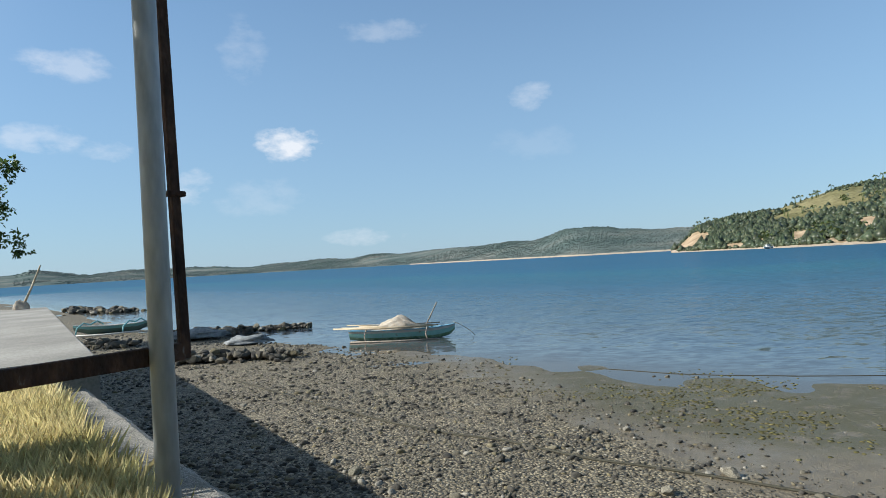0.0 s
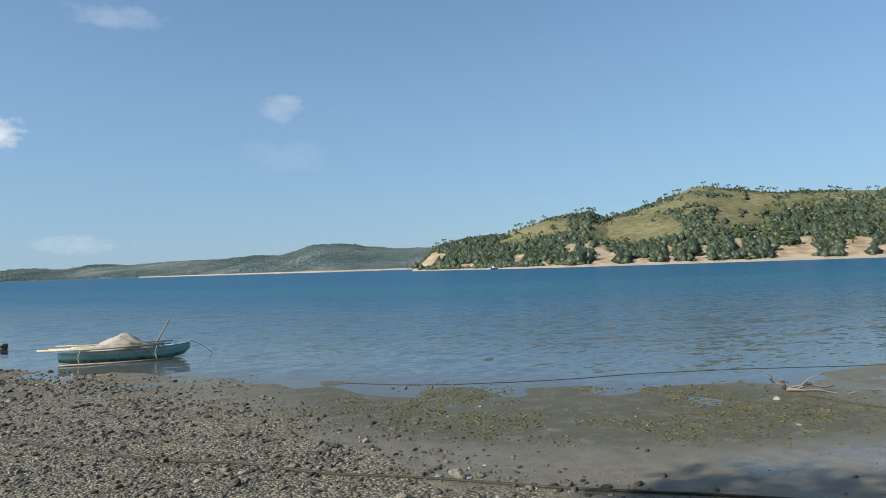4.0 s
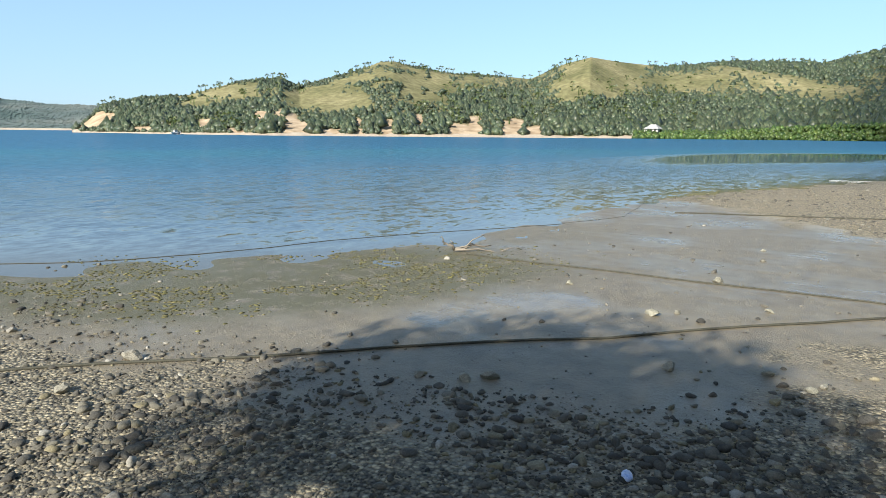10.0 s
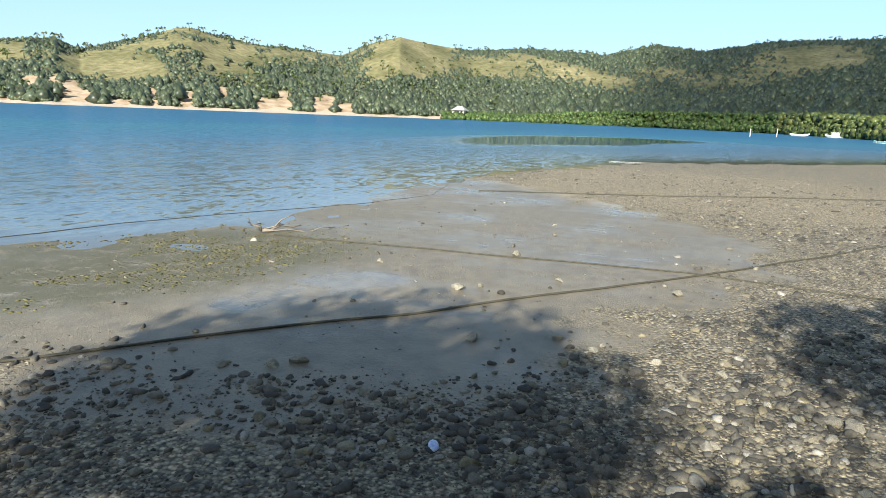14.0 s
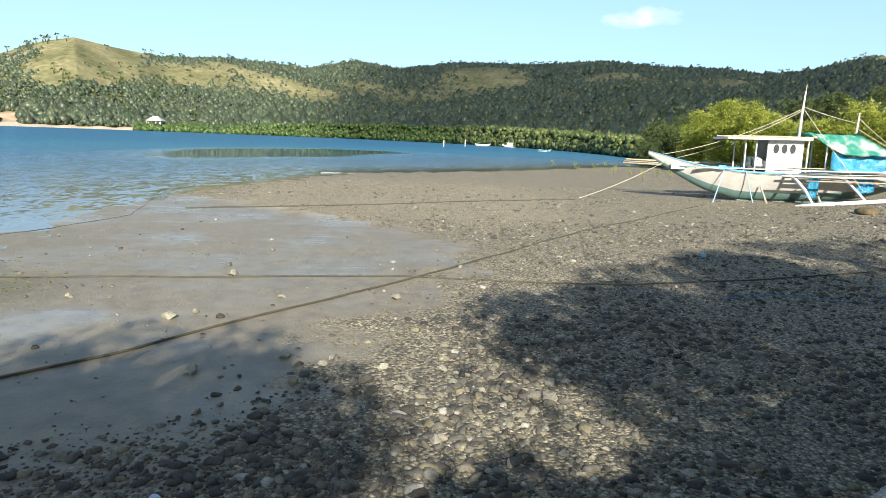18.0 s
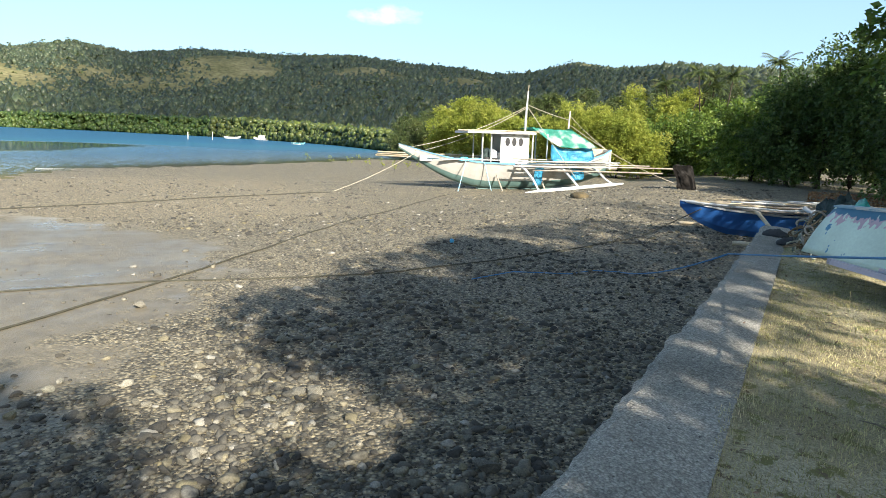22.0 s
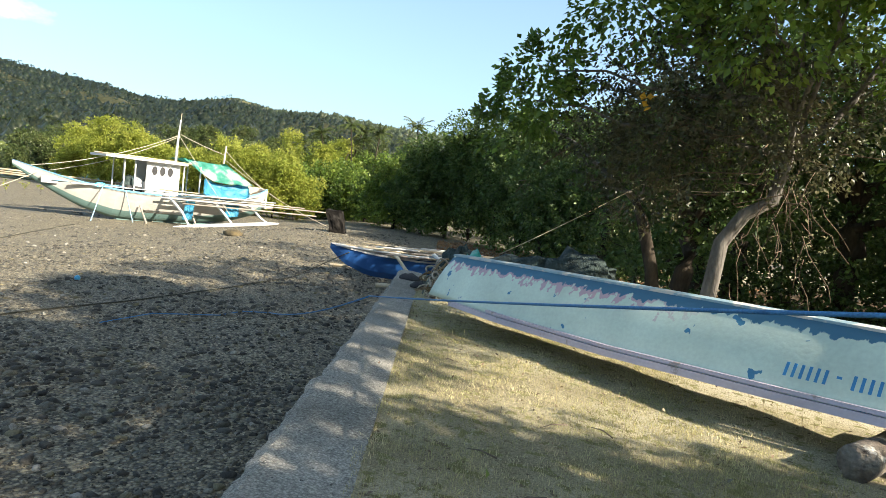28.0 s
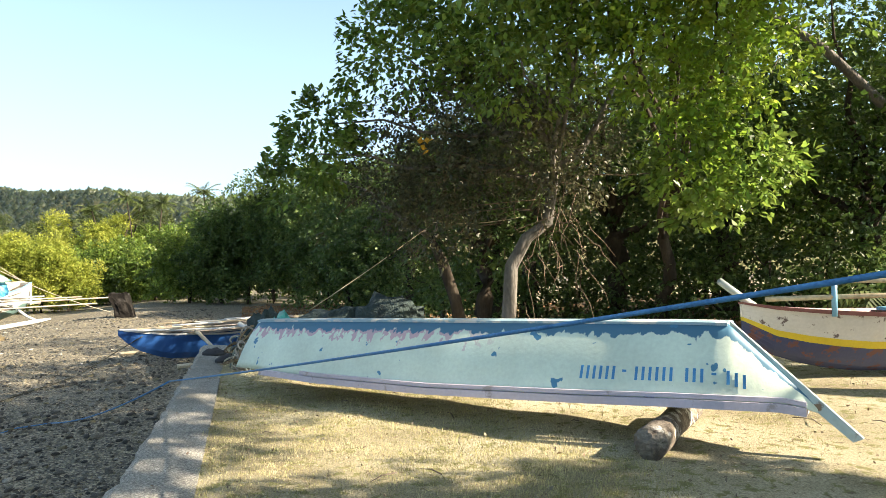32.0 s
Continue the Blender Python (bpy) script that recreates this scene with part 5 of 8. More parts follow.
def strake(st, x0, x1, f0, f1, side, flare=0.6, flat=0.0, thick=0.03, out=0.0, n=22):
    """A band of one side of a hull between two heights (0 keel, 1 gunwale), with thickness."""
    bm = bmesh.new()
    rings = []
    for x in np.linspace(x0, x1, n):
        w, k, g = section(st, x)
        ring = []
        for inner in (0, 1):
            fs = np.linspace(f0, f1, 5)
            for f in (fs[::-1] if inner else fs):
                y = flat * min(1, w / 0.2) + max(0.0, w - flat) * f ** flare + out - inner * thick
                ring.append(bm.verts.new((x, side * max(y, 0.004 if not inner else 0.001), k + (g - k) * f)))
        rings.append(ring)
    m = len(rings[0])
    for a, b in zip(rings[:-1], rings[1:]):
        for j in range(m):
            q = (a[j], a[(j + 1) % m], b[(j + 1) % m], b[j])
            bm.faces.new(q if side < 0 else q[::-1])
    bm.faces.new(rings[0] if side > 0 else rings[0][::-1])
    bm.faces.new(rings[-1][::-1] if side > 0 else rings[-1])
    return bm


def plank_into(bm, x0, x1, y0, y1, z0, z1):
    v = [bm.verts.new((x, y, z)) for z in (z0, z1) for x, y in ((x0, y0), (x1, y0), (x1, y1), (x0, y1))]
    for f in ((3, 2, 1, 0), (4, 5, 6, 7), (0, 1, 5, 4), (1, 2, 6, 5), (2, 3, 7, 6), (3, 0, 4, 7)):
        bm.faces.new([v[k] for k in f])


def plank(name, x0, x1, y0, y1, z0, z1, mat, parent, label=""):
    bm = bmesh.new()
    plank_into(bm, x0, x1, y0, y1, z0, z1)
    e = min(abs(x1 - x0), abs(y1 - y0), abs(z1 - z0)) * 0.18
    bmesh.ops.bevel(bm, geom=bm.edges[:], offset=e, segments=1, affect="EDGES")
    return part(name, bm, mat, parent, label)


def place(thing, stern, bow, z, roll=0.0, pitch=0.0):
    """Sets a boat, whose x runs from its stern to its bow, on a line in the plan."""
    d = Vector((bow[0] - stern[0], bow[1] - stern[1], 0))
    thing.matrix_world = Matrix.Translation((*stern, z)) @ pose(0, 0, 0, 0, 0, math.degrees(math.atan2(d.y, d.x))) @ pose(0, 0, 0, roll, -pitch, 0)


def cloth(name, corners, sag, mat, parent, label="", n=12, crease=0.03):
    """A hanging or spread sheet between four corners, with creases and thickness."""
    a, b, c, d = (np.array(q, float) for q in corners)
    g = np.random.default_rng(len(name) + int(abs(a[0]) * 10))
    bm = bmesh.new()
    grid = []
    nrm = np.cross(b - a, d - a)
    nrm /= np.linalg.norm(nrm)
    for i in range(n + 1):
        row = []
        for j in range(n + 1):
            u, w = i / n, j / n
            p = a * (1 - u) * (1 - w) + b * u * (1 - w) + c * u * w + d * (1 - u) * w
            p = p + np.array((0, 0, -sag * 4 * u * (1 - u))) + nrm * crease * (math.sin(u * 19 + w * 3) + math.sin(u * 11 - w * 7 + 2) + g.normal(0, 0.4))
            row.append(bm.verts.new(p))
        grid.append(row)
    for i in range(n):
        for j in range(n):
            bm.faces.new((grid[i][j], grid[i + 1][j], grid[i + 1][j + 1], grid[i][j + 1]))
    bmesh.ops.solidify(bm, geom=bm.faces[:], thickness=0.008)
    return part(name, bm, mat, parent, label, smooth=True)


def heap(name, at, size, mat, label, category, seed, bumps=0.35, parent=None):
    """A soft pile: a flattened, folded mound."""
    bm = bmesh.new()
    bmesh.ops.create_icosphere(bm, subdivisions=4, radius=1)
    for v in bm.verts:
        p = v.co.copy()
        f = 1 + bumps * (noise.noise(p * 1.6 + Vector((seed, 0, 0))) + 0.55 * noise.noise(p * 4.2 + Vector((0, seed, 0))) + 0.3 * noise.noise(p * 10 + Vector((0, 0, seed))))
        v.co = Vector((p.x * size[0] * f, p.y * size[1] * f, max(-0.12, p.z) * size[2] * f))
    ob = part(name, bm, mat, parent, "", smooth=True)
    ob.location = at
    return tagged(ob, label, category) if parent is None else ob


def sagging(a, b, sag, n=14):
    a, b = np.array(a, float), np.array(b, float)
    return [tuple(a + (b - a) * k + np.array((0, 0, -4 * sag * k * (1 - k)))) for k in np.linspace(0, 1, n)]


def fishing_boat():
    L = 14.75
    t = empty("fishing_boat", (0, 0, 0), "large white outrigger fishing boat aground on the mud", "boat")
    st = [(0.0, 0.55, 1.25, 2.72), (0.8, 0.8, 0.75, 2.35), (2.5, 1.05, 0.28, 1.95), (5, 1.15, 0.04, 1.75), (8, 1.12, 0.0, 1.72), (9.6, 1.02, 0.04, 1.78), (11.5, 0.75, 0.6, 2.0), (13.0, 0.46, 1.4, 2.32), (14.3, 0.16, 2.2, 2.68), (14.75, 0.04, 2.55, 2.80)]
    for side in (-1, 1):
        part("bottom", strake(st, 0, L, 0, 0.30, side, 0.5), teal_paint, t, "teal bottom paint with a pale water line")
        # cream topside, its colour greyed to carry the shade on the hull side
        part("topside", strake(st, 0, L, 0.30, 0.94, side, 0.5), paint("cream topside paint greyed for shade", (0.50, 0.48, 0.43)), t)
        part("rub_rail", strake(st, 0, L, 0.94, 1.0, side, 0.5, out=0.04, thick=0.07), sky_paint, t, "light blue painted rail")
        part("wash_board", strake(st, 0.2, 6.2, 0.86, 0.90, side, 0.5, out=0.12, thick=0.14), white_paint, t)
    bm = bmesh.new()
    ring = []
    for side in (-1, 1):
        xs = np.linspace(0.1, 14.0, 24)
        ring.append([bm.verts.new((x, side * (section(st, x)[0] - 0.03), section(st, x)[2] - 0.16)) for x in xs])
    for k in range(23):
        bm.faces.new((ring[0][k], ring[0][k + 1], ring[1][k + 1], ring[1][k]))
    bmesh.ops.solidify(bm, geom=bm.faces[:], thickness=0.04)
    part("deck", bm, grey_wood, t)
    plank("transom", -0.05, 0.06, -0.52, 0.52, 1.35, 2.7, white_paint, t)
    plank("stern_board", -0.25, 1.6, 0.45, 0.52, 2.05, 2.75, paint("cream board paint", (0.66, 0.55, 0.38)), t, "cream and orange raised stern board")
    plank("skeg", 3.0, 9.5, -0.07, 0.07, -0.18, 0.06, teal_paint, t)
    plank("bow_patch", 12.7, 13.5, -0.46, -0.40, 1.75, 2.12, paint("grey bow patch", (0.40, 0.41, 0.42)), t, "grey painted patch at the bow")
    # wheelhouse
    wall = white_paint
    cab = plank("cabin_wall", 6.3, 8.25, -0.92, -0.86, 1.6, 3.62, wall, t, "white plywood wall with three oval windows")
    plank("cabin_wall", 6.3, 8.25, 0.86, 0.92, 1.6, 3.62, wall, t)
    plank("cabin_wall", 8.2, 8.26, -0.86, 0.86, 1.6, 2.35, wall, t)
    plank("cabin_wall", 6.3, 6.36, -0.86, 0.1, 1.6, 3.62, wall, t)
    for x in (7.82, 7.36, 6.9):
        bm = bmesh.new()
        for y in (-0.938, -0.925):
            bm.faces.new([bm.verts.new((x + 0.16 * math.cos(a), y, 3.06 + 0.27 * math.sin(a))) for a in np.linspace(0, 2 * math.pi, 20, endpoint=False)])
        bm.verts.ensure_lookup_table()
        for k in range(20):
            bm.faces.new((bm.verts[k], bm.verts[(k + 1) % 20], bm.verts[20 + (k + 1) % 20], bm.verts[20 + k]))
        w = part("window", bm, shadow_dark, t, "dark oval window")
        fr = [(x + 0.175 * math.cos(a), -0.935, 3.06 + 0.285 * math.sin(a)) for a in np.linspace(0, 2 * math.pi, 21)]
        tube("frame", fr, 0.018, white_paint, w, seg=5)
    for x in (8.25, 8.9, 9.5):
        for y in (-0.88, 0.88):
            plank("post", x - 0.035, x + 0.035, y - 0.035, y + 0.035, 1.6, 3.62, wall, t)
    # locker painted as dark as the shade under the roof
    plank("locker", 8.35, 9.3, -0.8, 0.7, 1.6, 2.05, shadow_dark, t, "locker under the open wheelhouse in near-black shade colour")
    heap("sack", (8.6, -0.55, 2.1), (0.28, 0.25, 0.42), paint("grey sacking", (0.5, 0.5, 0.52)), "", "", 3, parent=t)
    bm = bmesh.new()
    for k in range(8):
        plank_into(bm, 6.0, 10.6, -1.25 + k * 0.315, -1.25 + k * 0.315 + 0.30, 3.62 + 0.035 * math.sin(k * 0.45), 3.66 + 0.035 * math.sin(k * 0.45))
    part("roof", bm, white_paint, t, "flat white plank roof with a wide overhang")
    plank("roof_edge", 6.0, 10.6, -1.30, -1.25, 3.56, 3.69, white_paint, t)
    plank("roof_edge", 10.6, 10.66, -1.30, 1.3, 3.56, 3.69, white_paint, t)
    for k, (x0, x1, y) in enumerate(((5.6, 11.2, -0.9), (5.6, 10.9, -0.3), (5.0, 10.5, 0.4))):
        tube("bamboo_pole", [(x0, y, 3.73), ((x0 + x1) / 2, y + 0.1, 3.76), (x1, y - 0.1, 3.73)], 0.04, bamboo, t, seg=6)
    for x in (6.05, 5.0):
        for y in (-0.9, 0.9):
            plank("post", x - 0.04, x + 0.04, y - 0.04, y + 0.04, 1.6, 3.62, wall, t)
    # after shelter
    cloth("awning", ((6.1, -0.4, 4.08), (3.0, -0.5, 3.98), (2.3, 1.5, 3.65), (6.1, 1.4, 4.0)), 0.10, green_net, t, "torn green and white awning", crease=0.04)
    cloth("awning", ((6.1, -0.45, 4.06), (3.1, -0.55, 3.96), (1.7, -1.65, 2.80), (4.6, -1.55, 2.85)), 0.06, material("pale green and white sheet", [(0.05, 0.36, 0.25), (0.10, 0.48, 0.36), (0.62, 0.68, 0.64)], scale=1.1, fine=40, rough=0.6, bump=0.4, contrast=(0.4, 0.6)), t, crease=0.03)
    cloth("tarpaulin", ((4.9, -1.25, 3.0), (1.9, -1.2, 3.05), (1.8, -1.42, 2.05), (5.0, -1.46, 2.0)), 0.34, blue_tarp, t, "bright blue tarpaulin hung over the rail", crease=0.05)
    cloth("tarpaulin", ((6.3, -2.0, 1.5), (5.7, -2.0, 1.5), (5.7, -1.7, 0.35), (6.3, -1.7, 0.35)), 0.02, blue_tarp, t, crease=0.03)
    cloth("tarpaulin", ((3.5, -1.6, 1.5), (2.6, -1.6, 1.45), (2.6, -1.6, 0.75), (3.5, -1.6, 0.7)), 0.05, blue_tarp, t, crease=0.05)
    # masts and stays
    mast = tube("mast", [(6.25, 0, 1.5), (6.22, 0, 4.6), (6.12, 0, 6.35)], [0.085, 0.075, 0.045], white_paint, t, seg=8)
    tube("mast_top", [(6.12, 0, 6.3), (6.1, 0, 6.75)], [0.03, 0.02], bamboo, t, seg=6)
    tube("mast", [(3.1, 0, 1.5), (3.08, 0, 3.6), (3.0, 0, 5.2)], [0.075, 0.065, 0.04], paint("pink mast paint", (0.6, 0.5, 0.48)), t, seg=8)
    for a, b, s in (((6.15, 0, 5.4), (13.9, 0, 2.6), 0.35), ((6.15, 0, 5.3), (12.8, 0.9, 2.4), 0.3), ((6.15, 0, 5.5), (3.0, 0, 4.6), 0.06), ((6.15, 0, 5.4), (4.0, -3.2, 0.9), 0.05), ((6.15, 0, 5.4), (4.6, 3.2, 0.9), 0.05), ((3.0, 0, 4.9), (0.2, 0, 2.8), 0.1), ((3.0, 0, 4.3), (-5.5, -0.6, 0.4), 0.35)):
        tube("stay", sagging(a, b, s), 0.018, rope_pale, t, seg=5)
    # outriggers
    ground_at = lambda s: 0.12 + 0.07 * (s - 6.0)
    for side in (-1, 1):
        fl = [(7.6 - k * 0.85, side * 3.55, 0.02 + (0.075 * k if side < 0 else 0.02)) for k in range(9)]
        tube("float", fl, [0.06, 0.11] + [0.12] * 6 + [0.05], white_paint if side < 0 else bamboo, t, "pale bamboo float bound with rope" if side < 0 else "", seg=8)
        for x in (7.0, 4.3, 1.9):
            k = (7.6 - x) / 0.85
            foot = 0.1 + (0.075 * k if side < 0 else 0.02)
            tube("outrigger_arm", [(x + 0.25, side * 0.4, 1.72), (x + 0.2, side * 1.4, 1.66), (x + 0.1, side * 2.3, 1.35), (x - 0.1, side * 3.0, 0.85), (x - 0.3, side * 3.55, foot)], [0.09, 0.09, 0.085, 0.075, 0.06], white_paint, t, seg=8)
        for x0, x1, y, z in ((7.6, 0.2, 1.75, 1.72), (7.9, 0.6, 2.25, 1.58), (6.8, -2.6, 2.7, 1.35), (7.2, -5.0, 2.0, 1.62)):
            tube("boom", [(x0, side * y, z), ((x0 + x1) / 2, side * (y + 0.05), z - 0.03), (x1, side * (y + 0.1), z - (0.0 if x1 > 0 else 0.1))], 0.05, white_paint if x1 > 0 else grey_wood, t, seg=6)
    for y, z in ((1.9, 2.05), (2.3, 1.95), (1.5, 2.2)):
        tube("bamboo_pole", [(6.5, y, z - 0.2), (11.0, y + 0.3, z - 0.1), (15.6, y + 0.9, z)], 0.06, bamboo, t, seg=6)
    plank("deck_plank", 6.4, 12.2, -1.0, -0.75, 1.86, 1.91, white_paint, t)
    for k in range(9):
        x0, y, z = 0.4 + 0.35 * (k % 4), -1.5 - 0.11 * k, 1.80 + 0.03 * (k % 3)
        plank("side_board", x0, x0 + 5.2 + 0.4 * (k % 3), y - 0.05, y + 0.05, z, z + 0.05, (white_paint, sky_paint, white_paint, bamboo)[k % 4], t)
    heap("sack", (9.0, -0.3, 2.05), (0.4, 0.35, 0.55), dark_net, "", "", 13, parent=t)
    heap("sack", (7.9, -0.75, 1.8), (0.3, 0.2, 0.3), white_paint, "", "", 14, parent=t)
    plank("deck_plank", 8.0, 13.0, -0.55, -0.3, 1.92, 1.97, sky_paint, t)
    for k in range(6):
        tube("loose_pole", [(2.0 + k, -1.3 + 0.2 * k, 1.95), (7.5 + 0.4 * k, -0.9 + 0.25 * k, 2.0)], 0.035, bamboo, t, seg=5)
    # mooring lines
    for a, b in (((10.6, -0.95, 1.85), (11.7, -2.6, -0.25)), ((9.4, -1.05, 1.75), (9.0, -1.5, -0.12))):
        tube("mooring_line", sagging(a, b, 0.05), 0.03, paint("pale blue line", (0.34, 0.56, 0.66)), t, seg=5)
    tube("mooring_line", sagging((13.6, -0.2, 2.3), (20.5, -3.5, -0.3), 0.25), 0.017, rope_pale, t, seg=5)
    heap("bow_bundle", (10.7, -0.9, 1.85), (0.35, 0.12, 0.2), blue_tarp, "", "", 5, parent=t)
    place(t, (37.2, -27.6), (38.7, -13.4), 0.52, 0.0, -1.2)
    t.matrix_world = t.matrix_world @ Matrix.Diagonal((1, -1, 1, 1))          # built to the other hand
    # props that hold it upright
    for s, side in ((5.5, -1), (8.5, -1), (5.5, 1), (8.5, 1)):
        m = t.matrix_world
        a, b = m @ Vector((s, side * 0.95, 0.95)), m @ Vector((s - 0.2, side * 1.6, -0.5))
        b.z = beach_z(b.x, b.y) - 0.05
        ob = tube("boat_prop", [a, b], [0.05, 0.06], grey_wood, seg=6)
        tagged(ob, "weathered wooden prop under the hull", "prop", "props under the boat")
    return t


fishing_boat()


def hull_paint():
    """Mint sides, a ragged dark blue bottom and pink undercoat where the blue has peeled; by an attribute that runs from rail to keel."""
    m = paint("mint hull paint", (0.72, 0.82, 0.66), worn=(0.60, 0.74, 0.62), wear=0.70, scale=3.0)
    nt = m.node_tree
    ln = nt.links.new
    b = nt.nodes["Principled BSDF"]
    base = b.inputs["Base Color"].links[0].from_socket
    at = nt.nodes.new("ShaderNodeAttribute")
    at.attribute_name = "height"
    co, mp, no, big = nt.nodes.new("ShaderNodeTexCoord"), nt.nodes.new("ShaderNodeMapping"), nt.nodes.new("ShaderNodeTexNoise"), nt.nodes.new("ShaderNodeTexNoise")
    mp.inputs["Scale"].default_value = (9, 9, 2.2)
    no.inputs["Scale"].default_value, no.inputs["Detail"].default_value = 1.6, 6
    big.inputs["Scale"].default_value, big.inputs["Detail"].default_value = 6.5, 3
    ln(co.outputs["Object"], mp.inputs["Vector"])
    ln(mp.outputs[0], no.inputs["Vector"])
    ln(co.outputs["Object"], big.inputs["Vector"])

    def level(edge, spread, source):
        a = nt.nodes.new("ShaderNodeMath")
        a.operation, a.inputs[1].default_value = "MULTIPLY_ADD", spread
        ln(source, a.inputs[0])
        ln(at.outputs["Fac"], a.inputs[2])
        r = nt.nodes.new("ShaderNodeMapRange")
        r.inputs[1].default_value, r.inputs[2].default_value = edge + spread / 2, edge + spread / 2 + 0.02
        ln(a.outputs[0], r.inputs[0])
        return r.outputs[0]

    def over(fac, under, colour):
        x = nt.nodes.new("ShaderNodeMixRGB")
        x.inputs["Color2"].default_value = (*toned(colour), 1)
        ln(fac, x.inputs["Fac"])
        ln(under, x.inputs["Color1"])
        return x.outputs[0]
    # pink only along a stretch of the hull
    st = nt.nodes.new("ShaderNodeAttribute")
    st.attribute_name = "aft"
    pk = nt.nodes.new("ShaderNodeMath")
    pk.operation = "MULTIPLY"
    ln(level(0.75, 1.0, no.outputs["Fac"]), pk.inputs[0])
    ln(st.outputs["Fac"], pk.inputs[1])
    col = over(pk.outputs[0], base, (0.62, 0.42, 0.44))
    col = over(level(0.83, 0.36, no.outputs["Fac"]), col, (0.06, 0.19, 0.285))
    pt = nt.nodes.new("ShaderNodeMapRange")
    pt.inputs[1].default_value, pt.inputs[2].default_value = 0.685, 0.695
    ln(big.outputs["Fac"], pt.inputs[0])
    col = over(pt.outputs[0], col, (0.06, 0.24, 0.38))
    ln(col, b.inputs["Base Color"])
    return m


def upturned_boat():
    t = empty("upturned_boat", (0, 0, 0), "upturned mint green boat hull with a peeling blue bottom", "boat")
    stern, ahead = np.array((4.98, -6.2)), np.array((-0.966, 0.26))
    aside = np.array((0.26, 0.966))
    #   along, half beam, keel height, rail height
    st = [(0.0, 0.36, 2.735, 2.24), (1.2, 0.41, 2.77, 2.22), (2.6, 0.44, 2.80, 2.24), (4.0, 0.41, 2.83, 2.30), (4.7, 0.32, 2.845, 2.325), (5.0, 0.25, 2.845, 2.325), (5.2, 0.17, 2.64, 2.32), (5.38, 0.09, 2.455, 2.315), (5.52, 0.03, 2.31, 2.27)]
    mint = hull_paint()

    def at(x, y, z):
        p = stern + ahead * x + aside * y
        return (p[0], p[1], z)
    for side in (1, -1):
        bm = bmesh.new()
        rings, hs = [], []
        xs = np.concatenate([np.linspace(0, 4.9, 40), np.linspace(5.0, 5.52, 12)])
        for x in xs:
            w, k, g = section(st, x)
            ring = []
            for inner in (0, 1):
                fs = np.linspace(0, 1, 9)
                for f in (fs[::-1] if inner else fs):
                    bow = 0.028 * math.sin(math.pi * f) * min(1, w / 0.3)
                    y = min(0.10, w * 0.4) + (w - min(0.10, w * 0.4)) * (1 - f) + bow - inner * 0.025
                    ring.append(bm.verts.new(at(x - 0.09 * (1 - f) * (x == 0.0) + 0.0, side * y, g + (k - g) * f)))
            rings.append(ring)
        m = len(rings[0])
        for a, b in zip(rings[:-1], rings[1:]):
            for j in range(m):
                q = (a[j], a[(j + 1) % m], b[(j + 1) % m], b[j])
                bm.faces.new(q if side > 0 else q[::-1])
        bm.faces.new(rings[0][::-1] if side > 0 else rings[0])
        bm.faces.new(rings[-1] if side > 0 else rings[-1][::-1])
        ob = part("side", bm, mint, t, smooth=True)
        fs = np.tile(np.concatenate([np.linspace(0, 1, 9), np.linspace(1, 0, 9)]), len(xs))
        attribute(ob, "height", fs)
        attribute(ob, "aft", np.repeat(np.clip((3.4 - xs) / 0.8, 0, 1), m))
        # rail strips along the edge that is now lowest
        for lo, hi, o, mat_, nm in ((-0.045, 0.012, 0.03, lilac_paint, "rail"), (0.02, 0.05, 0.018, lilac_paint, "rail_strip")):
            bm = bmesh.new()
            rr = []
            for x in np.linspace(0.35 if nm == "rail" else 1.0, 5.46, 34):
                w, k, g = section(st, x)
                rr.append([bm.verts.new(at(x, side * (w + dy), g + dz)) for dy, dz in ((o, lo), (o, hi), (-0.03, hi), (-0.03, lo))])
            for a, b in zip(rr[:-1], rr[1:]):
                for j in range(4):
                    q = (a[j], a[(j + 1) % 4], b[(j + 1) % 4], b[j])
                    bm.faces.new(q if side < 0 else q[::-1])
            bm.faces.new(rr[0] if side > 0 else rr[0][::-1])
            bm.faces.new(rr[-1][::-1] if side > 0 else rr[-1])
            part(nm, bm, mat_, t, "lilac painted rail")
    # bottom planking, keel, transom
    bm = bmesh.new()
    rr = []
    for x in np.linspace(-0.02, 5.0, 30):
        w, k, g = section(st, x)
        h = min(0.10, w * 0.4) + 0.012
        rr.append([bm.verts.new(at(x, y, k + dz)) for y, dz in ((-h, -0.012), (-h, 0.008), (-0.03, 0.018), (0.03, 0.018), (h, 0.008), (h, -0.012))])
    for a, b in zip(rr[:-1], rr[1:]):
        for j in range(6):
            bm.faces.new((a[j], a[(j + 1) % 6], b[(j + 1) % 6], b[j]))
    bm.faces.new(rr[0][::-1])
    bm.faces.new(rr[-1])
    # faded and scuffed, and paler still to paint the highlight along the top
    part("bottom", bm, paint("faded blue bottom with lit edge", (0.30, 0.44, 0.50), worn=(0.66, 0.64, 0.58), wear=0.50, scale=5), t, "faded blue bottom, scuffs and lit top edge in its colour")
    bm = bmesh.new()
    q = [at(5.0, 0.022, 2.86), at(5.0, -0.022, 2.86), at(5.77, -0.022, 2.13), at(5.77, 0.022, 2.13)]
    q2 = [at(4.92, 0.022, 2.80), at(4.92, -0.022, 2.80), at(5.71, -0.022, 2.10), at(5.71, 0.022, 2.10)]
    va, vb = [bm.verts.new(p) for p in q], [bm.verts.new(p) for p in q2]
    bm.faces.new(va)
    bm.faces.new(vb[::-1])
    for k in range(4):
        bm.faces.new((va[(k + 1) % 4], va[k], vb[k], vb[(k + 1) % 4]))
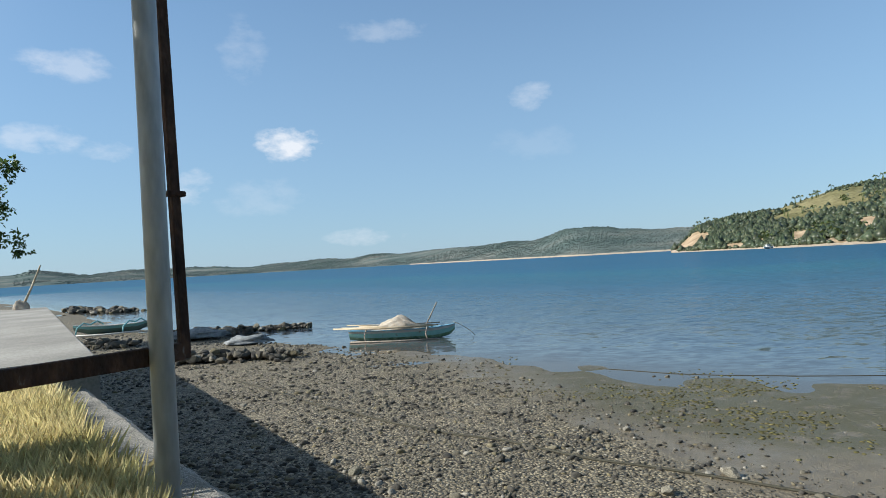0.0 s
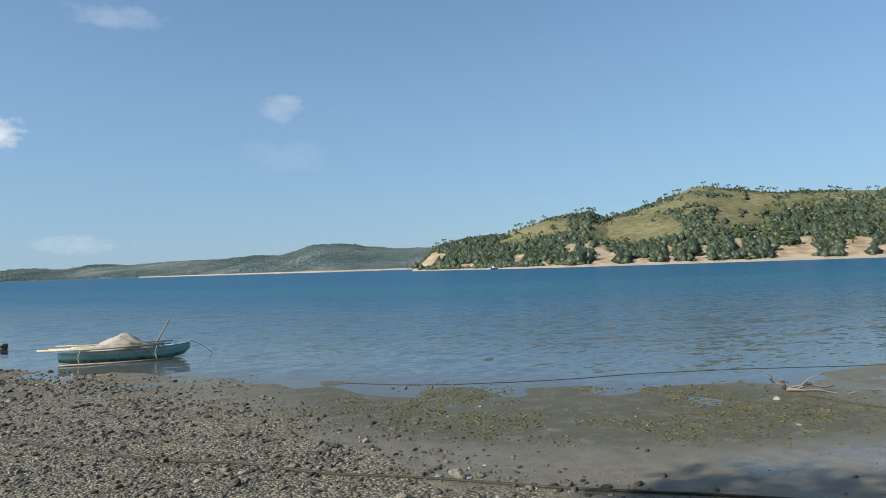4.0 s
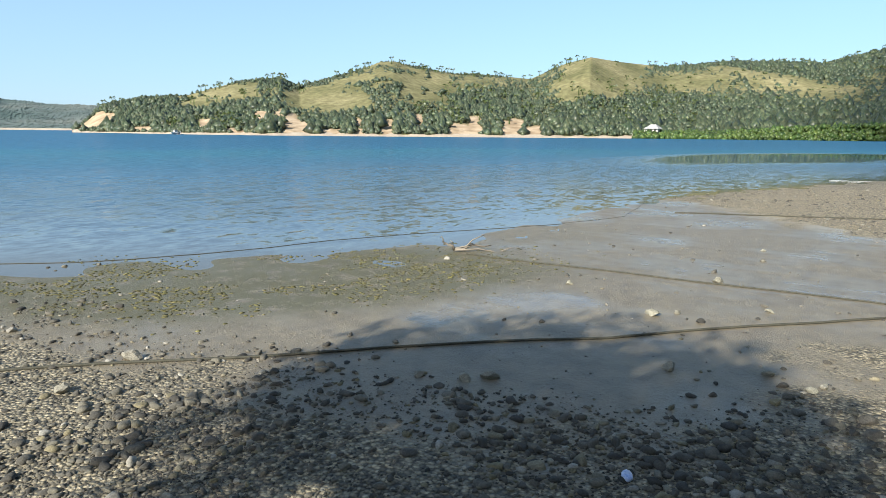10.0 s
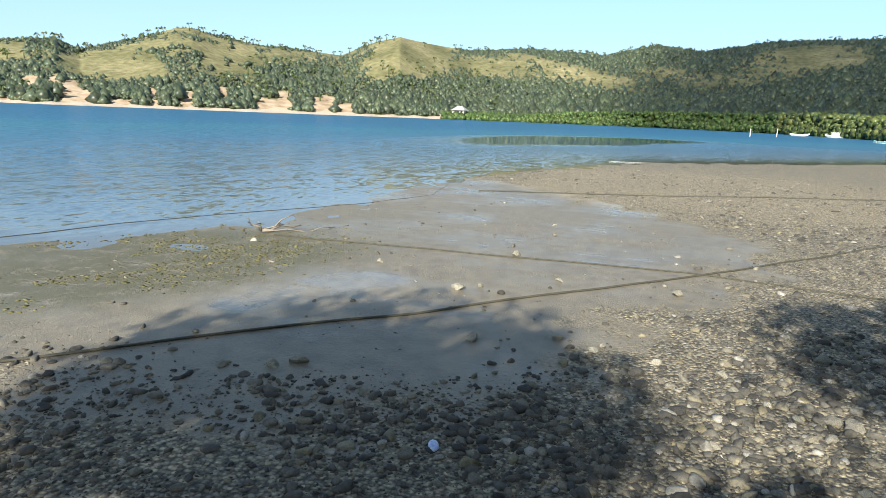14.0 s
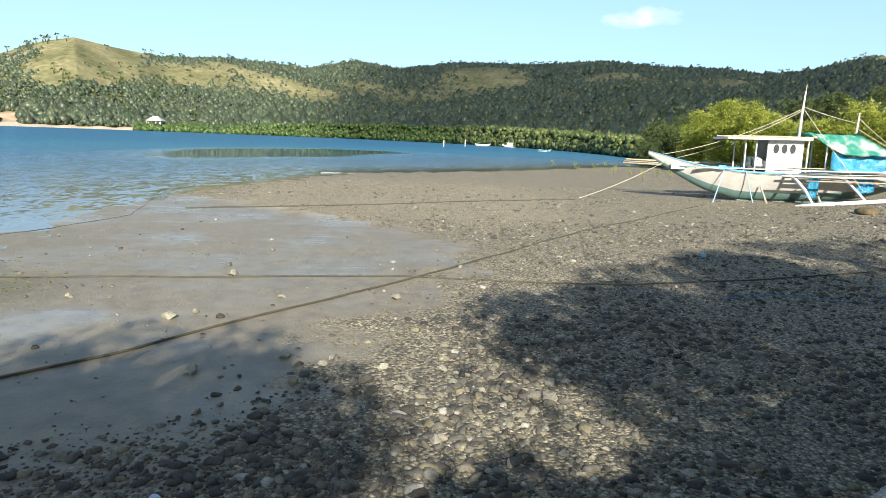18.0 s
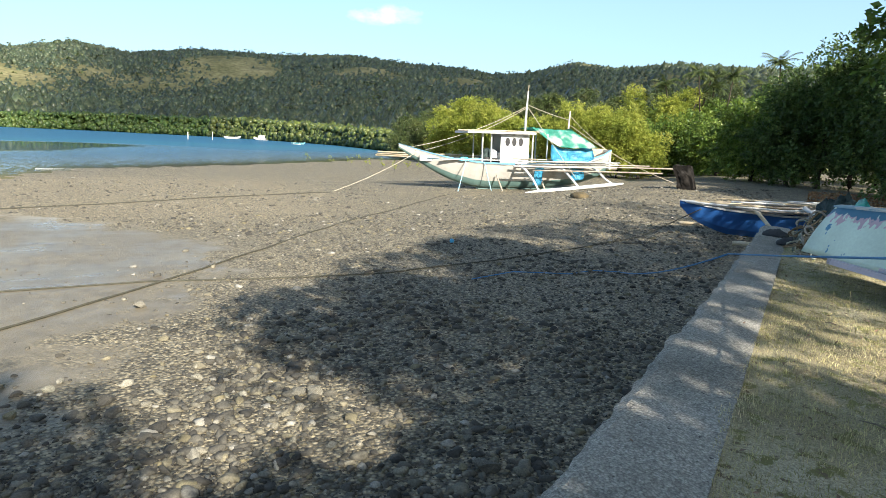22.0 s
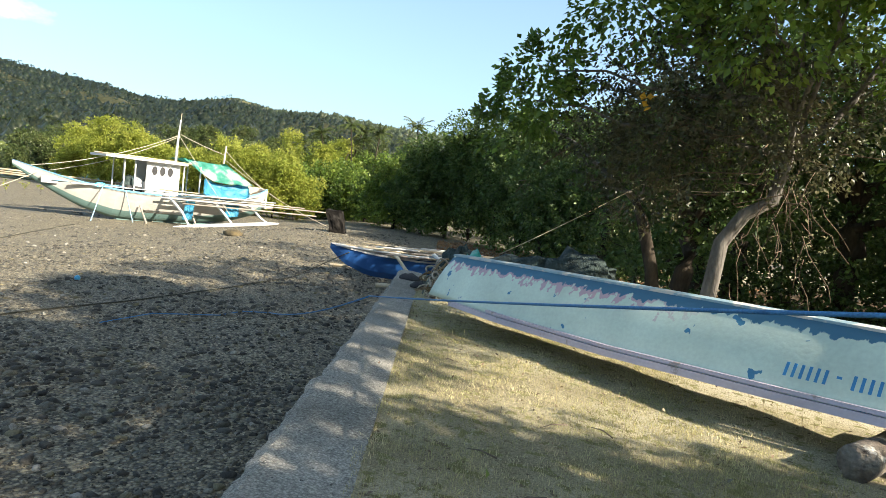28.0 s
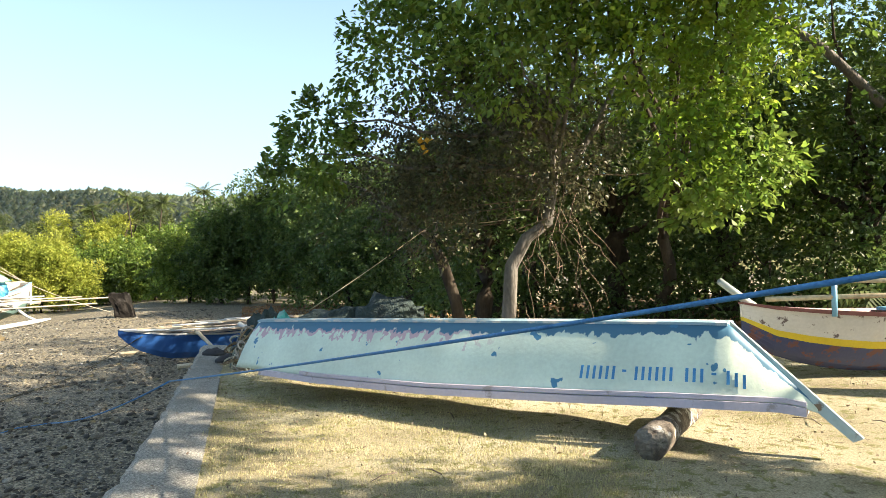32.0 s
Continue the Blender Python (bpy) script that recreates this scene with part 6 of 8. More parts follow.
    bmesh.ops.recalc_face_normals(bm, faces=bm.faces[:])
    part("stem", bm, paint("pale stem paint", (0.55, 0.66, 0.62), worn=(0.30, 0.20, 0.12), wear=0.56), t, "pale raked stem with rust stains")
    bm = bmesh.new()
    w, k, g = section(st, 0.0)
    q = [(-w, g), (w, g), (0.11, k - 0.01), (-0.11, k - 0.01)]
    for x in (0.0, 0.03):
        bm.faces.new([bm.verts.new(at(x + (-0.085 if z == g else 0.0), y, z)) for y, z in q])
    bm.verts.ensure_lookup_table()
    for j in range(4):
        bm.faces.new((bm.verts[j], bm.verts[(j + 1) % 4], bm.verts[4 + (j + 1) % 4], bm.verts[4 + j]))
    bmesh.ops.recalc_face_normals(bm, faces=bm.faces[:])
    part("transom", bm, mint, t)
    # lettering is left as bars of its size
    ink = paint("blue lettering", (0.04, 0.26, 0.52), wear=0.8)
    x = 5.12
    for word in (3, 0, 1, 0, 3, -1, 6, 0, 1, 0, 6):
        if word <= 0:
            x -= 0.034 if word == 0 else 0.056
            continue
        for k in range(word):
            ww, kk, gg = section(st, x)
            hh = 0.092 if word > 1 else 0.016
            wid = 0.019 if word > 1 else 0.03
            bm = bmesh.new()
            f0 = 0.24 if word > 1 else 0.34
            vs = []
            for dx in (0, wid):
                for f in (f0, f0 + hh / (kk - gg)):
                    bow = 0.028 * math.sin(math.pi * f)
                    for o in (0.003, -0.003):
                        w2 = section(st, x - dx)[0]
                        y = 0.10 + (w2 - 0.10) * (1 - f) + bow + o
                        vs.append(bm.verts.new(at(x - dx, y, gg + (kk - gg) * f)))
            for f in ((0, 2, 6, 4), (1, 5, 7, 3), (0, 4, 5, 1), (2, 3, 7, 6), (0, 1, 3, 2), (4, 6, 7, 5)):
                bm.faces.new([vs[j] for j in f])
            bmesh.ops.recalc_face_normals(bm, faces=bm.faces[:])
            part("lettering", bm, ink, t, "blue stencilled letter bar")
            x -= 0.0482
    return t


upturned_boat()


def log_support():
    g = np.random.default_rng(4)
    bm = bmesh.new()
    a, b = np.array((0.70, -4.36, 2.085)), np.array((0.44, -5.6, 2.10))
    rings = []
    for k in np.linspace(0, 1, 12):
        c = a + (b - a) * k
        d = (b - a) / np.linalg.norm(b - a)
        s = np.array((-d[1], d[0], 0))
        r = 0.106 * (1.04 if k < 0.05 else 1) * (1 + 0.06 * math.sin(k * 9))
        rings.append([bm.verts.new(c + (s * math.cos(q) + np.array((0, 0, 1)) * math.sin(q)) * r * (1 + 0.07 * math.sin(3 * q + k * 4) + g.normal(0, 0.025))) for q in np.linspace(0, 2 * math.pi, 14, endpoint=False)])
    for p, q in zip(rings[:-1], rings[1:]):
        for j in range(14):
            bm.faces.new((p[j], p[(j + 1) % 14], q[(j + 1) % 14], q[j]))
    bm.faces.new(rings[0][::-1])
    bm.faces.new(rings[-1])
    bmesh.ops.recalc_face_normals(bm, faces=bm.faces[:])
    ob = part("log", bm, material("pale sawn log", [(0.10, 0.075, 0.055), (0.19, 0.155, 0.12), (0.32, 0.28, 0.22)], scale=6, fine=34, grain=0.4, rough=0.95, bump=1.0, bump_distance=0.03, spots=[((0.60, 0.57, 0.50), 8, 0.58, 0.9), ((0.06, 0.045, 0.035), 14, 0.62, 0.95)]), smooth=True)
    tagged(ob, "thick weathered grey log propping the upturned boat", "log")


log_support()


def banca(name, label, L, beam, low, high, st, colours, group=""):
    """A small outrigger canoe: two painted bands a side, rails, thwarts."""
    t = empty(name, (0, 0, 0), label, "boat", group)
    for side in (-1, 1):
        for f0, f1, m in colours:
            part("side", strake(st, 0, L, f0, f1, side, 0.55, thick=0.025), m, t)
        part("rail", strake(st, 0, L, 0.93, 1.0, side, 0.55, out=0.03, thick=0.07), low, t)
    return t


def blue_boat():
    L = 5.6
    st = [(0, 0.12, 0.35, 0.85), (1.2, 0.40, 0.05, 0.72), (3.0, 0.46, 0.0, 0.70), (4.4, 0.33, 0.10, 0.78), (5.2, 0.13, 0.42, 0.88), (5.6, 0.02, 0.80, 0.95)]
    t = banca("blue_boat", "dark blue outrigger canoe with a heap of bamboo poles", L, 0.9, white_paint, None, st, ((0.0, 0.93, blue_paint),))
    for k in range(7):
        y = -0.5 + 0.16 * k
        tube("bamboo_pole", [(5.5 - 0.35 * (k % 3), y * 0.4, 0.92), (3.0, y, 0.82 + 0.03 * (k % 2)), (0.2 - 0.3 * (k % 2), y * 1.1, 0.98)], 0.032, bamboo if k % 3 else white_paint, t, seg=6)
    for x in (3.9, 1.6):
        for side in (-1, 1):
            tube("outrigger_arm", [(x, 0, 0.80), (x, side * 0.9, 0.78), (x, side * 1.7, 0.48), (x, side * 2.0, 0.16)], [0.05, 0.05, 0.045, 0.04], bamboo, t, seg=6)
    tube("float", [(4.9, 2.0, 0.12), (2.5, 2.0, 0.10), (0.3, 2.0, 0.12)], 0.055, bamboo, t, seg=6)
    tube("float", [(4.9, -2.0, 0.12), (2.5, -2.0, 0.10), (0.3, -2.0, 0.12)], 0.055, bamboo, t, seg=6)
    plank("oar", 2.4, 4.2, 0.55, 0.72, 0.80, 0.83, grey_wood, t)
    g = np.random.default_rng(6)
    for k in range(26):
        a, l, y = g.uniform(1.4, 4.2), g.uniform(1.2, 2.6), g.uniform(-0.42, 0.42)
        h = 0.80 + 0.20 * g.random()
        tube("loose_pole" if k % 2 else "batten", [(a - l / 2, y + g.normal(0, 0.16), h), (a, y, h + 0.03), (min(5.2, a + l / 2), y * 0.7 + g.normal(0, 0.12), h + g.normal(0, 0.04))], g.uniform(0.015, 0.03), (bamboo, grey_wood, white_paint)[k % 3], t, seg=5)
    for a, b, c in ((3.3, 0.5, -0.55), (2.6, 0.45, 0.25), (1.9, 0.55, -0.3)):
        plank("board", a - 0.9, a + 0.7, c, c + 0.18, 0.84 + b * 0.1, 0.865 + b * 0.1, white_paint if b > 0.5 else grey_wood, t)
    tube("prop_board", [(2.6, 0.55, 0.95), (1.75, 1.3, 0.15)], [0.06, 0.06], white_paint, t, seg=4)
    bow = away(-135.0, 22.0)
    stern = away(-148.0, 24.6)
    place(t, stern[:2], bow[:2], 0.62)
    t.matrix_world = t.matrix_world @ Matrix.Scale(1.18, 4)
    bow = tuple(t.matrix_world @ Vector((5.5, 0, 0)))
    for k, (s, dx) in enumerate(((1.5, 0), (4.0, 0))):
        p = t.matrix_world @ Vector((s, 0, 0))
        bm = bmesh.new()
        g0 = beach_z(p.x, p.y) - 0.06
        box_between(bm, (p.x - 0.35, p.y - 0.3), (p.x + 0.35, p.y + 0.3), 0.14, g0, max(0.66, g0 + 0.05))
        tagged(part("timber", bm, grey_wood), "grey timber under the canoe", "timber", "timbers under the canoe")


blue_boat()


def white_boat():
    L = 7.0
    st = [(0, 0.15, 0.4, 0.85), (1.5, 0.5, 0.05, 0.72), (4.0, 0.55, 0.0, 0.70), (5.8, 0.40, 0.06, 0.74), (6.6, 0.22, 0.22, 0.80), (7.0, 0.03, 0.52, 0.86)]
    t = banca("white_boat", "white canoe with yellow stripe and navy bottom on the grass", L, 1.1, maroon_paint, None, st, ((0.0, 0.40, navy_paint), (0.40, 0.52, yellow_paint), (0.52, 0.93, paint("worn white hull", (0.66, 0.63, 0.58), worn=(0.16, 0.12, 0.11), wear=0.60, scale=9))))
    tube("stem_post", [(6.7, 0, 0.70), (6.95, 0, 0.88), (7.25, 0, 1.10)], [0.05, 0.045, 0.04], paint("grey green post", (0.42, 0.47, 0.43)), t, seg=8)
    tube("peg", [(6.15, 0.35, 0.7), (6.15, 0.36, 1.1)], 0.03, sky_paint, t, seg=6)
    tube("bamboo_pole", [(6.9, 0.3, 0.90), (4.0, 0.45, 0.93), (0.5, 0.4, 0.95)], 0.03, bamboo, t, seg=6)
    tube("bamboo_pole", [(6.15, 0.36, 1.08), (3.5, 0.2, 1.05), (0.2, 0.1, 1.02)], 0.028, bamboo, t, seg=6)
    plank("thwart", 3.4, 5.0, -0.4, 0.4, 0.70, 0.74, sky_paint, t)
    place(t, (-6.4, -10.9), (-0.02, -7.62), 2.0)
    bm = bmesh.new()
    box_between(bm, (-2.2, -9.4), (-2.9, -8.4), 0.16, 1.95, 2.02)
    tagged(part("timber", bm, grey_wood), "grey timber under the white canoe", "timber")


white_boat()


def net_boat():
    L = 4.75
    st = [(0, 0.22, 0.02, 0.42), (0.9, 0.34, -0.08, 0.42), (2.4, 0.38, -0.1, 0.42), (3.9, 0.30, -0.06, 0.46), (4.5, 0.14, 0.06, 0.52), (4.75, 0.02, 0.30, 0.56)]
    t = banca("net_boat", "aqua and blue canoe afloat with a heap of pale net", L, 0.7, sky_paint, None, st, ((0.0, 0.32, material("weedy green bottom", [(0.12, 0.24, 0.12), (0.24, 0.40, 0.24), (0.42, 0.58, 0.42)], scale=4, fine=20, rough=0.6)), (0.32, 0.72, paint("pale turquoise paint", (0.34, 0.68, 0.66), wear=0.62)), (0.72, 0.93, white_paint)))
    net = heap("fishing_net", (2.2, 0, 0.45), (1.1, 0.36, 0.30), pale_net, "", "", 8, 0.25, parent=t)
    for v in net.data.vertices:
        v.co.z += 0.27 * max(0.0, 1 - abs(v.co.x - 0.1) / 0.7) * max(0.0, v.co.z / 0.3)
    for y, x0, x1 in ((-0.75, -0.5, 3.9), (-0.5, -0.2, 4.1), (0.6, -0.3, 4.0), (-0.95, -0.45, 3.2), (-0.2, 0.5, 3.8)):
        tube("bamboo_pole", [(x0, y, 0.60), ((x0 + x1) / 2, y - 0.03, 0.55), (x1, y + 0.05, 0.57)], 0.028, bamboo, t, seg=6)
    for x in (0.9, 3.6):
        for side in (-1, 1):
            tube("outrigger_arm", [(x, 0, 0.5), (x, side * 0.5, 0.48), (x, side * 0.85, 0.25), (x + 0.1, side * 1.0, 0.02)], [0.03, 0.03, 0.03, 0.025], grey_wood, t, seg=6)
    for side in (-1, 1):
        tube("float", [(0.3, side * 1.0, 0.02), (2.2, side * 1.0, 0.0), (4.2, side * 1.0, 0.03)], 0.04, grey_wood, t, seg=6)
    tube("pole", [(3.4, 0.05, 0.4), (4.0, 0.05, 1.5)], [0.035, 0.03], grey_wood, t, seg=6)
    tube("bow_line", sagging((4.7, 0, 0.62), (5.6, 0.2, 0.0), -0.08), 0.014, rope_pale, t, seg=5)
    place(t, (-4.35, 28.6), (0.4, 27.9), 0.02)


net_boat()


def green_boat():
    st = [(0, 0.10, 0.25, 0.62), (0.9, 0.34, 0.0, 0.52), (2.4, 0.38, 0.0, 0.5), (3.9, 0.30, 0.04, 0.55), (4.9, 0.02, 0.5, 0.72)]
    t = banca("green_boat", "aqua green canoe drawn up beside the stones", 4.9, 0.7, white_paint, None, st, ((0.0, 0.6, teal_paint), (0.6, 0.93, aqua_paint)))
    for x in (1.0, 3.7):
        for side in (-1, 1):
            tube("outrigger_arm", [(x, 0, 0.6), (x, side * 0.9, 0.75), (x, side * 1.7, 0.5), (x, side * 1.9, 0.12)], 0.045, aqua_paint, t, seg=6)
    for side in (-1, 1):
        tube("float", [(-0.2, side * 1.9, 0.1), (2.4, side * 1.9, 0.06), (4.8, side * 1.9, 0.16)], 0.06, white_paint, t, seg=6)
    a, b = away(30.8, 46), away(25.0, 44)
    place(t, a[:2], b[:2], max(beach_z(*a[:2]), beach_z(*b[:2])) + 0.02)


green_boat()


# ---- ropes ----
def beach_rope(name, line, radius, mat, label, first=None, last=None, step=0.35):
    """A rope laid over the beach through places (x, y)."""
    pts = []
    for (x0, y0), (x1, y1) in zip(line[:-1], line[1:]):
        k = max(2, int(math.hypot(x1 - x0, y1 - y0) / step))
        for j in range(k):
            pts.append((x0 + (x1 - x0) * j / k, y0 + (y1 - y0) * j / k))
    pts.append(line[-1])
    p = np.array(pts)
    p = p + 0.05 * np.column_stack([wave(p, 51, 0.5), wave(p, 52, 0.5)])
    z = np.maximum(beach_height(p), 0.0) + radius * 0.8
    path = [(*q, h) for q, h in zip(p, z)]
    path = ([first] if first else []) + path + ([last] if last else [])
    return tagged(tube(name, path, radius, mat, seg=5), label, "rope")


beach_rope("rope", [(33.5, -14.0), (22.2, -5.0), (17.6, -1.9), (14.1, 0.76), (11.2, 3.0), (9.1, 4.45), (8.28, 5.22), (6.4, 6.75), (5.06, 7.83), (3.6, 9.05), (2.2, 10.06), (0.9, 11.4), (-0.04, 12.03), (-2.83, 14.86), (-6.5, 19.5)], 0.021, rope_dark, "long dark wet rope lying across the mud")
beach_rope("rope", [(16.3, -13.3), (15.3, -10.2), (14.5, -7.0), (14.0, -4.2), (14.5, 0.8), (13.96, 5.36), (13.25, 10.6)], 0.017, rope_dark, "dark rope from the blue canoe out over the mud", first=(15.85, -15.2, 1.5))
beach_rope("rope", [(35.4, -7.9), (30, 2.0), (26.1, 9.9)], 0.025, rope_dark, "thin dark rope across the gravel spit")
beach_rope("rope", [(29.0, 12.4), (23.6, 10.93), (19.98, 11.7), (17.45, 12.77), (15.0, 13.9), (12.3, 14.86), (10.29, 15.14), (8.53, 15.66), (7.05, 16.25), (5.88, 16.87), (4.2, 18.2)], 0.0075, rope_dark, "dark rope in the shallow water")
A, B = np.array((-7.55, 3.69, 4.89)), np.array((6.13, -5.9, 2.035))
tagged(tube("blue_rope", [tuple(A + (B - A) * k + np.array((0, 0, -0.09 * 4 * k * (1 - k)))) for k in np.linspace(0, 1, 60)], 0.0092, rope_blue, seg=6), "taut blue rope from a tree to the sea wall", "rope")
tagged(tube("blue_rope", sagging((6.13, -5.9, 2.03), (12.4, -9.4, beach_z(12.4, -9.4) + 0.02), 0.12) + [(12.75, -8.9, beach_z(12.75, -8.9) + 0.02), (12.6, -8.2, beach_z(12.6, -8.2) + 0.02), (13.2, -7.0, beach_z(13.2, -7.0) + 0.02), (12.9, -5.8, beach_z(12.9, -5.8) + 0.02)], 0.012, rope_blue, seg=5), "blue rope trailing from the wall onto gravel", "rope")
tagged(tube("line", sagging((6.9, -10.2, 2.6), (4.9, -11.6, 4.25), 0.03), 0.008, bamboo, seg=5), "pale line tied to a dead branch", "rope")
tagged(tube("line", sagging((4.9, -11.6, 4.25), (2.9, -10.3, 4.15), 0.06), 0.008, bamboo, seg=5), "pale line tied between two trees", "rope")


def dead_tree():
    b = (4.55, -12.3, 1.9)
    t = empty("dead_tree", b, "leaning dead grey tree with bare branches", "tree")
    tube("trunk", [(0, 0, -0.1), (0.15, 0.1, 0.8), (0.35, 0.3, 1.6), (0.55, 0.45, 2.1)], [0.15, 0.13, 0.12, 0.06], dark_bark, t, seg=8)
    for e in ((0.1, 0.6, 2.5), (1.6, 1.0, 2.9), (2.6, 1.4, 3.6)):
        tube("branch", bend((0.5, 0.4, 2.0), e, 0.1, 6), [0.05, 0.04, 0.035, 0.03, 0.02, 0.01], bark, t, seg=5)


dead_tree()


# ---- nets, timber and clutter by the boats ----
heap("fishing_net", (6.95, -10.9, 1.7), (1.0, 0.7, 0.93), dark_net, "heap of dark green fishing net", "fishing net", 2, 0.42)
heap("fishing_net", (5.75, -11.2, 1.7), (1.05, 0.75, 0.97), dark_net, "heap of dark green fishing net", "fishing net", 4, 0.42)
heap("green_sheet", (7.45, -10.15, 1.7), (0.4, 0.32, 0.86), green_net, "crumpled bright green plastic sheet", "sheet", 17, 0.3)
heap("rolled_net", (8.1, -10.5, 1.7), (0.5, 0.3, 0.85), dark_net, "dark roll of cloth and net", "net", 9, 0.5)
heap("fishing_net", (-13.0, 33.0, 0.2), (1.6, 0.8, 0.38), grey_net, "pale heap of nylon net on the shore", "net", 11)
heap("fishing_net", (-9.2, 29.5, 0.12), (1.1, 0.6, 0.28), grey_net, "pale heap of nylon net on the shore", "net", 12)


def rope_heap():
    t = empty("rope_heap", (6.05, -7.3, 1.98), "tangled heap of pale and brown rope on the wall", "rope")
    g = np.random.default_rng(12)
    kinds = (rope_pale, grey_wood, material("brown old rope", [(0.20, 0.14, 0.08), (0.36, 0.27, 0.16)], scale=8, fine=50, rough=0.95, bump=1.0), material("grey green rope", [(0.20, 0.24, 0.20), (0.36, 0.40, 0.34)], scale=8, fine=60, rough=0.9, bump=0.8))
    for k in range(70):
        q = unit_rows(g.normal(0, 1, (1, 3)))[0] * g.random() ** 0.4
        c = np.array((q[0] * 0.30, q[1] * 0.34, abs(q[2]) * 0.46 + 0.03))
        r = g.uniform(0.05, 0.16)
        ax = unit_rows(g.normal(0, 1, (2, 3)))
        a0 = g.random() * 6
        pts = [tuple(np.maximum(c + r * (ax[0] * math.cos(a0 + a) + ax[1] * math.sin(a0 + a * 1.07)) * np.array((1, 1, 0.8)), (-9, -9, 0.015))) for a in np.linspace(0, g.uniform(4, 9), 20)]
        tube("coil", pts, g.uniform(0.008, 0.014), kinds[k % 4], t, seg=5)


rope_heap()


def sandals():
    rubber = material("dark rubber", [(0.03, 0.03, 0.035), (0.06, 0.06, 0.06)], rough=0.8)
    for k, (x, y, a) in enumerate(((7.5, -8.35, 20), (6.75, -7.75, 60))):
        bm = bmesh.new()
        bmesh.ops.create_icosphere(bm, subdivisions=3, radius=1)
        for v in bm.verts:
            v.co = Vector((v.co.x * 0.2, v.co.y * 0.11, max(-0.2, v.co.z) * 0.09 * (1 + 0.4 * noise.noise(v.co * 2.2))))
        ob = part("dark_stone" if k == 0 else "dark_bag", bm, rubber, smooth=True)
        ob.matrix_world = pose(x, y, 2.02, 0, 0, a)
        tagged(ob, "flat dark grey stone on the wall" if k == 0 else "small black plastic bag on the wall", "stone" if k == 0 else "bag")


sandals()


def driftwood():
    t = empty("driftwood", (13.25, 11.0, 0.02), "bleached forked driftwood branch in the shallows", "driftwood")
    pale = material("bleached wood", [(0.18, 0.15, 0.11), (0.32, 0.28, 0.22)], scale=5, fine=30, rough=0.9, bump=0.5)
    for e, r in (((1.0, -0.5, 0.12), 0.05), ((-0.35, 0.15, 0.45), 0.04), ((0.75, -0.45, 0.42), 0.03), ((0.2, 0.3, 0.25), 0.03), ((1.6, -1.2, 0.05), 0.03)):
        tube("branch", bend((0, 0, 0.06), e, 0.06, 6), list(np.linspace(r, r * 0.3, 6)), pale, t, seg=6)


driftwood()


def litter():
    bm = bmesh.new()
    bmesh.ops.create_icosphere(bm, subdivisions=2, radius=1)
    for v in bm.verts:
        v.co = Vector((v.co.x * 0.10, v.co.y * 0.055, max(-0.3, v.co.z) * 0.035 * (1 + 0.5 * noise.noise(v.co * 4))))
    ob = part("plastic_wrapper", bm, material("white blue plastic", [(0.25, 0.38, 0.75), (0.75, 0.78, 0.85)], scale=14, rough=0.3, bump=0.2), smooth=True)
    ob.matrix_world = pose(5.45, 2.5, beach_z(5.45, 2.5) + 0.02, 0, 0, 30)
    tagged(ob, "crumpled white and blue plastic wrapper on gravel", "litter")
    for x, y in ((17.2, -7.2),):
        bm = bmesh.new()
        bmesh.ops.create_icosphere(bm, subdivisions=2, radius=0.07)
        ob = part("blue_float", bm, blue_tarp, smooth=True)
        ob.location = (x, y, beach_z(x, y) + 0.06)
        tagged(ob, "small blue plastic float on the gravel", "float")


litter()


# ---- concrete slab, pole and rusty frame ----
def slab():
    bm = bmesh.new()
    outer = [(-4.4, 8.07), (-16.6, 26.67), (-24.5, 23.0), (-12.6, 1.9)]
    top = [bm.verts.new((*p, 2.35)) for p in outer]
    bot = [bm.verts.new((*p, 0.3)) for p in outer]
    bm.faces.new(top)
    for k in range(4):
        bm.faces.new((top[k], bot[k], bot[(k + 1) % 4], top[(k + 1) % 4]))
    bm.faces.new(bot[::-1])
    bmesh.ops.recalc_face_normals(bm, faces=bm.faces[:])
    bmesh.ops.bevel(bm, geom=bm.edges[:], offset=0.04, segments=2, affect="EDGES")
    pale = material("pale worn concrete", [(0.25, 0.24, 0.21), (0.35, 0.335, 0.295), (0.45, 0.43, 0.385)], scale=0.5, fine=30, rough=0.9, bump=0.5, bump_distance=0.01, spots=[((0.34, 0.32, 0.28), 1.2, 0.58, 0.92)])
    tagged(part("concrete_slab", bm, pale), "broad grey concrete slab beside the sea wall", "slab", kind="structure")


slab()
steel_white = material("white painted pipe", [(0.50, 0.52, 0.52), (0.58, 0.60, 0.59), (0.63, 0.64, 0.62)], scale=1.5, fine=20, stretch=(1, 1, 0.25), rough=0.45, bump=0.15, spots=[((0.05, 0.08, 0.17), 7.0, 0.645, 0.6)])
rust = material("rusty steel", [(0.035, 0.022, 0.016), (0.085, 0.045, 0.028), (0.19, 0.10, 0.06)], scale=6, fine=40, stretch=(1, 1, 0.5), rough=0.9, bump=0.9, metal=0.2, spots=[((0.36, 0.33, 0.29), 5.0, 0.62, 0.8)])


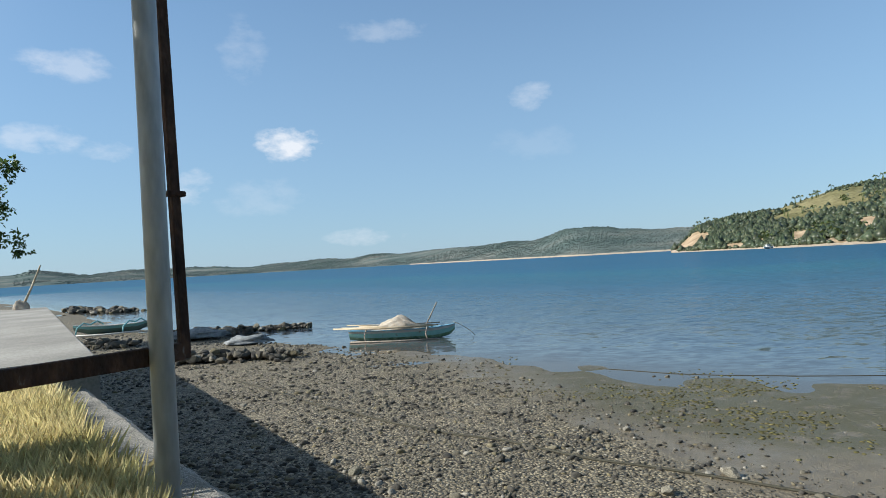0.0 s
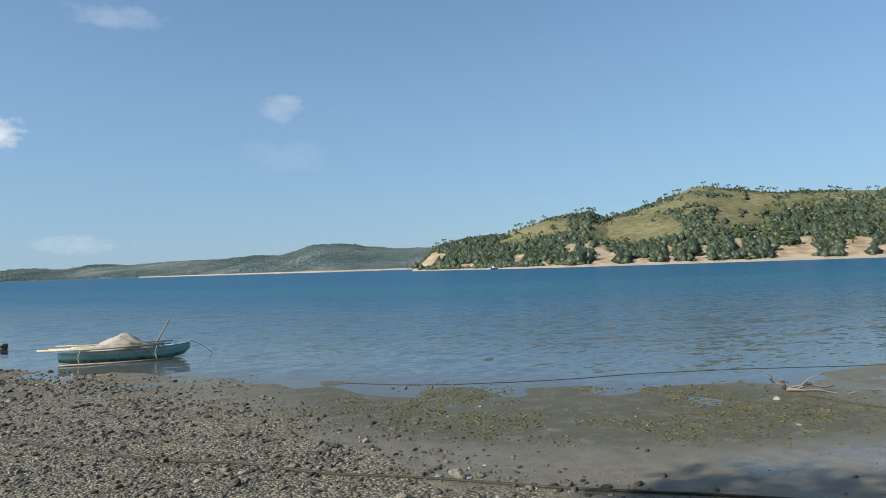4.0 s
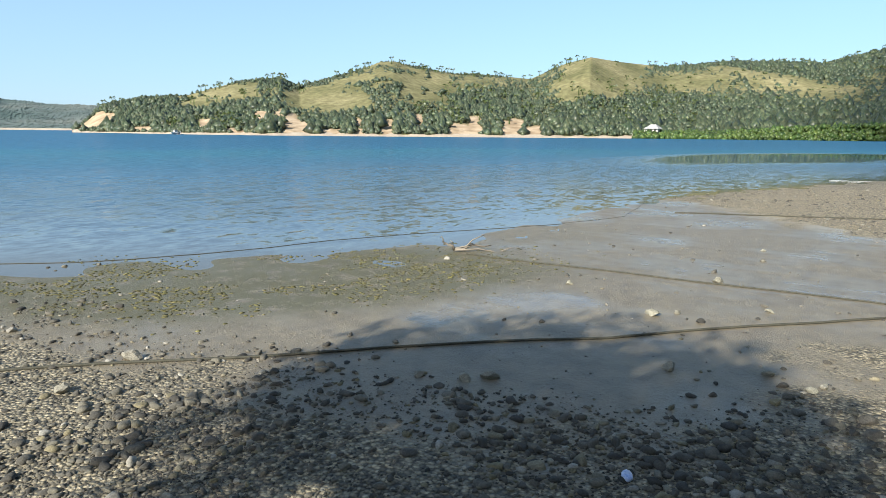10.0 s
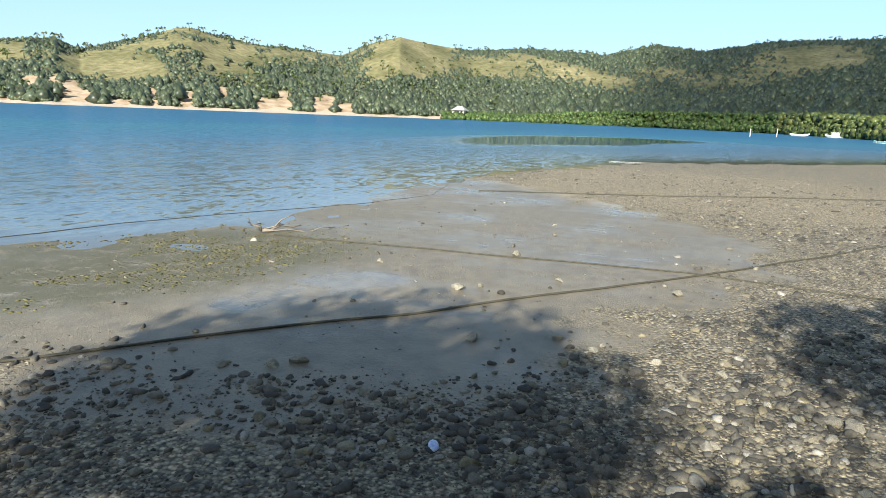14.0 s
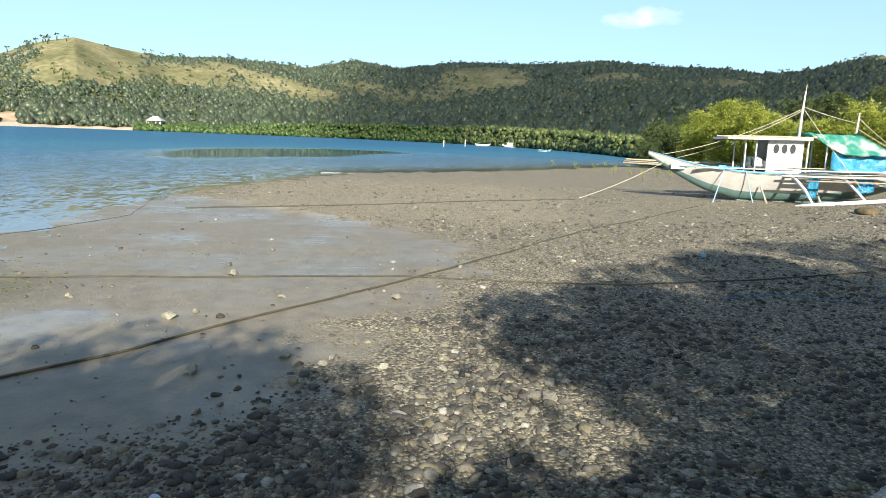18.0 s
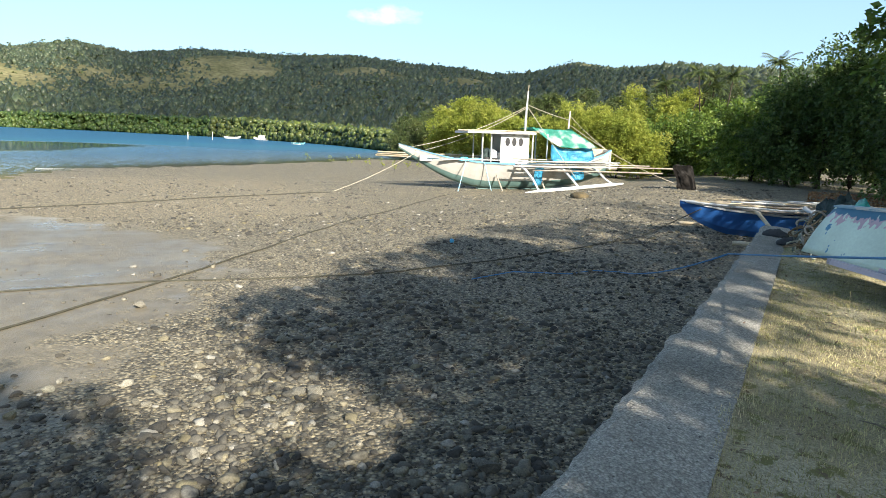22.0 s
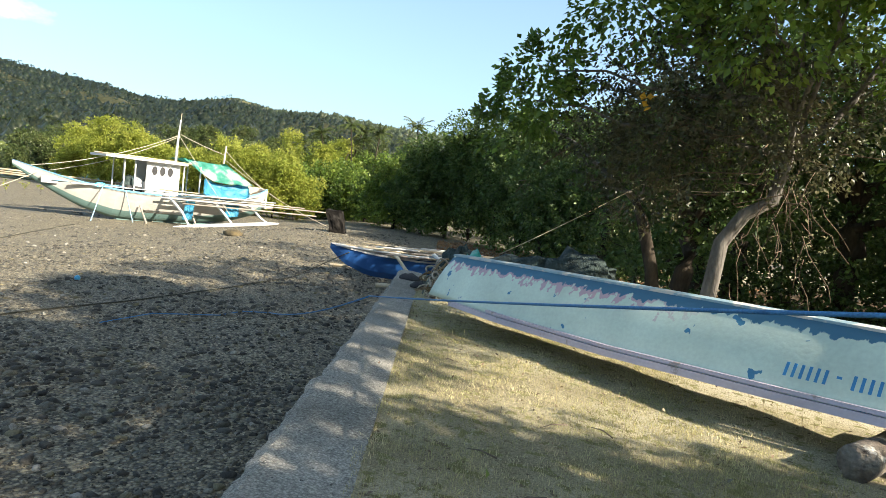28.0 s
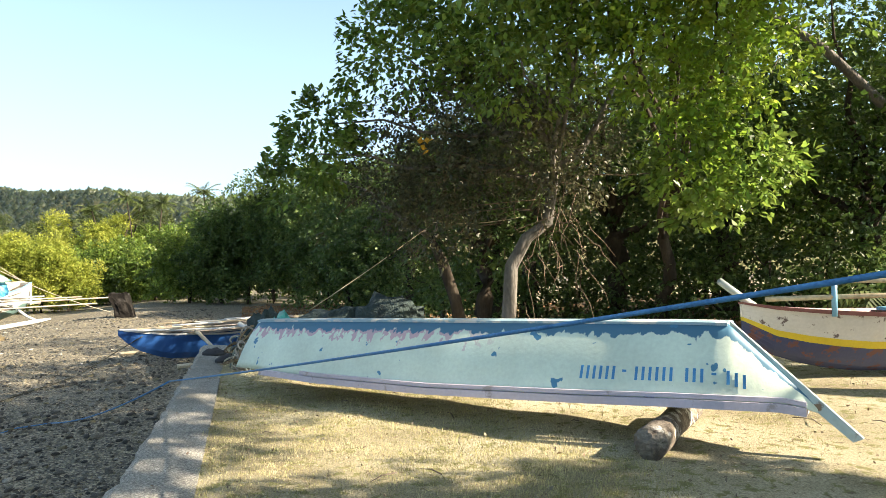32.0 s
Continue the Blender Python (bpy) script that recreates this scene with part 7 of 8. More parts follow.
def sign_frame():
    t = empty("pole", (-1.47, 3.29, 1.95), "tall white painted steel pipe pole with chipped paint", "pole")
    tube("pipe", [(0, 0, 0), (-0.005, 0.0, 2.0), (-0.01, 0, 4.5)], 0.06, steel_white, t, seg=20)
    bm = bmesh.new()
    bmesh.ops.create_cone(bm, segments=20, radius1=0.12, radius2=0.10, depth=0.08, cap_ends=True)
    bmesh.ops.translate(bm, verts=bm.verts[:], vec=(0, 0, 0.05))
    part("footing", bm, concrete, t)
    f = empty("rusty_frame", (-1.42, 3.47, 2.9), "rusted steel angle frame bolted to the pole", "frame")
    p, q = np.array((-1.436, 3.43)), np.array((-1.93, 2.75))
    d = (q - p) / np.hypot(*(q - p))
    org = np.array((-1.42, 3.47))

    def bar(name, a, b, za0, za1, thick, lab=""):
        bm = bmesh.new()
        box_between(bm, a - org, b - org, thick, za0 - 2.9, za1 - 2.9)
        bmesh.ops.bevel(bm, geom=bm.edges[:], offset=0.006, segments=1, affect="EDGES")
        for v in bm.verts:
            v.co.x -= 0.045 * max(0.0, v.co.z) / 2.3          # leans against the pole
        return part(name, bm, rust, f, lab)
    bar("lower_bar", p - d * 0.02, p + d * 1.75, 2.85, 2.945, 0.045)
    bar("upright", p - d * 0.055, p + d * 0.0, 2.86, 5.2, 0.045)
    bar("upper_bar", p - d * 0.02, p + d * 1.75, 5.1, 5.2, 0.045)
    bar("upright", p + d * 1.72, p + d * 1.775, 2.86, 5.2, 0.045)
    bar("latch", p - d * 0.085, p + d * 0.02, 3.735, 3.765, 0.06)
    for z in (2.88, 5.12):
        tube("bolt", [(-1.47 + 1.42, 3.29 - 3.47 + 0.02, z - 2.88), (p[0] - org[0] - 0.02, p[1] - org[1], z - 2.88)], 0.03, rust, f, seg=6)


sign_frame()


def leaning_pole():
    t = empty("leaning_pole", (-17.0, 25.6, 2.34), "leaning pale bamboo pole with a white bundle", "pole")
    tube("bamboo_pole", [(0.0, 0, 0.0), (0.32, 0.2, 0.85), (0.6, 0.4, 1.75)], [0.05, 0.042, 0.03], bamboo, t, seg=7)
    heap("wrapping", (0.0, 0.0, 0.0), (0.3, 0.26, 0.36), pale_net, "", "", 21, 0.3, parent=t)


leaning_pole()


def concrete_block():
    x, y = 29.4, -27.6
    z = beach_z(x, y)
    bm = bmesh.new()
    bmesh.ops.create_cube(bm, size=1)
    bmesh.ops.subdivide_edges(bm, edges=bm.edges[:], cuts=5, use_grid_fill=True)
    for v in bm.verts:
        n_ = 1 + 0.2 * noise.noise(v.co * 3)
        v.co = Vector((v.co.x * 0.95 * n_ + 0.42 * (v.co.z + 0.5), v.co.y * 1.3 * n_, v.co.z * 1.5 * n_))
    # near-black colour holds the tree shade on the block, and dark weed
    ob = part("concrete_block", bm, material("shade-darkened concrete block", [(0.010, 0.009, 0.008), (0.018, 0.016, 0.014), (0.05, 0.045, 0.04)], scale=2.5, fine=20, rough=0.95, bump=0.8, spec=0.1), smooth=False)
    ob.matrix_world = pose(x, y, z + 0.62, 0, 0, 40) @ Matrix.Scale(0.95, 4)
    tagged(ob, "broken concrete block on the bank darkened for shade and weed", "block")
    bm = bmesh.new()
    bmesh.ops.create_icosphere(bm, subdivisions=3, radius=1)
    for v in bm.verts:
        v.co = Vector((v.co.x * 0.55, v.co.y * 0.4, max(-0.3, v.co.z) * 0.24)) * (1 + 0.3 * noise.noise(v.co * 2.5))
    x, y, _ = away(-125.0, 33.0)
    ob = part("weedy_rock", bm, material("weedy dark rock", [(0.06, 0.05, 0.03), (0.20, 0.15, 0.07)], scale=4, fine=20, rough=0.95, bump=0.9), smooth=True)
    ob.location = (x, y, beach_z(x, y) + 0.05)
    tagged(ob, "low dark rock with brown weed", "rock")


concrete_block()


# ---- across the bay ----
def far_things():
    def at(az, r):
        return (-math.sin(radians(az)) * r, math.cos(radians(az)) * r)
    roof = material("grey roof sheet", [(0.30, 0.30, 0.29), (0.44, 0.43, 0.41)], scale=0.5, rough=0.7, bump=0.0)
    cream = material("pale house wall", [(0.55, 0.52, 0.46), (0.66, 0.63, 0.57)], scale=0.5, rough=0.9, bump=0.0)
    x, y = at(-67.4, 436)
    h = empty("beach_house", (x, y, 1.0), "two-storey pale house with a hipped roof by the water", "house")
    bm = bmesh.new()
    plank_into(bm, -2.6, 2.6, -3.6, 3.6, 2.6, 5.2)
    part("wall", bm, cream, h)
    bm = bmesh.new()
    plank_into(bm, -3.4, 3.4, -4.4, 4.4, 2.3, 2.6)
    part("floor_slab", bm, cream, h)
    for px in (-3.1, 3.1):
        for py in (-4.1, -1.4, 1.4, 4.1):
            plank("post", px - 0.2, px + 0.2, py - 0.2, py + 0.2, -0.5, 5.2, cream, h)
    bm = bmesh.new()
    e = [bm.verts.new(q) for q in ((-4, -5, 5.1), (4, -5, 5.1), (4, 5, 5.1), (-4, 5, 5.1))]
    r = [bm.verts.new((0, -1.6, 8.0)), bm.verts.new((0, 1.6, 8.0))]
    for f in ((e[0], e[1], r[0]), (e[1], e[2], r[1], r[0]), (e[2], e[3], r[1]), (e[3], e[0], r[0], r[1]), (e[3], e[2], e[1], e[0])):
        bm.faces.new(f)
    part("roof", bm, roof, h)
    for py in (-2.2, 0, 2.2):
        w = plank("window", -2.68, -2.6, py - 0.6, py + 0.6, 3.3, 4.6, shadow_dark, h)
    x, y = at(-66.2, 437)
    s = empty("shed", (x, y, 1.0), "small open shed with a pale pitched roof", "shed")
    bm = bmesh.new()
    v = [bm.verts.new(q) for q in ((-2.5, -3.4, 2.0), (2.5, -3.4, 2.0), (2.5, 3.4, 2.0), (-2.5, 3.4, 2.0), (0, -3.4, 3.8), (0, 3.4, 3.8))]
    for f in ((0, 1, 4), (1, 2, 5, 4), (2, 3, 5), (3, 0, 4, 5), (3, 2, 1, 0)):
        bm.faces.new([v[k] for k in f])
    part("roof", bm, roof, s)
    for px, py in ((-2, -3), (2, -3), (2, 3), (-2, 3)):
        plank("post", px - 0.15, px + 0.15, py - 0.15, py + 0.15, -0.6, 2.1, cream, s)
    st = [(0, 0.3, 0.5, 1.6), (1.5, 1.0, 0.0, 1.2), (6, 1.1, -0.1, 1.1), (9, 0.5, 0.2, 1.5), (10, 0.05, 1.3, 1.8)]
    for az, r, turn, sc, kind in ((-26.74, 385, 30, 0.9, 1), (-94.1, 335, -100, 0.8, 0), (-96.5, 335, -95, 0.9, 1), (-99.6, 232, -120, 0.5, 2)):
        x, y = at(az, r)
        t = empty("moored_boat", (0, 0, 0), ("white outrigger boat with a cabin far across the bay", "white outrigger canoe far across the bay", "small teal canoe far across the bay")[(1, 0, 2)[kind]], "boat", "boats across the bay")
        for side in (-1, 1):
            part("side", strake(st, 0, 10, 0, 1, side, 0.5, thick=0.1, n=10), aqua_paint if kind == 2 else white_paint, t)
            tube("float", [(1, side * 3, 0.1), (8, side * 3, 0.1)], 0.12, white_paint, t, seg=5)
            for ax in (2.5, 6.5):
                tube("outrigger_arm", [(ax, 0, 1.2), (ax, side * 2, 1.2), (ax, side * 3, 0.15)], 0.09, white_paint, t, seg=5)
        if kind == 1:
            plank("cabin", 2.5, 6.0, -0.7, 0.7, 1.0, 2.4, white_paint, t)
            plank("roof", 2.2, 6.4, -1.0, 1.0, 2.4, 2.55, white_paint, t)
        t.matrix_world = pose(x, y, max(0.0, beach_z(x, y)) + 0.05, 0, 0, turn) @ Matrix.Scale(sc, 4)
    for az, r, hgt in ((-91.3, 245, 2.6), (-93.2, 270, 3.0)):
        x, y = at(az, r)
        tagged(tube("stake", [(x, y, -2.0), (x, y, hgt)], 0.16, white_paint, seg=6), "white stake standing in the bay", "stake", "stakes in the bay")
    # a white pipe along the edge of the spit
    x0, x1 = away(-80.5, 53.5), away(-83.2, 53.5)
    tagged(tube("pipe", [(*x0[:2], 0.03), (*x1[:2], 0.04)], 0.013, white_paint, seg=6), "white pipe lying at the water's edge", "pipe")
    # seedlings in the shallows
    for az, d in ((-104.6, 70), (-106.2, 62), (-107.5, 66), (-108.6, 58), (-109.8, 61), (-103.0, 74), (-101.0, 80), (-110.8, 64), (-105.4, 84)):
        x, y, _ = away(az, d)
        tree("mangrove_seedling", (x, y, beach_z(x, y) - 0.1), 2, [(x, y, beach_z(x, y) + 0.75, 0.3), (x + 0.2, y, beach_z(x, y) + 1.0, 0.25)], leaf_mangrove, 0.16, 260, "small bright green mangrove seedling", "seedling", "mangrove seedlings", trunk_radius=0.025)


far_things()


# ---- stones, grass and weed ----
def stone_material():
    m = material("shore stone", [(0.52, 0.52, 0.5), (0.72, 0.71, 0.68), (1.0, 0.98, 0.92)], scale=9, fine=60, grain=0.35, rough=0.85, bump=0.8, bump_distance=0.006, spec=0.3)
    nt = m.node_tree
    ln = nt.links.new
    b = nt.nodes["Principled BSDF"]
    base = b.inputs["Base Color"].links[0].from_socket
    geo, ob, add, fr, ramp, mul = (nt.nodes.new("ShaderNode" + n) for n in ("NewGeometry", "ObjectInfo", "Math", "Math", "ValToRGB", "MixRGB"))
    fr.operation = "FRACT"
    ln(geo.outputs["Random Per Island"], add.inputs[0])
    ln(ob.outputs["Random"], add.inputs[1])
    ln(add.outputs[0], fr.inputs[0])
    stops = ((0.0, (0.062, 0.06, 0.054)), (0.33, (0.12, 0.113, 0.096)), (0.60, (0.18, 0.168, 0.137)), (0.80, (0.255, 0.238, 0.185)), (0.89, (0.30, 0.26, 0.15)), (0.95, (0.36, 0.34, 0.285)), (0.985, (0.50, 0.48, 0.42)))
    cr = ramp.color_ramp
    while len(cr.elements) < len(stops):
        cr.elements.new(0.5)
    for e, (p, c) in zip(cr.elements, stops):
        e.position, e.color = p, (*toned(c), 1)
    ln(fr.outputs[0], ramp.inputs[0])
    mul.blend_type, mul.inputs["Fac"].default_value = "MULTIPLY", 1.0
    ln(ramp.outputs[0], mul.inputs["Color1"])
    ln(base, mul.inputs["Color2"])
    g = nt.nodes.new("ShaderNodeGamma")
    g.inputs[1].default_value = 0.92
    ln(mul.outputs[0], g.inputs[0])
    ln(g.outputs[0], b.inputs["Base Color"])
    return m


stone_mat = stone_material()


pale_stone = material("pale shore stone", [(0.15, 0.14, 0.105), (0.25, 0.235, 0.18), (0.37, 0.35, 0.28)], scale=9, fine=40, rough=0.9, bump=0.5, bump_distance=0.006, per_object=0.25, spec=0.3)


def stone_mesh(seed, subdivisions=2, mat=None):
    v, f = cut_stone(seed, subdivisions, 12)
    v = v * np.array((1.0, 0.86, 0.6))
    me = bpy.data.meshes.new("stone")
    me.from_pydata(v.tolist(), [], f.tolist())
    me.materials.append(mat or stone_mat)
    return me


STONES = [stone_mesh(k) for k in range(10)]
PALE = [stone_mesh(k + 20, 2, pale_stone) for k in range(5)]


def put_stone(x, y, size, seed, name="stone", parent=None, z=None, lift=0.25, pale=False):
    ob = new(name, PALE[seed % 5] if pale else STONES[seed % 10])
    ob.parent = parent
    g = np.random.default_rng(seed)
    ob.matrix_world = pose(x, y, (beach_z(x, y) if z is None else z) + size * lift, g.uniform(-20, 20), g.uniform(-20, 20), g.uniform(0, 360)) @ Matrix.Diagonal((size, size * g.uniform(0.7, 1), size * g.uniform(0.75, 1.1), 1))
    return ob


# stones that can be told from one another
MARKED = ((12.0, 6.8, 0.1), (17.5, 4.4, 0.11), (3.87, 9.06, 0.18), (-1.56, 10.0, 0.13), (2.0, 13.0, 0.11), (2.8, 8.5, 0.16), (2.4, 12.0, 0.1), (3.2, 11.7, 0.1), (1.5, 11.5, 0.1), (6.3, 5.1, 0.12), (0.73, 10.3, 0.15), (11.2, 4.2, 0.09), (12.4, 3.0, 0.1), (6.0, 5.6, 0.1), (6.6, 4.9, 0.13), (10.84, 4.51, 0.181), (10.93, 3.72, 0.098), (8.45, 3.28, 0.146), (9.06, 2.19, 0.11), (10.08, 1.7, 0.06), (9.67, 1.28, 0.073), (8.72, 0.79, 0.104), (8.23, 0.98, 0.117), (8.29, 0.44, 0.095), (12.51, 0.79, 0.147), (9.39, -0.46, 0.112), (9.05, 1.56, 0.084), (8.8, 1.64, 0.087), (8.75, 1.96, 0.092), (19.0, 4.77, 0.073))
MARKED_NEAR = ((14.26, 4.47, 0.174), (11.67, 0.99, 0.069), (8.68, 0.01, 0.099), (8.0, 0.57, 0.079), (8.13, 1.9, 0.09), (7.97, -0.47, 0.079), (7.97, -0.28, 0.065), (9.38, 0.1, 0.061), (8.08, -0.65, 0.066), (8.22, -0.12, 0.09), (8.1, 0.69, 0.079), (8.54, 1.7, 0.07), (8.34, 1.67, 0.06), (7.3, 0.44, 0.134), (6.65, 0.07, 0.095), (6.57, -0.81, 0.078), (6.85, -1.0, 0.069), (7.81, -1.29, 0.126), (7.82, -1.07, 0.13), (5.48, -2.44, 0.146), (6.29, -1.42, 0.061), (6.35, -1.17, 0.081), (8.24, 0.27, 0.07), (7.69, -0.75, 0.094), (9.92, -1.24, 0.138), (7.29, -0.86, 0.09), (8.01, -0.65, 0.069), (7.37, -1.02, 0.091))
MARKED_WALL = ((6.88, -1.5, 0.109), (7.79, -2.14, 0.074), (8.49, -2.19, 0.064), (10.9, -2.78, 0.101), (6.48, -1.6, 0.063), (9.12, 0.01, 0.066), (8.09, -0.17, 0.088), (10.39, -4.11, 0.047), (9.14, -1.65, 0.095), (8.27, -2.07, 0.062))
for k, (x, y, s) in enumerate(MARKED + MARKED_NEAR + MARKED_WALL):
    tagged(put_stone(x, y, s, 100 + k, "beach_stone", pale=k % 3 != 1, lift=0.2), "pale worn stone lying on the beach" if k % 3 != 1 else "grey brown worn stone lying on the beach", "stone", "large stones on the beach")



def gravel():
    g = np.random.default_rng(77)
    # by distance and bearing from the path, thinner away from it
    k = 270000
    az = np.radians(g.uniform(-155, 32, k))
    d = 1.2 * np.exp(g.random(k) ** 0.75 * math.log(45 / 1.2))
    p = np.column_stack([0.4 - np.sin(az) * d, 0.2 + np.cos(az) * d])
    n, u = p @ N, p @ U
    sdp = shore_distance(p)
    mud = muddy(p) - 0.7 + 1.5 * np.clip((p[:, 0] - 6.0) / 2.0, 0, 1) + 0.9 * wave(p, 64, 0.6)
    dens = np.clip(0.26 - mud / 3.2, 0.022, 1) * np.clip(0.85 + 0.5 * wave(p, 61, 0.5) + 0.25 * wave(p, 62, 1.6), 0.15, 1)
    dens *= np.where((p[:, 0] > 25) & (n > 14), 0.35, 1.0)
    ok = (n > WALL_OUT + 0.25) & (sdp > 0.15) & (g.random(k) < dens) & ~((u > WALL_END + 5) & (n < 2))
    p, d = p[ok], d[ok]
    size = np.exp(g.normal(math.log(0.0152), 0.62, len(p))) * (1 + 0.35 * wave(p, 63, 0.8)) * np.clip(0.8 + d * 0.03, 0.9, 1.8)
    size *= 1 + 0.22 * np.exp(-((p[:, 0] - 7.2) / 2.2) ** 2 - ((p[:, 1] - 0.2) / 2.4) ** 2)
    size = np.clip(size, 0.009, 0.085)
    z = beach_height(p)
    near = np.argsort(d + 200 * (size < 0.05))[:290]
    bed = new("gravel_bed")
    tagged(bed, "loose rounded beach stones below the sea wall", "stones")
    for j in near:
        ob = new("stone", STONES[j % 10])
        ob.parent = bed
        s = float(size[j])
        ob.matrix_world = pose(*p[j], z[j] + s * 0.22, g.uniform(-25, 25), g.uniform(-25, 25), g.uniform(0, 360)) @ Matrix.Diagonal((s * 1.1, s * g.uniform(0.7, 1), s * g.uniform(0.7, 1.15), 1))
    rest = np.ones(len(p), bool)
    rest[near] = False
    big = rest & (size > 0.031)
    which = np.flatnonzero(big)
    vs, fs, base = [], [], 0
    for j, shape in enumerate(COBBLES):
        w = which[j::len(COBBLES)]
        v, f = lumps(np.column_stack([p, z + size * 0.08])[w], size[w] * 1.2, 0.55, 14 + j, shape, 0.02, (0.55, 1.0))
        vs.append(v)
        fs.append(f + base)
        base += len(v)
    tagged(raw_mesh("cobbles", np.concatenate(vs), np.concatenate(fs), stone_mat), "rounded grey and brown cobbles on the beach", "cobbles", kind="stuff")
    rest &= size <= 0.031
    v, f = lumps(np.column_stack([p, z + size * 0.08])[rest], size[rest] * 1.1, 0.5, 13, PEBBLE, 0.24, (0.55, 1.0))
    tagged(raw_mesh("gravel", v, f, stone_mat), "grey and brown gravel covering the beach", "gravel", kind="stuff")


gravel()


def breakwater(line, count, width, s0, s1, seed, group):
    g = np.random.default_rng(seed)
    (x0, y0), (x1, y1) = line
    t = empty("stone_breakwater", (0, 0, 0), "low row of piled dark stones on the shore", "stone wall", group)
    d = np.array((x1 - x0, y1 - y0))
    d = d / np.hypot(*d)
    for k in range(count):
        f, o = g.random(), g.normal(0, 0.33)
        x, y = x0 + (x1 - x0) * f - d[1] * o * width, y0 + (y1 - y0) * f + d[0] * o * width
        h = max(0.0, 1 - abs(o) * 1.6) * g.random() * 0.42 * (1 - 0.5 * f)
        s = g.uniform(s0, s1)
        put_stone(x, y, s, seed * 1000 + k, "stone", t, z=max(beach_z(x, y), -0.05) + h, lift=0.3)


breakwater(((-15.5, 35.2), (-7.8, 36.4)), 190, 1.3, 0.16, 0.34, 5, "stone rows on the shore")
breakwater(((-10.6, 24.3), (-5.6, 24.0)), 150, 1.1, 0.14, 0.30, 6, "stone rows on the shore")
breakwater(((-22, 33), (-15, 31)), 90, 1.6, 0.16, 0.32, 7, "stone rows on the shore")
breakwater(((-42, 72), (-31.5, 64)), 130, 2.4, 0.3, 0.6, 8, "stone rows on the shore")


def grass_blades(name, k, u0, u1, n0, n1, h0, h1, mat, label, seed, keep):
    g = np.random.default_rng(seed)
    u, n = g.uniform(u0, u1, k), g.uniform(n0, n1, k)
    ok = keep(u, n, g)
    u, n = u[ok], n[ok]
    k = len(u)
    p = u[:, None] * U + n[:, None] * N
    z = lawn_height(u, n) - 0.005
    h = g.uniform(h0, h1, k)
    a = g.random(k) * 6.28
    w = g.uniform(0.0014, 0.0028, k) + h * 0.0022
    lean = g.normal(0, 0.24, (k, 2)) * h[:, None]
    side = np.stack([np.cos(a), np.sin(a)], 1) * w[:, None]
    b = np.column_stack([p, z])
    v = np.stack([np.column_stack([p - side, z]), np.column_stack([p + side, z]), np.column_stack([p + lean * 0.4 + side * 0.6, z + h * 0.6]), np.column_stack([p + lean, z + h])], 1)
    i = np.arange(k)[:, None] * 4
    f = np.concatenate([i + np.array((0, 1, 2)), i + np.array((0, 2, 3))])
    tagged(raw_mesh(name, v.reshape(-1, 3), f, mat), label, "grass", kind="stuff")


straw = material("dry straw grass", [(0.58, 0.50, 0.22), (0.78, 0.68, 0.35), (0.90, 0.82, 0.52)], scale=0.8, fine=6, rough=0.8, bump=0.0, per_island=0.3, through_light=0.5, spec=0.2)
short = material("short dry grass", [(0.26, 0.26, 0.09), (0.50, 0.45, 0.22), (0.72, 0.64, 0.40)], scale=1.1, fine=6, rough=0.85, bump=0.0, per_island=0.45, through_light=0.25, spec=0.2)
grass_blades("tall_dry_grass", 190000, -9.5, -1.4, -3.6, WALL_IN + 0.06, 0.12, 0.34, straw, "tall dry straw-coloured grass beside the wall", 31, lambda u, n, g: g.random(len(u)) < (0.9 - 0.5 * np.clip((n - 0.55) / 0.2, 0, 1)) * np.clip((-1.2 - u + 0.5 * wave(np.stack([u, n], 1), 73, 1.5)) / 1.2, 0, 1) * np.clip((n + 3.7) / 1.2, 0, 1))
grass_blades("short_grass", 760000, -1.5, 11.5, -4.2, WALL_IN + 0.12, 0.008, 0.032, short, "short dry yellow grass on the lawn", 32, lambda u, n, g: (n < WALL_IN + 0.02 + 0.05 * wave(np.stack([u, n * 0], 1), 74, 2.2) + 0.05 * wave(np.stack([u, n * 0], 1), 75, 7.0)) & (g.random(len(u)) < np.clip(0.7 + 0.3 * wave(np.stack([u, n], 1), 71, 0.9) + 0.35 * wave(np.stack([u, n], 1), 72, 3.0) - 0.9 * np.clip((-1.6 - n) / 1.4, 0, 1), 0.02, 1) * np.clip(5.0 / (1 + np.abs(u)), 0.3, 1)))


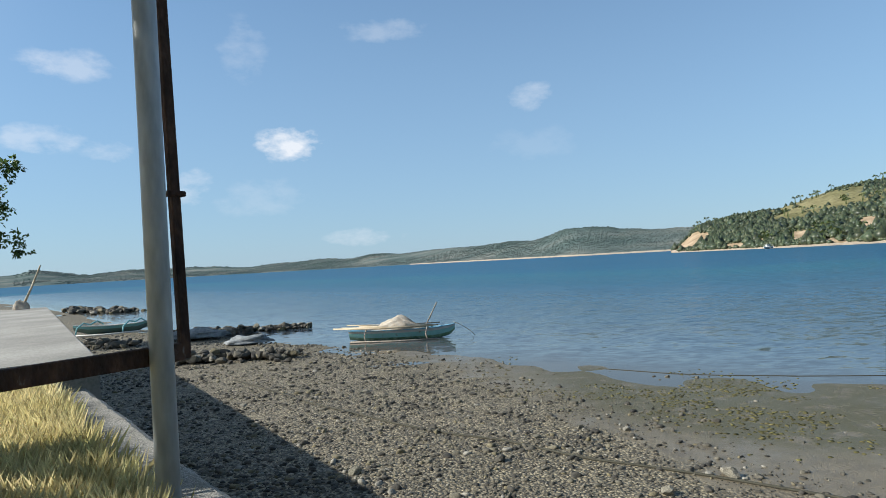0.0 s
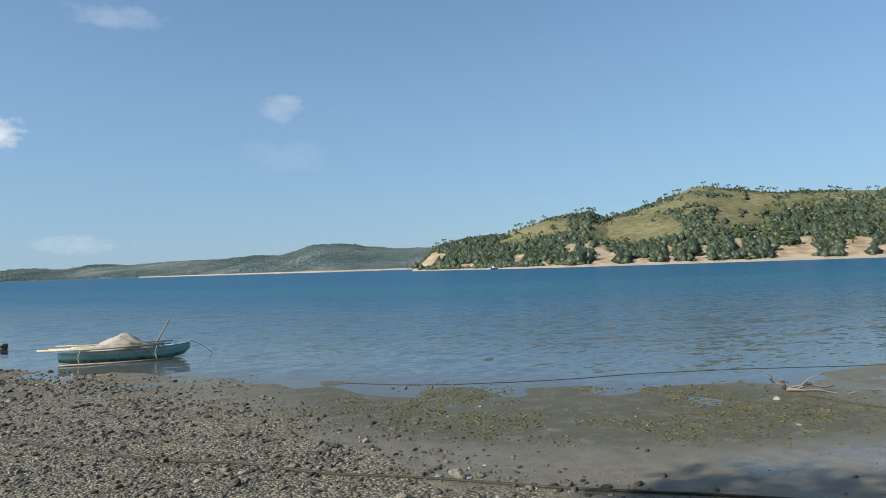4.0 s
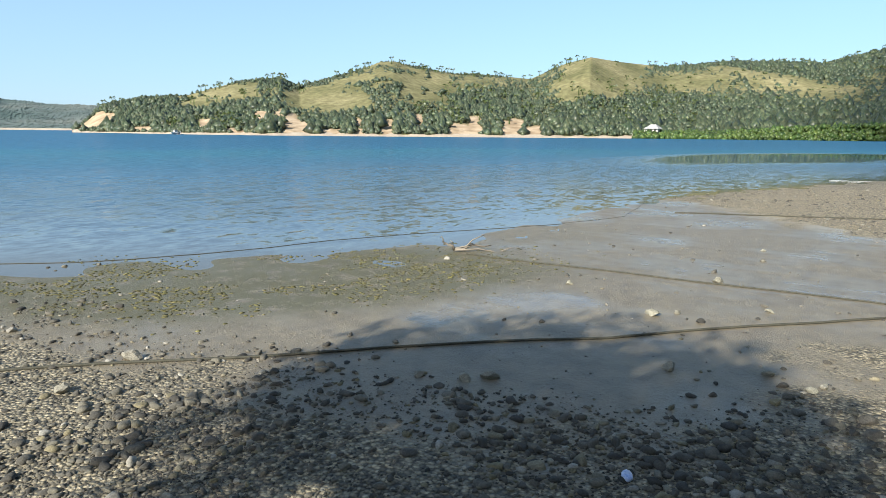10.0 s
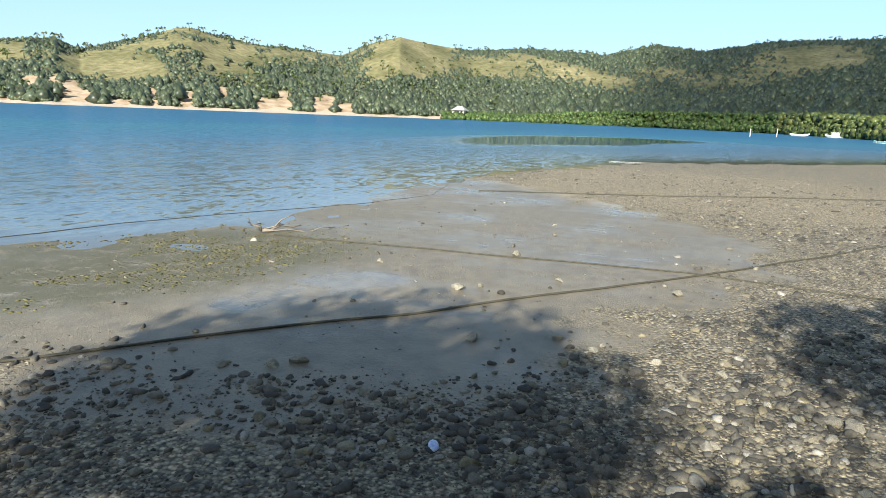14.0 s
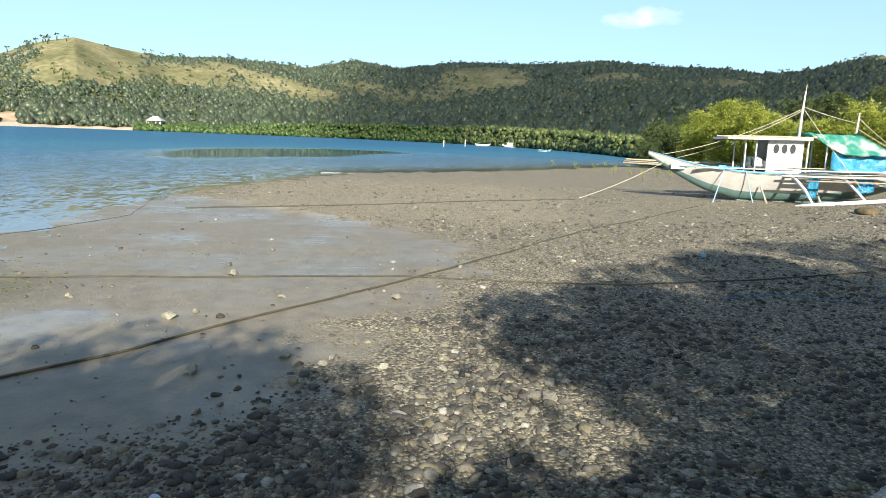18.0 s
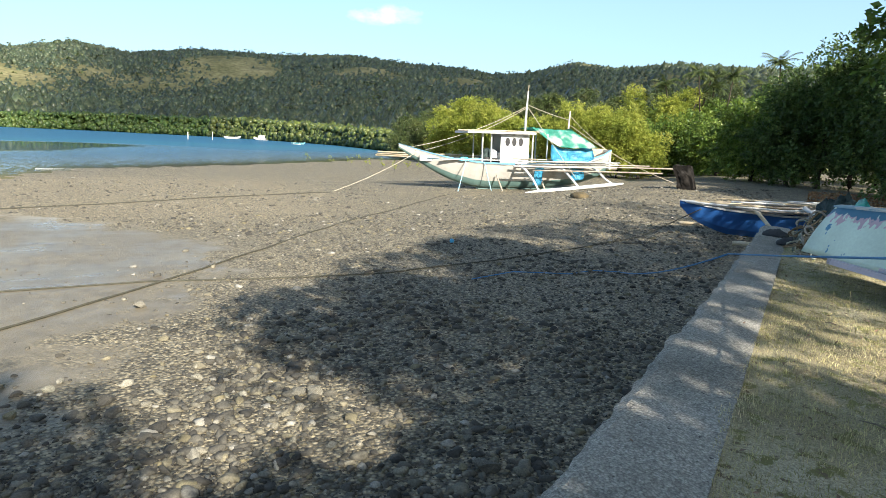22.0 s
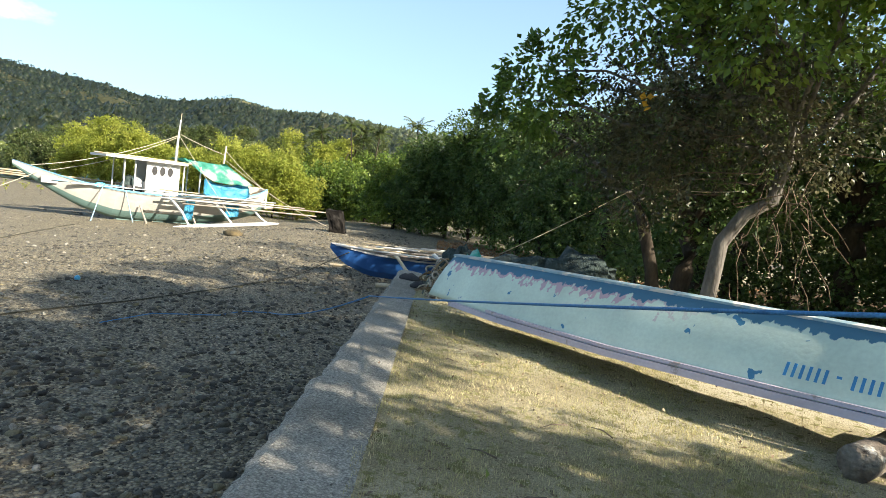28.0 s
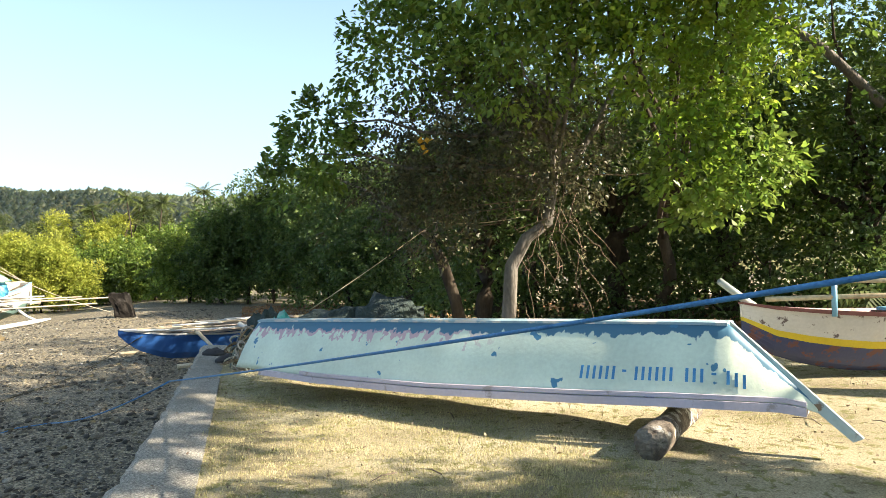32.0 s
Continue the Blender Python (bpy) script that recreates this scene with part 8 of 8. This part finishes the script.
def weeds():
    g = np.random.default_rng(8)
    k = 30000
    p = np.column_stack([g.uniform(0, 17, k), g.uniform(5, 24, k)])
    s = shore_distance(p)
    ok = (s > -1.2) & (s < 8) & (g.random(k) < np.exp(-((p[:, 0] - 8) / 5.5) ** 4 - ((s - 2.4) / 2.4) ** 4)) & (wave(p, 81, 0.5) + 0.7 * wave(p, 82, 1.6) > 0.0)
    p = p[ok]
    size = g.uniform(0.015, 0.055, len(p))
    v, f = lumps(np.column_stack([p, np.maximum(beach_height(p), 0)]), size, 0.22, 15)
    tagged(raw_mesh("seaweed", v, f, material("olive seaweed", [(0.07, 0.066, 0.024), (0.12, 0.11, 0.04), (0.19, 0.17, 0.065)], scale=2, fine=20, rough=0.85, bump=0.4, per_island=0.3, spec=0.2)), "clumps of olive brown seaweed on the mud", "seaweed", kind="stuff")
    # fallen leaves under the trees
    k = 16000
    u, n = g.uniform(13, 46, k), g.uniform(-13, 0.5, k)
    q = u[:, None] * U + n[:, None] * N
    edge = np.clip((u - WALL_END + 0.2) / 7.0, 0, 1) * np.clip((n + 14) / 10, 0, 1)
    z = np.maximum(lawn_height(u, n) - edge * 1.75, beach_height(q)) + 0.02
    v, f = leaves(np.column_stack([q, z]), np.column_stack([g.normal(0, 1, (k, 2)), np.zeros(k)]), 0.16, 0.10, 0.0)
    tagged(raw_mesh("fallen_leaves", v, f, material("brown fallen leaf", [(0.20, 0.09, 0.04), (0.36, 0.18, 0.07), (0.42, 0.28, 0.14)], scale=3, rough=0.8, bump=0.0, per_island=0.4)), "orange brown fallen leaves on the bank", "leaves", kind="stuff")
    # seed heads
    for k in range(26):
        u, n = g.uniform(4.6, 8.6), g.uniform(-3.2, 0.6)
        hgt = g.uniform(0.07, 0.15)
        x, y = un(u, n)
        t = empty("weed_stem", (x, y, LAWN), "thin dry weed stem with a pale seed head", "weed", "weeds on the lawn")
        tube("stem", [(0, 0, -0.02), (0.01, 0.01, hgt * 0.5), (0.02, 0.0, hgt)], 0.0016, straw, t, seg=4)
        tube("seed_head", [(0.02, 0, hgt - 0.005), (0.022, 0, hgt + 0.012), (0.025, 0, hgt + 0.03)], [0.002, 0.0055, 0.002], straw, t, seg=5)


weeds()


def lawn_litter():
    g = np.random.default_rng(19)
    k = 2600
    u, n = g.uniform(0.5, 11, k), g.uniform(-7.5, WALL_OUT - 0.05, k)
    ok = g.random(k) < np.where(n > WALL_IN, 0.12, 0.75)
    u, n = u[ok], n[ok]
    q = u[:, None] * U + n[:, None] * N
    z = np.where(n > WALL_IN, WALL_TOP + 0.012, lawn_height(u, n) + 0.022)
    v, f = leaves(np.column_stack([q, z]), np.column_stack([g.normal(0, 1, (len(u), 2)), np.full(len(u), 0.25)]), 0.036, 0.018, 0.0)
    tagged(raw_mesh("dead_leaves", v, f, material("dead lawn leaf", [(0.14, 0.09, 0.05), (0.28, 0.20, 0.12), (0.52, 0.46, 0.34)], scale=4, rough=0.8, bump=0.0, per_island=0.5)), "small dead leaves scattered over the lawn", "leaves", kind="stuff")
    bark_bit = material("broken twig", [(0.10, 0.07, 0.045), (0.24, 0.19, 0.14)], scale=9, rough=0.9)
    for j in range(34):
        u, n = g.uniform(1.0, 8.5), g.uniform(-5.0, 0.6)
        x, y = un(u, n)
        a, l = g.random() * 6.28, g.uniform(0.05, 0.22)
        zz = LAWN + 0.04
        d = np.array((math.cos(a), math.sin(a)))
        tw = tube("twig", [(x, y, zz), (x + d[0] * l * 0.5 + g.normal(0, 0.01), y + d[1] * l * 0.5 + g.normal(0, 0.01), zz + 0.008), (x + d[0] * l, y + d[1] * l, zz - 0.004)], [0.005, 0.0045, 0.002], bark_bit, seg=5)
        tagged(tw, "short dry brown twig lying on the lawn", "twig", "twigs on the lawn")
    tagged(put_stone(1.86, -1.89, 0.036, 901, "lawn_stone", z=LAWN + 0.02, pale=True), "flat grey stone lying in the grass", "stone")
    v, f = leaves(np.array(((2.04, -2.46, LAWN + 0.05),)), np.array(((0.4, 0.9, 0.1),)), 0.09, 0.06, 0.0)
    tagged(raw_mesh("green_leaf", v, f, leaf_sunny), "fresh green leaf fallen on the grass", "leaf")


lawn_litter()


# the dense tree that closes the view between the crooked tree and the thicket
tree("shade_tree", (4.4, -13.2, 1.8), 6, scatter_clumps((3.9, -12.9, 5.3), (2.5, 1.0, 2.2), 30, 0.7, 1.1), leaf_shaded, 0.13, 420, "dense dark green tree at the edge of the lawn", "tree", "trees behind the boats", trunk_radius=0.2, trunk_mat=dark_bark)
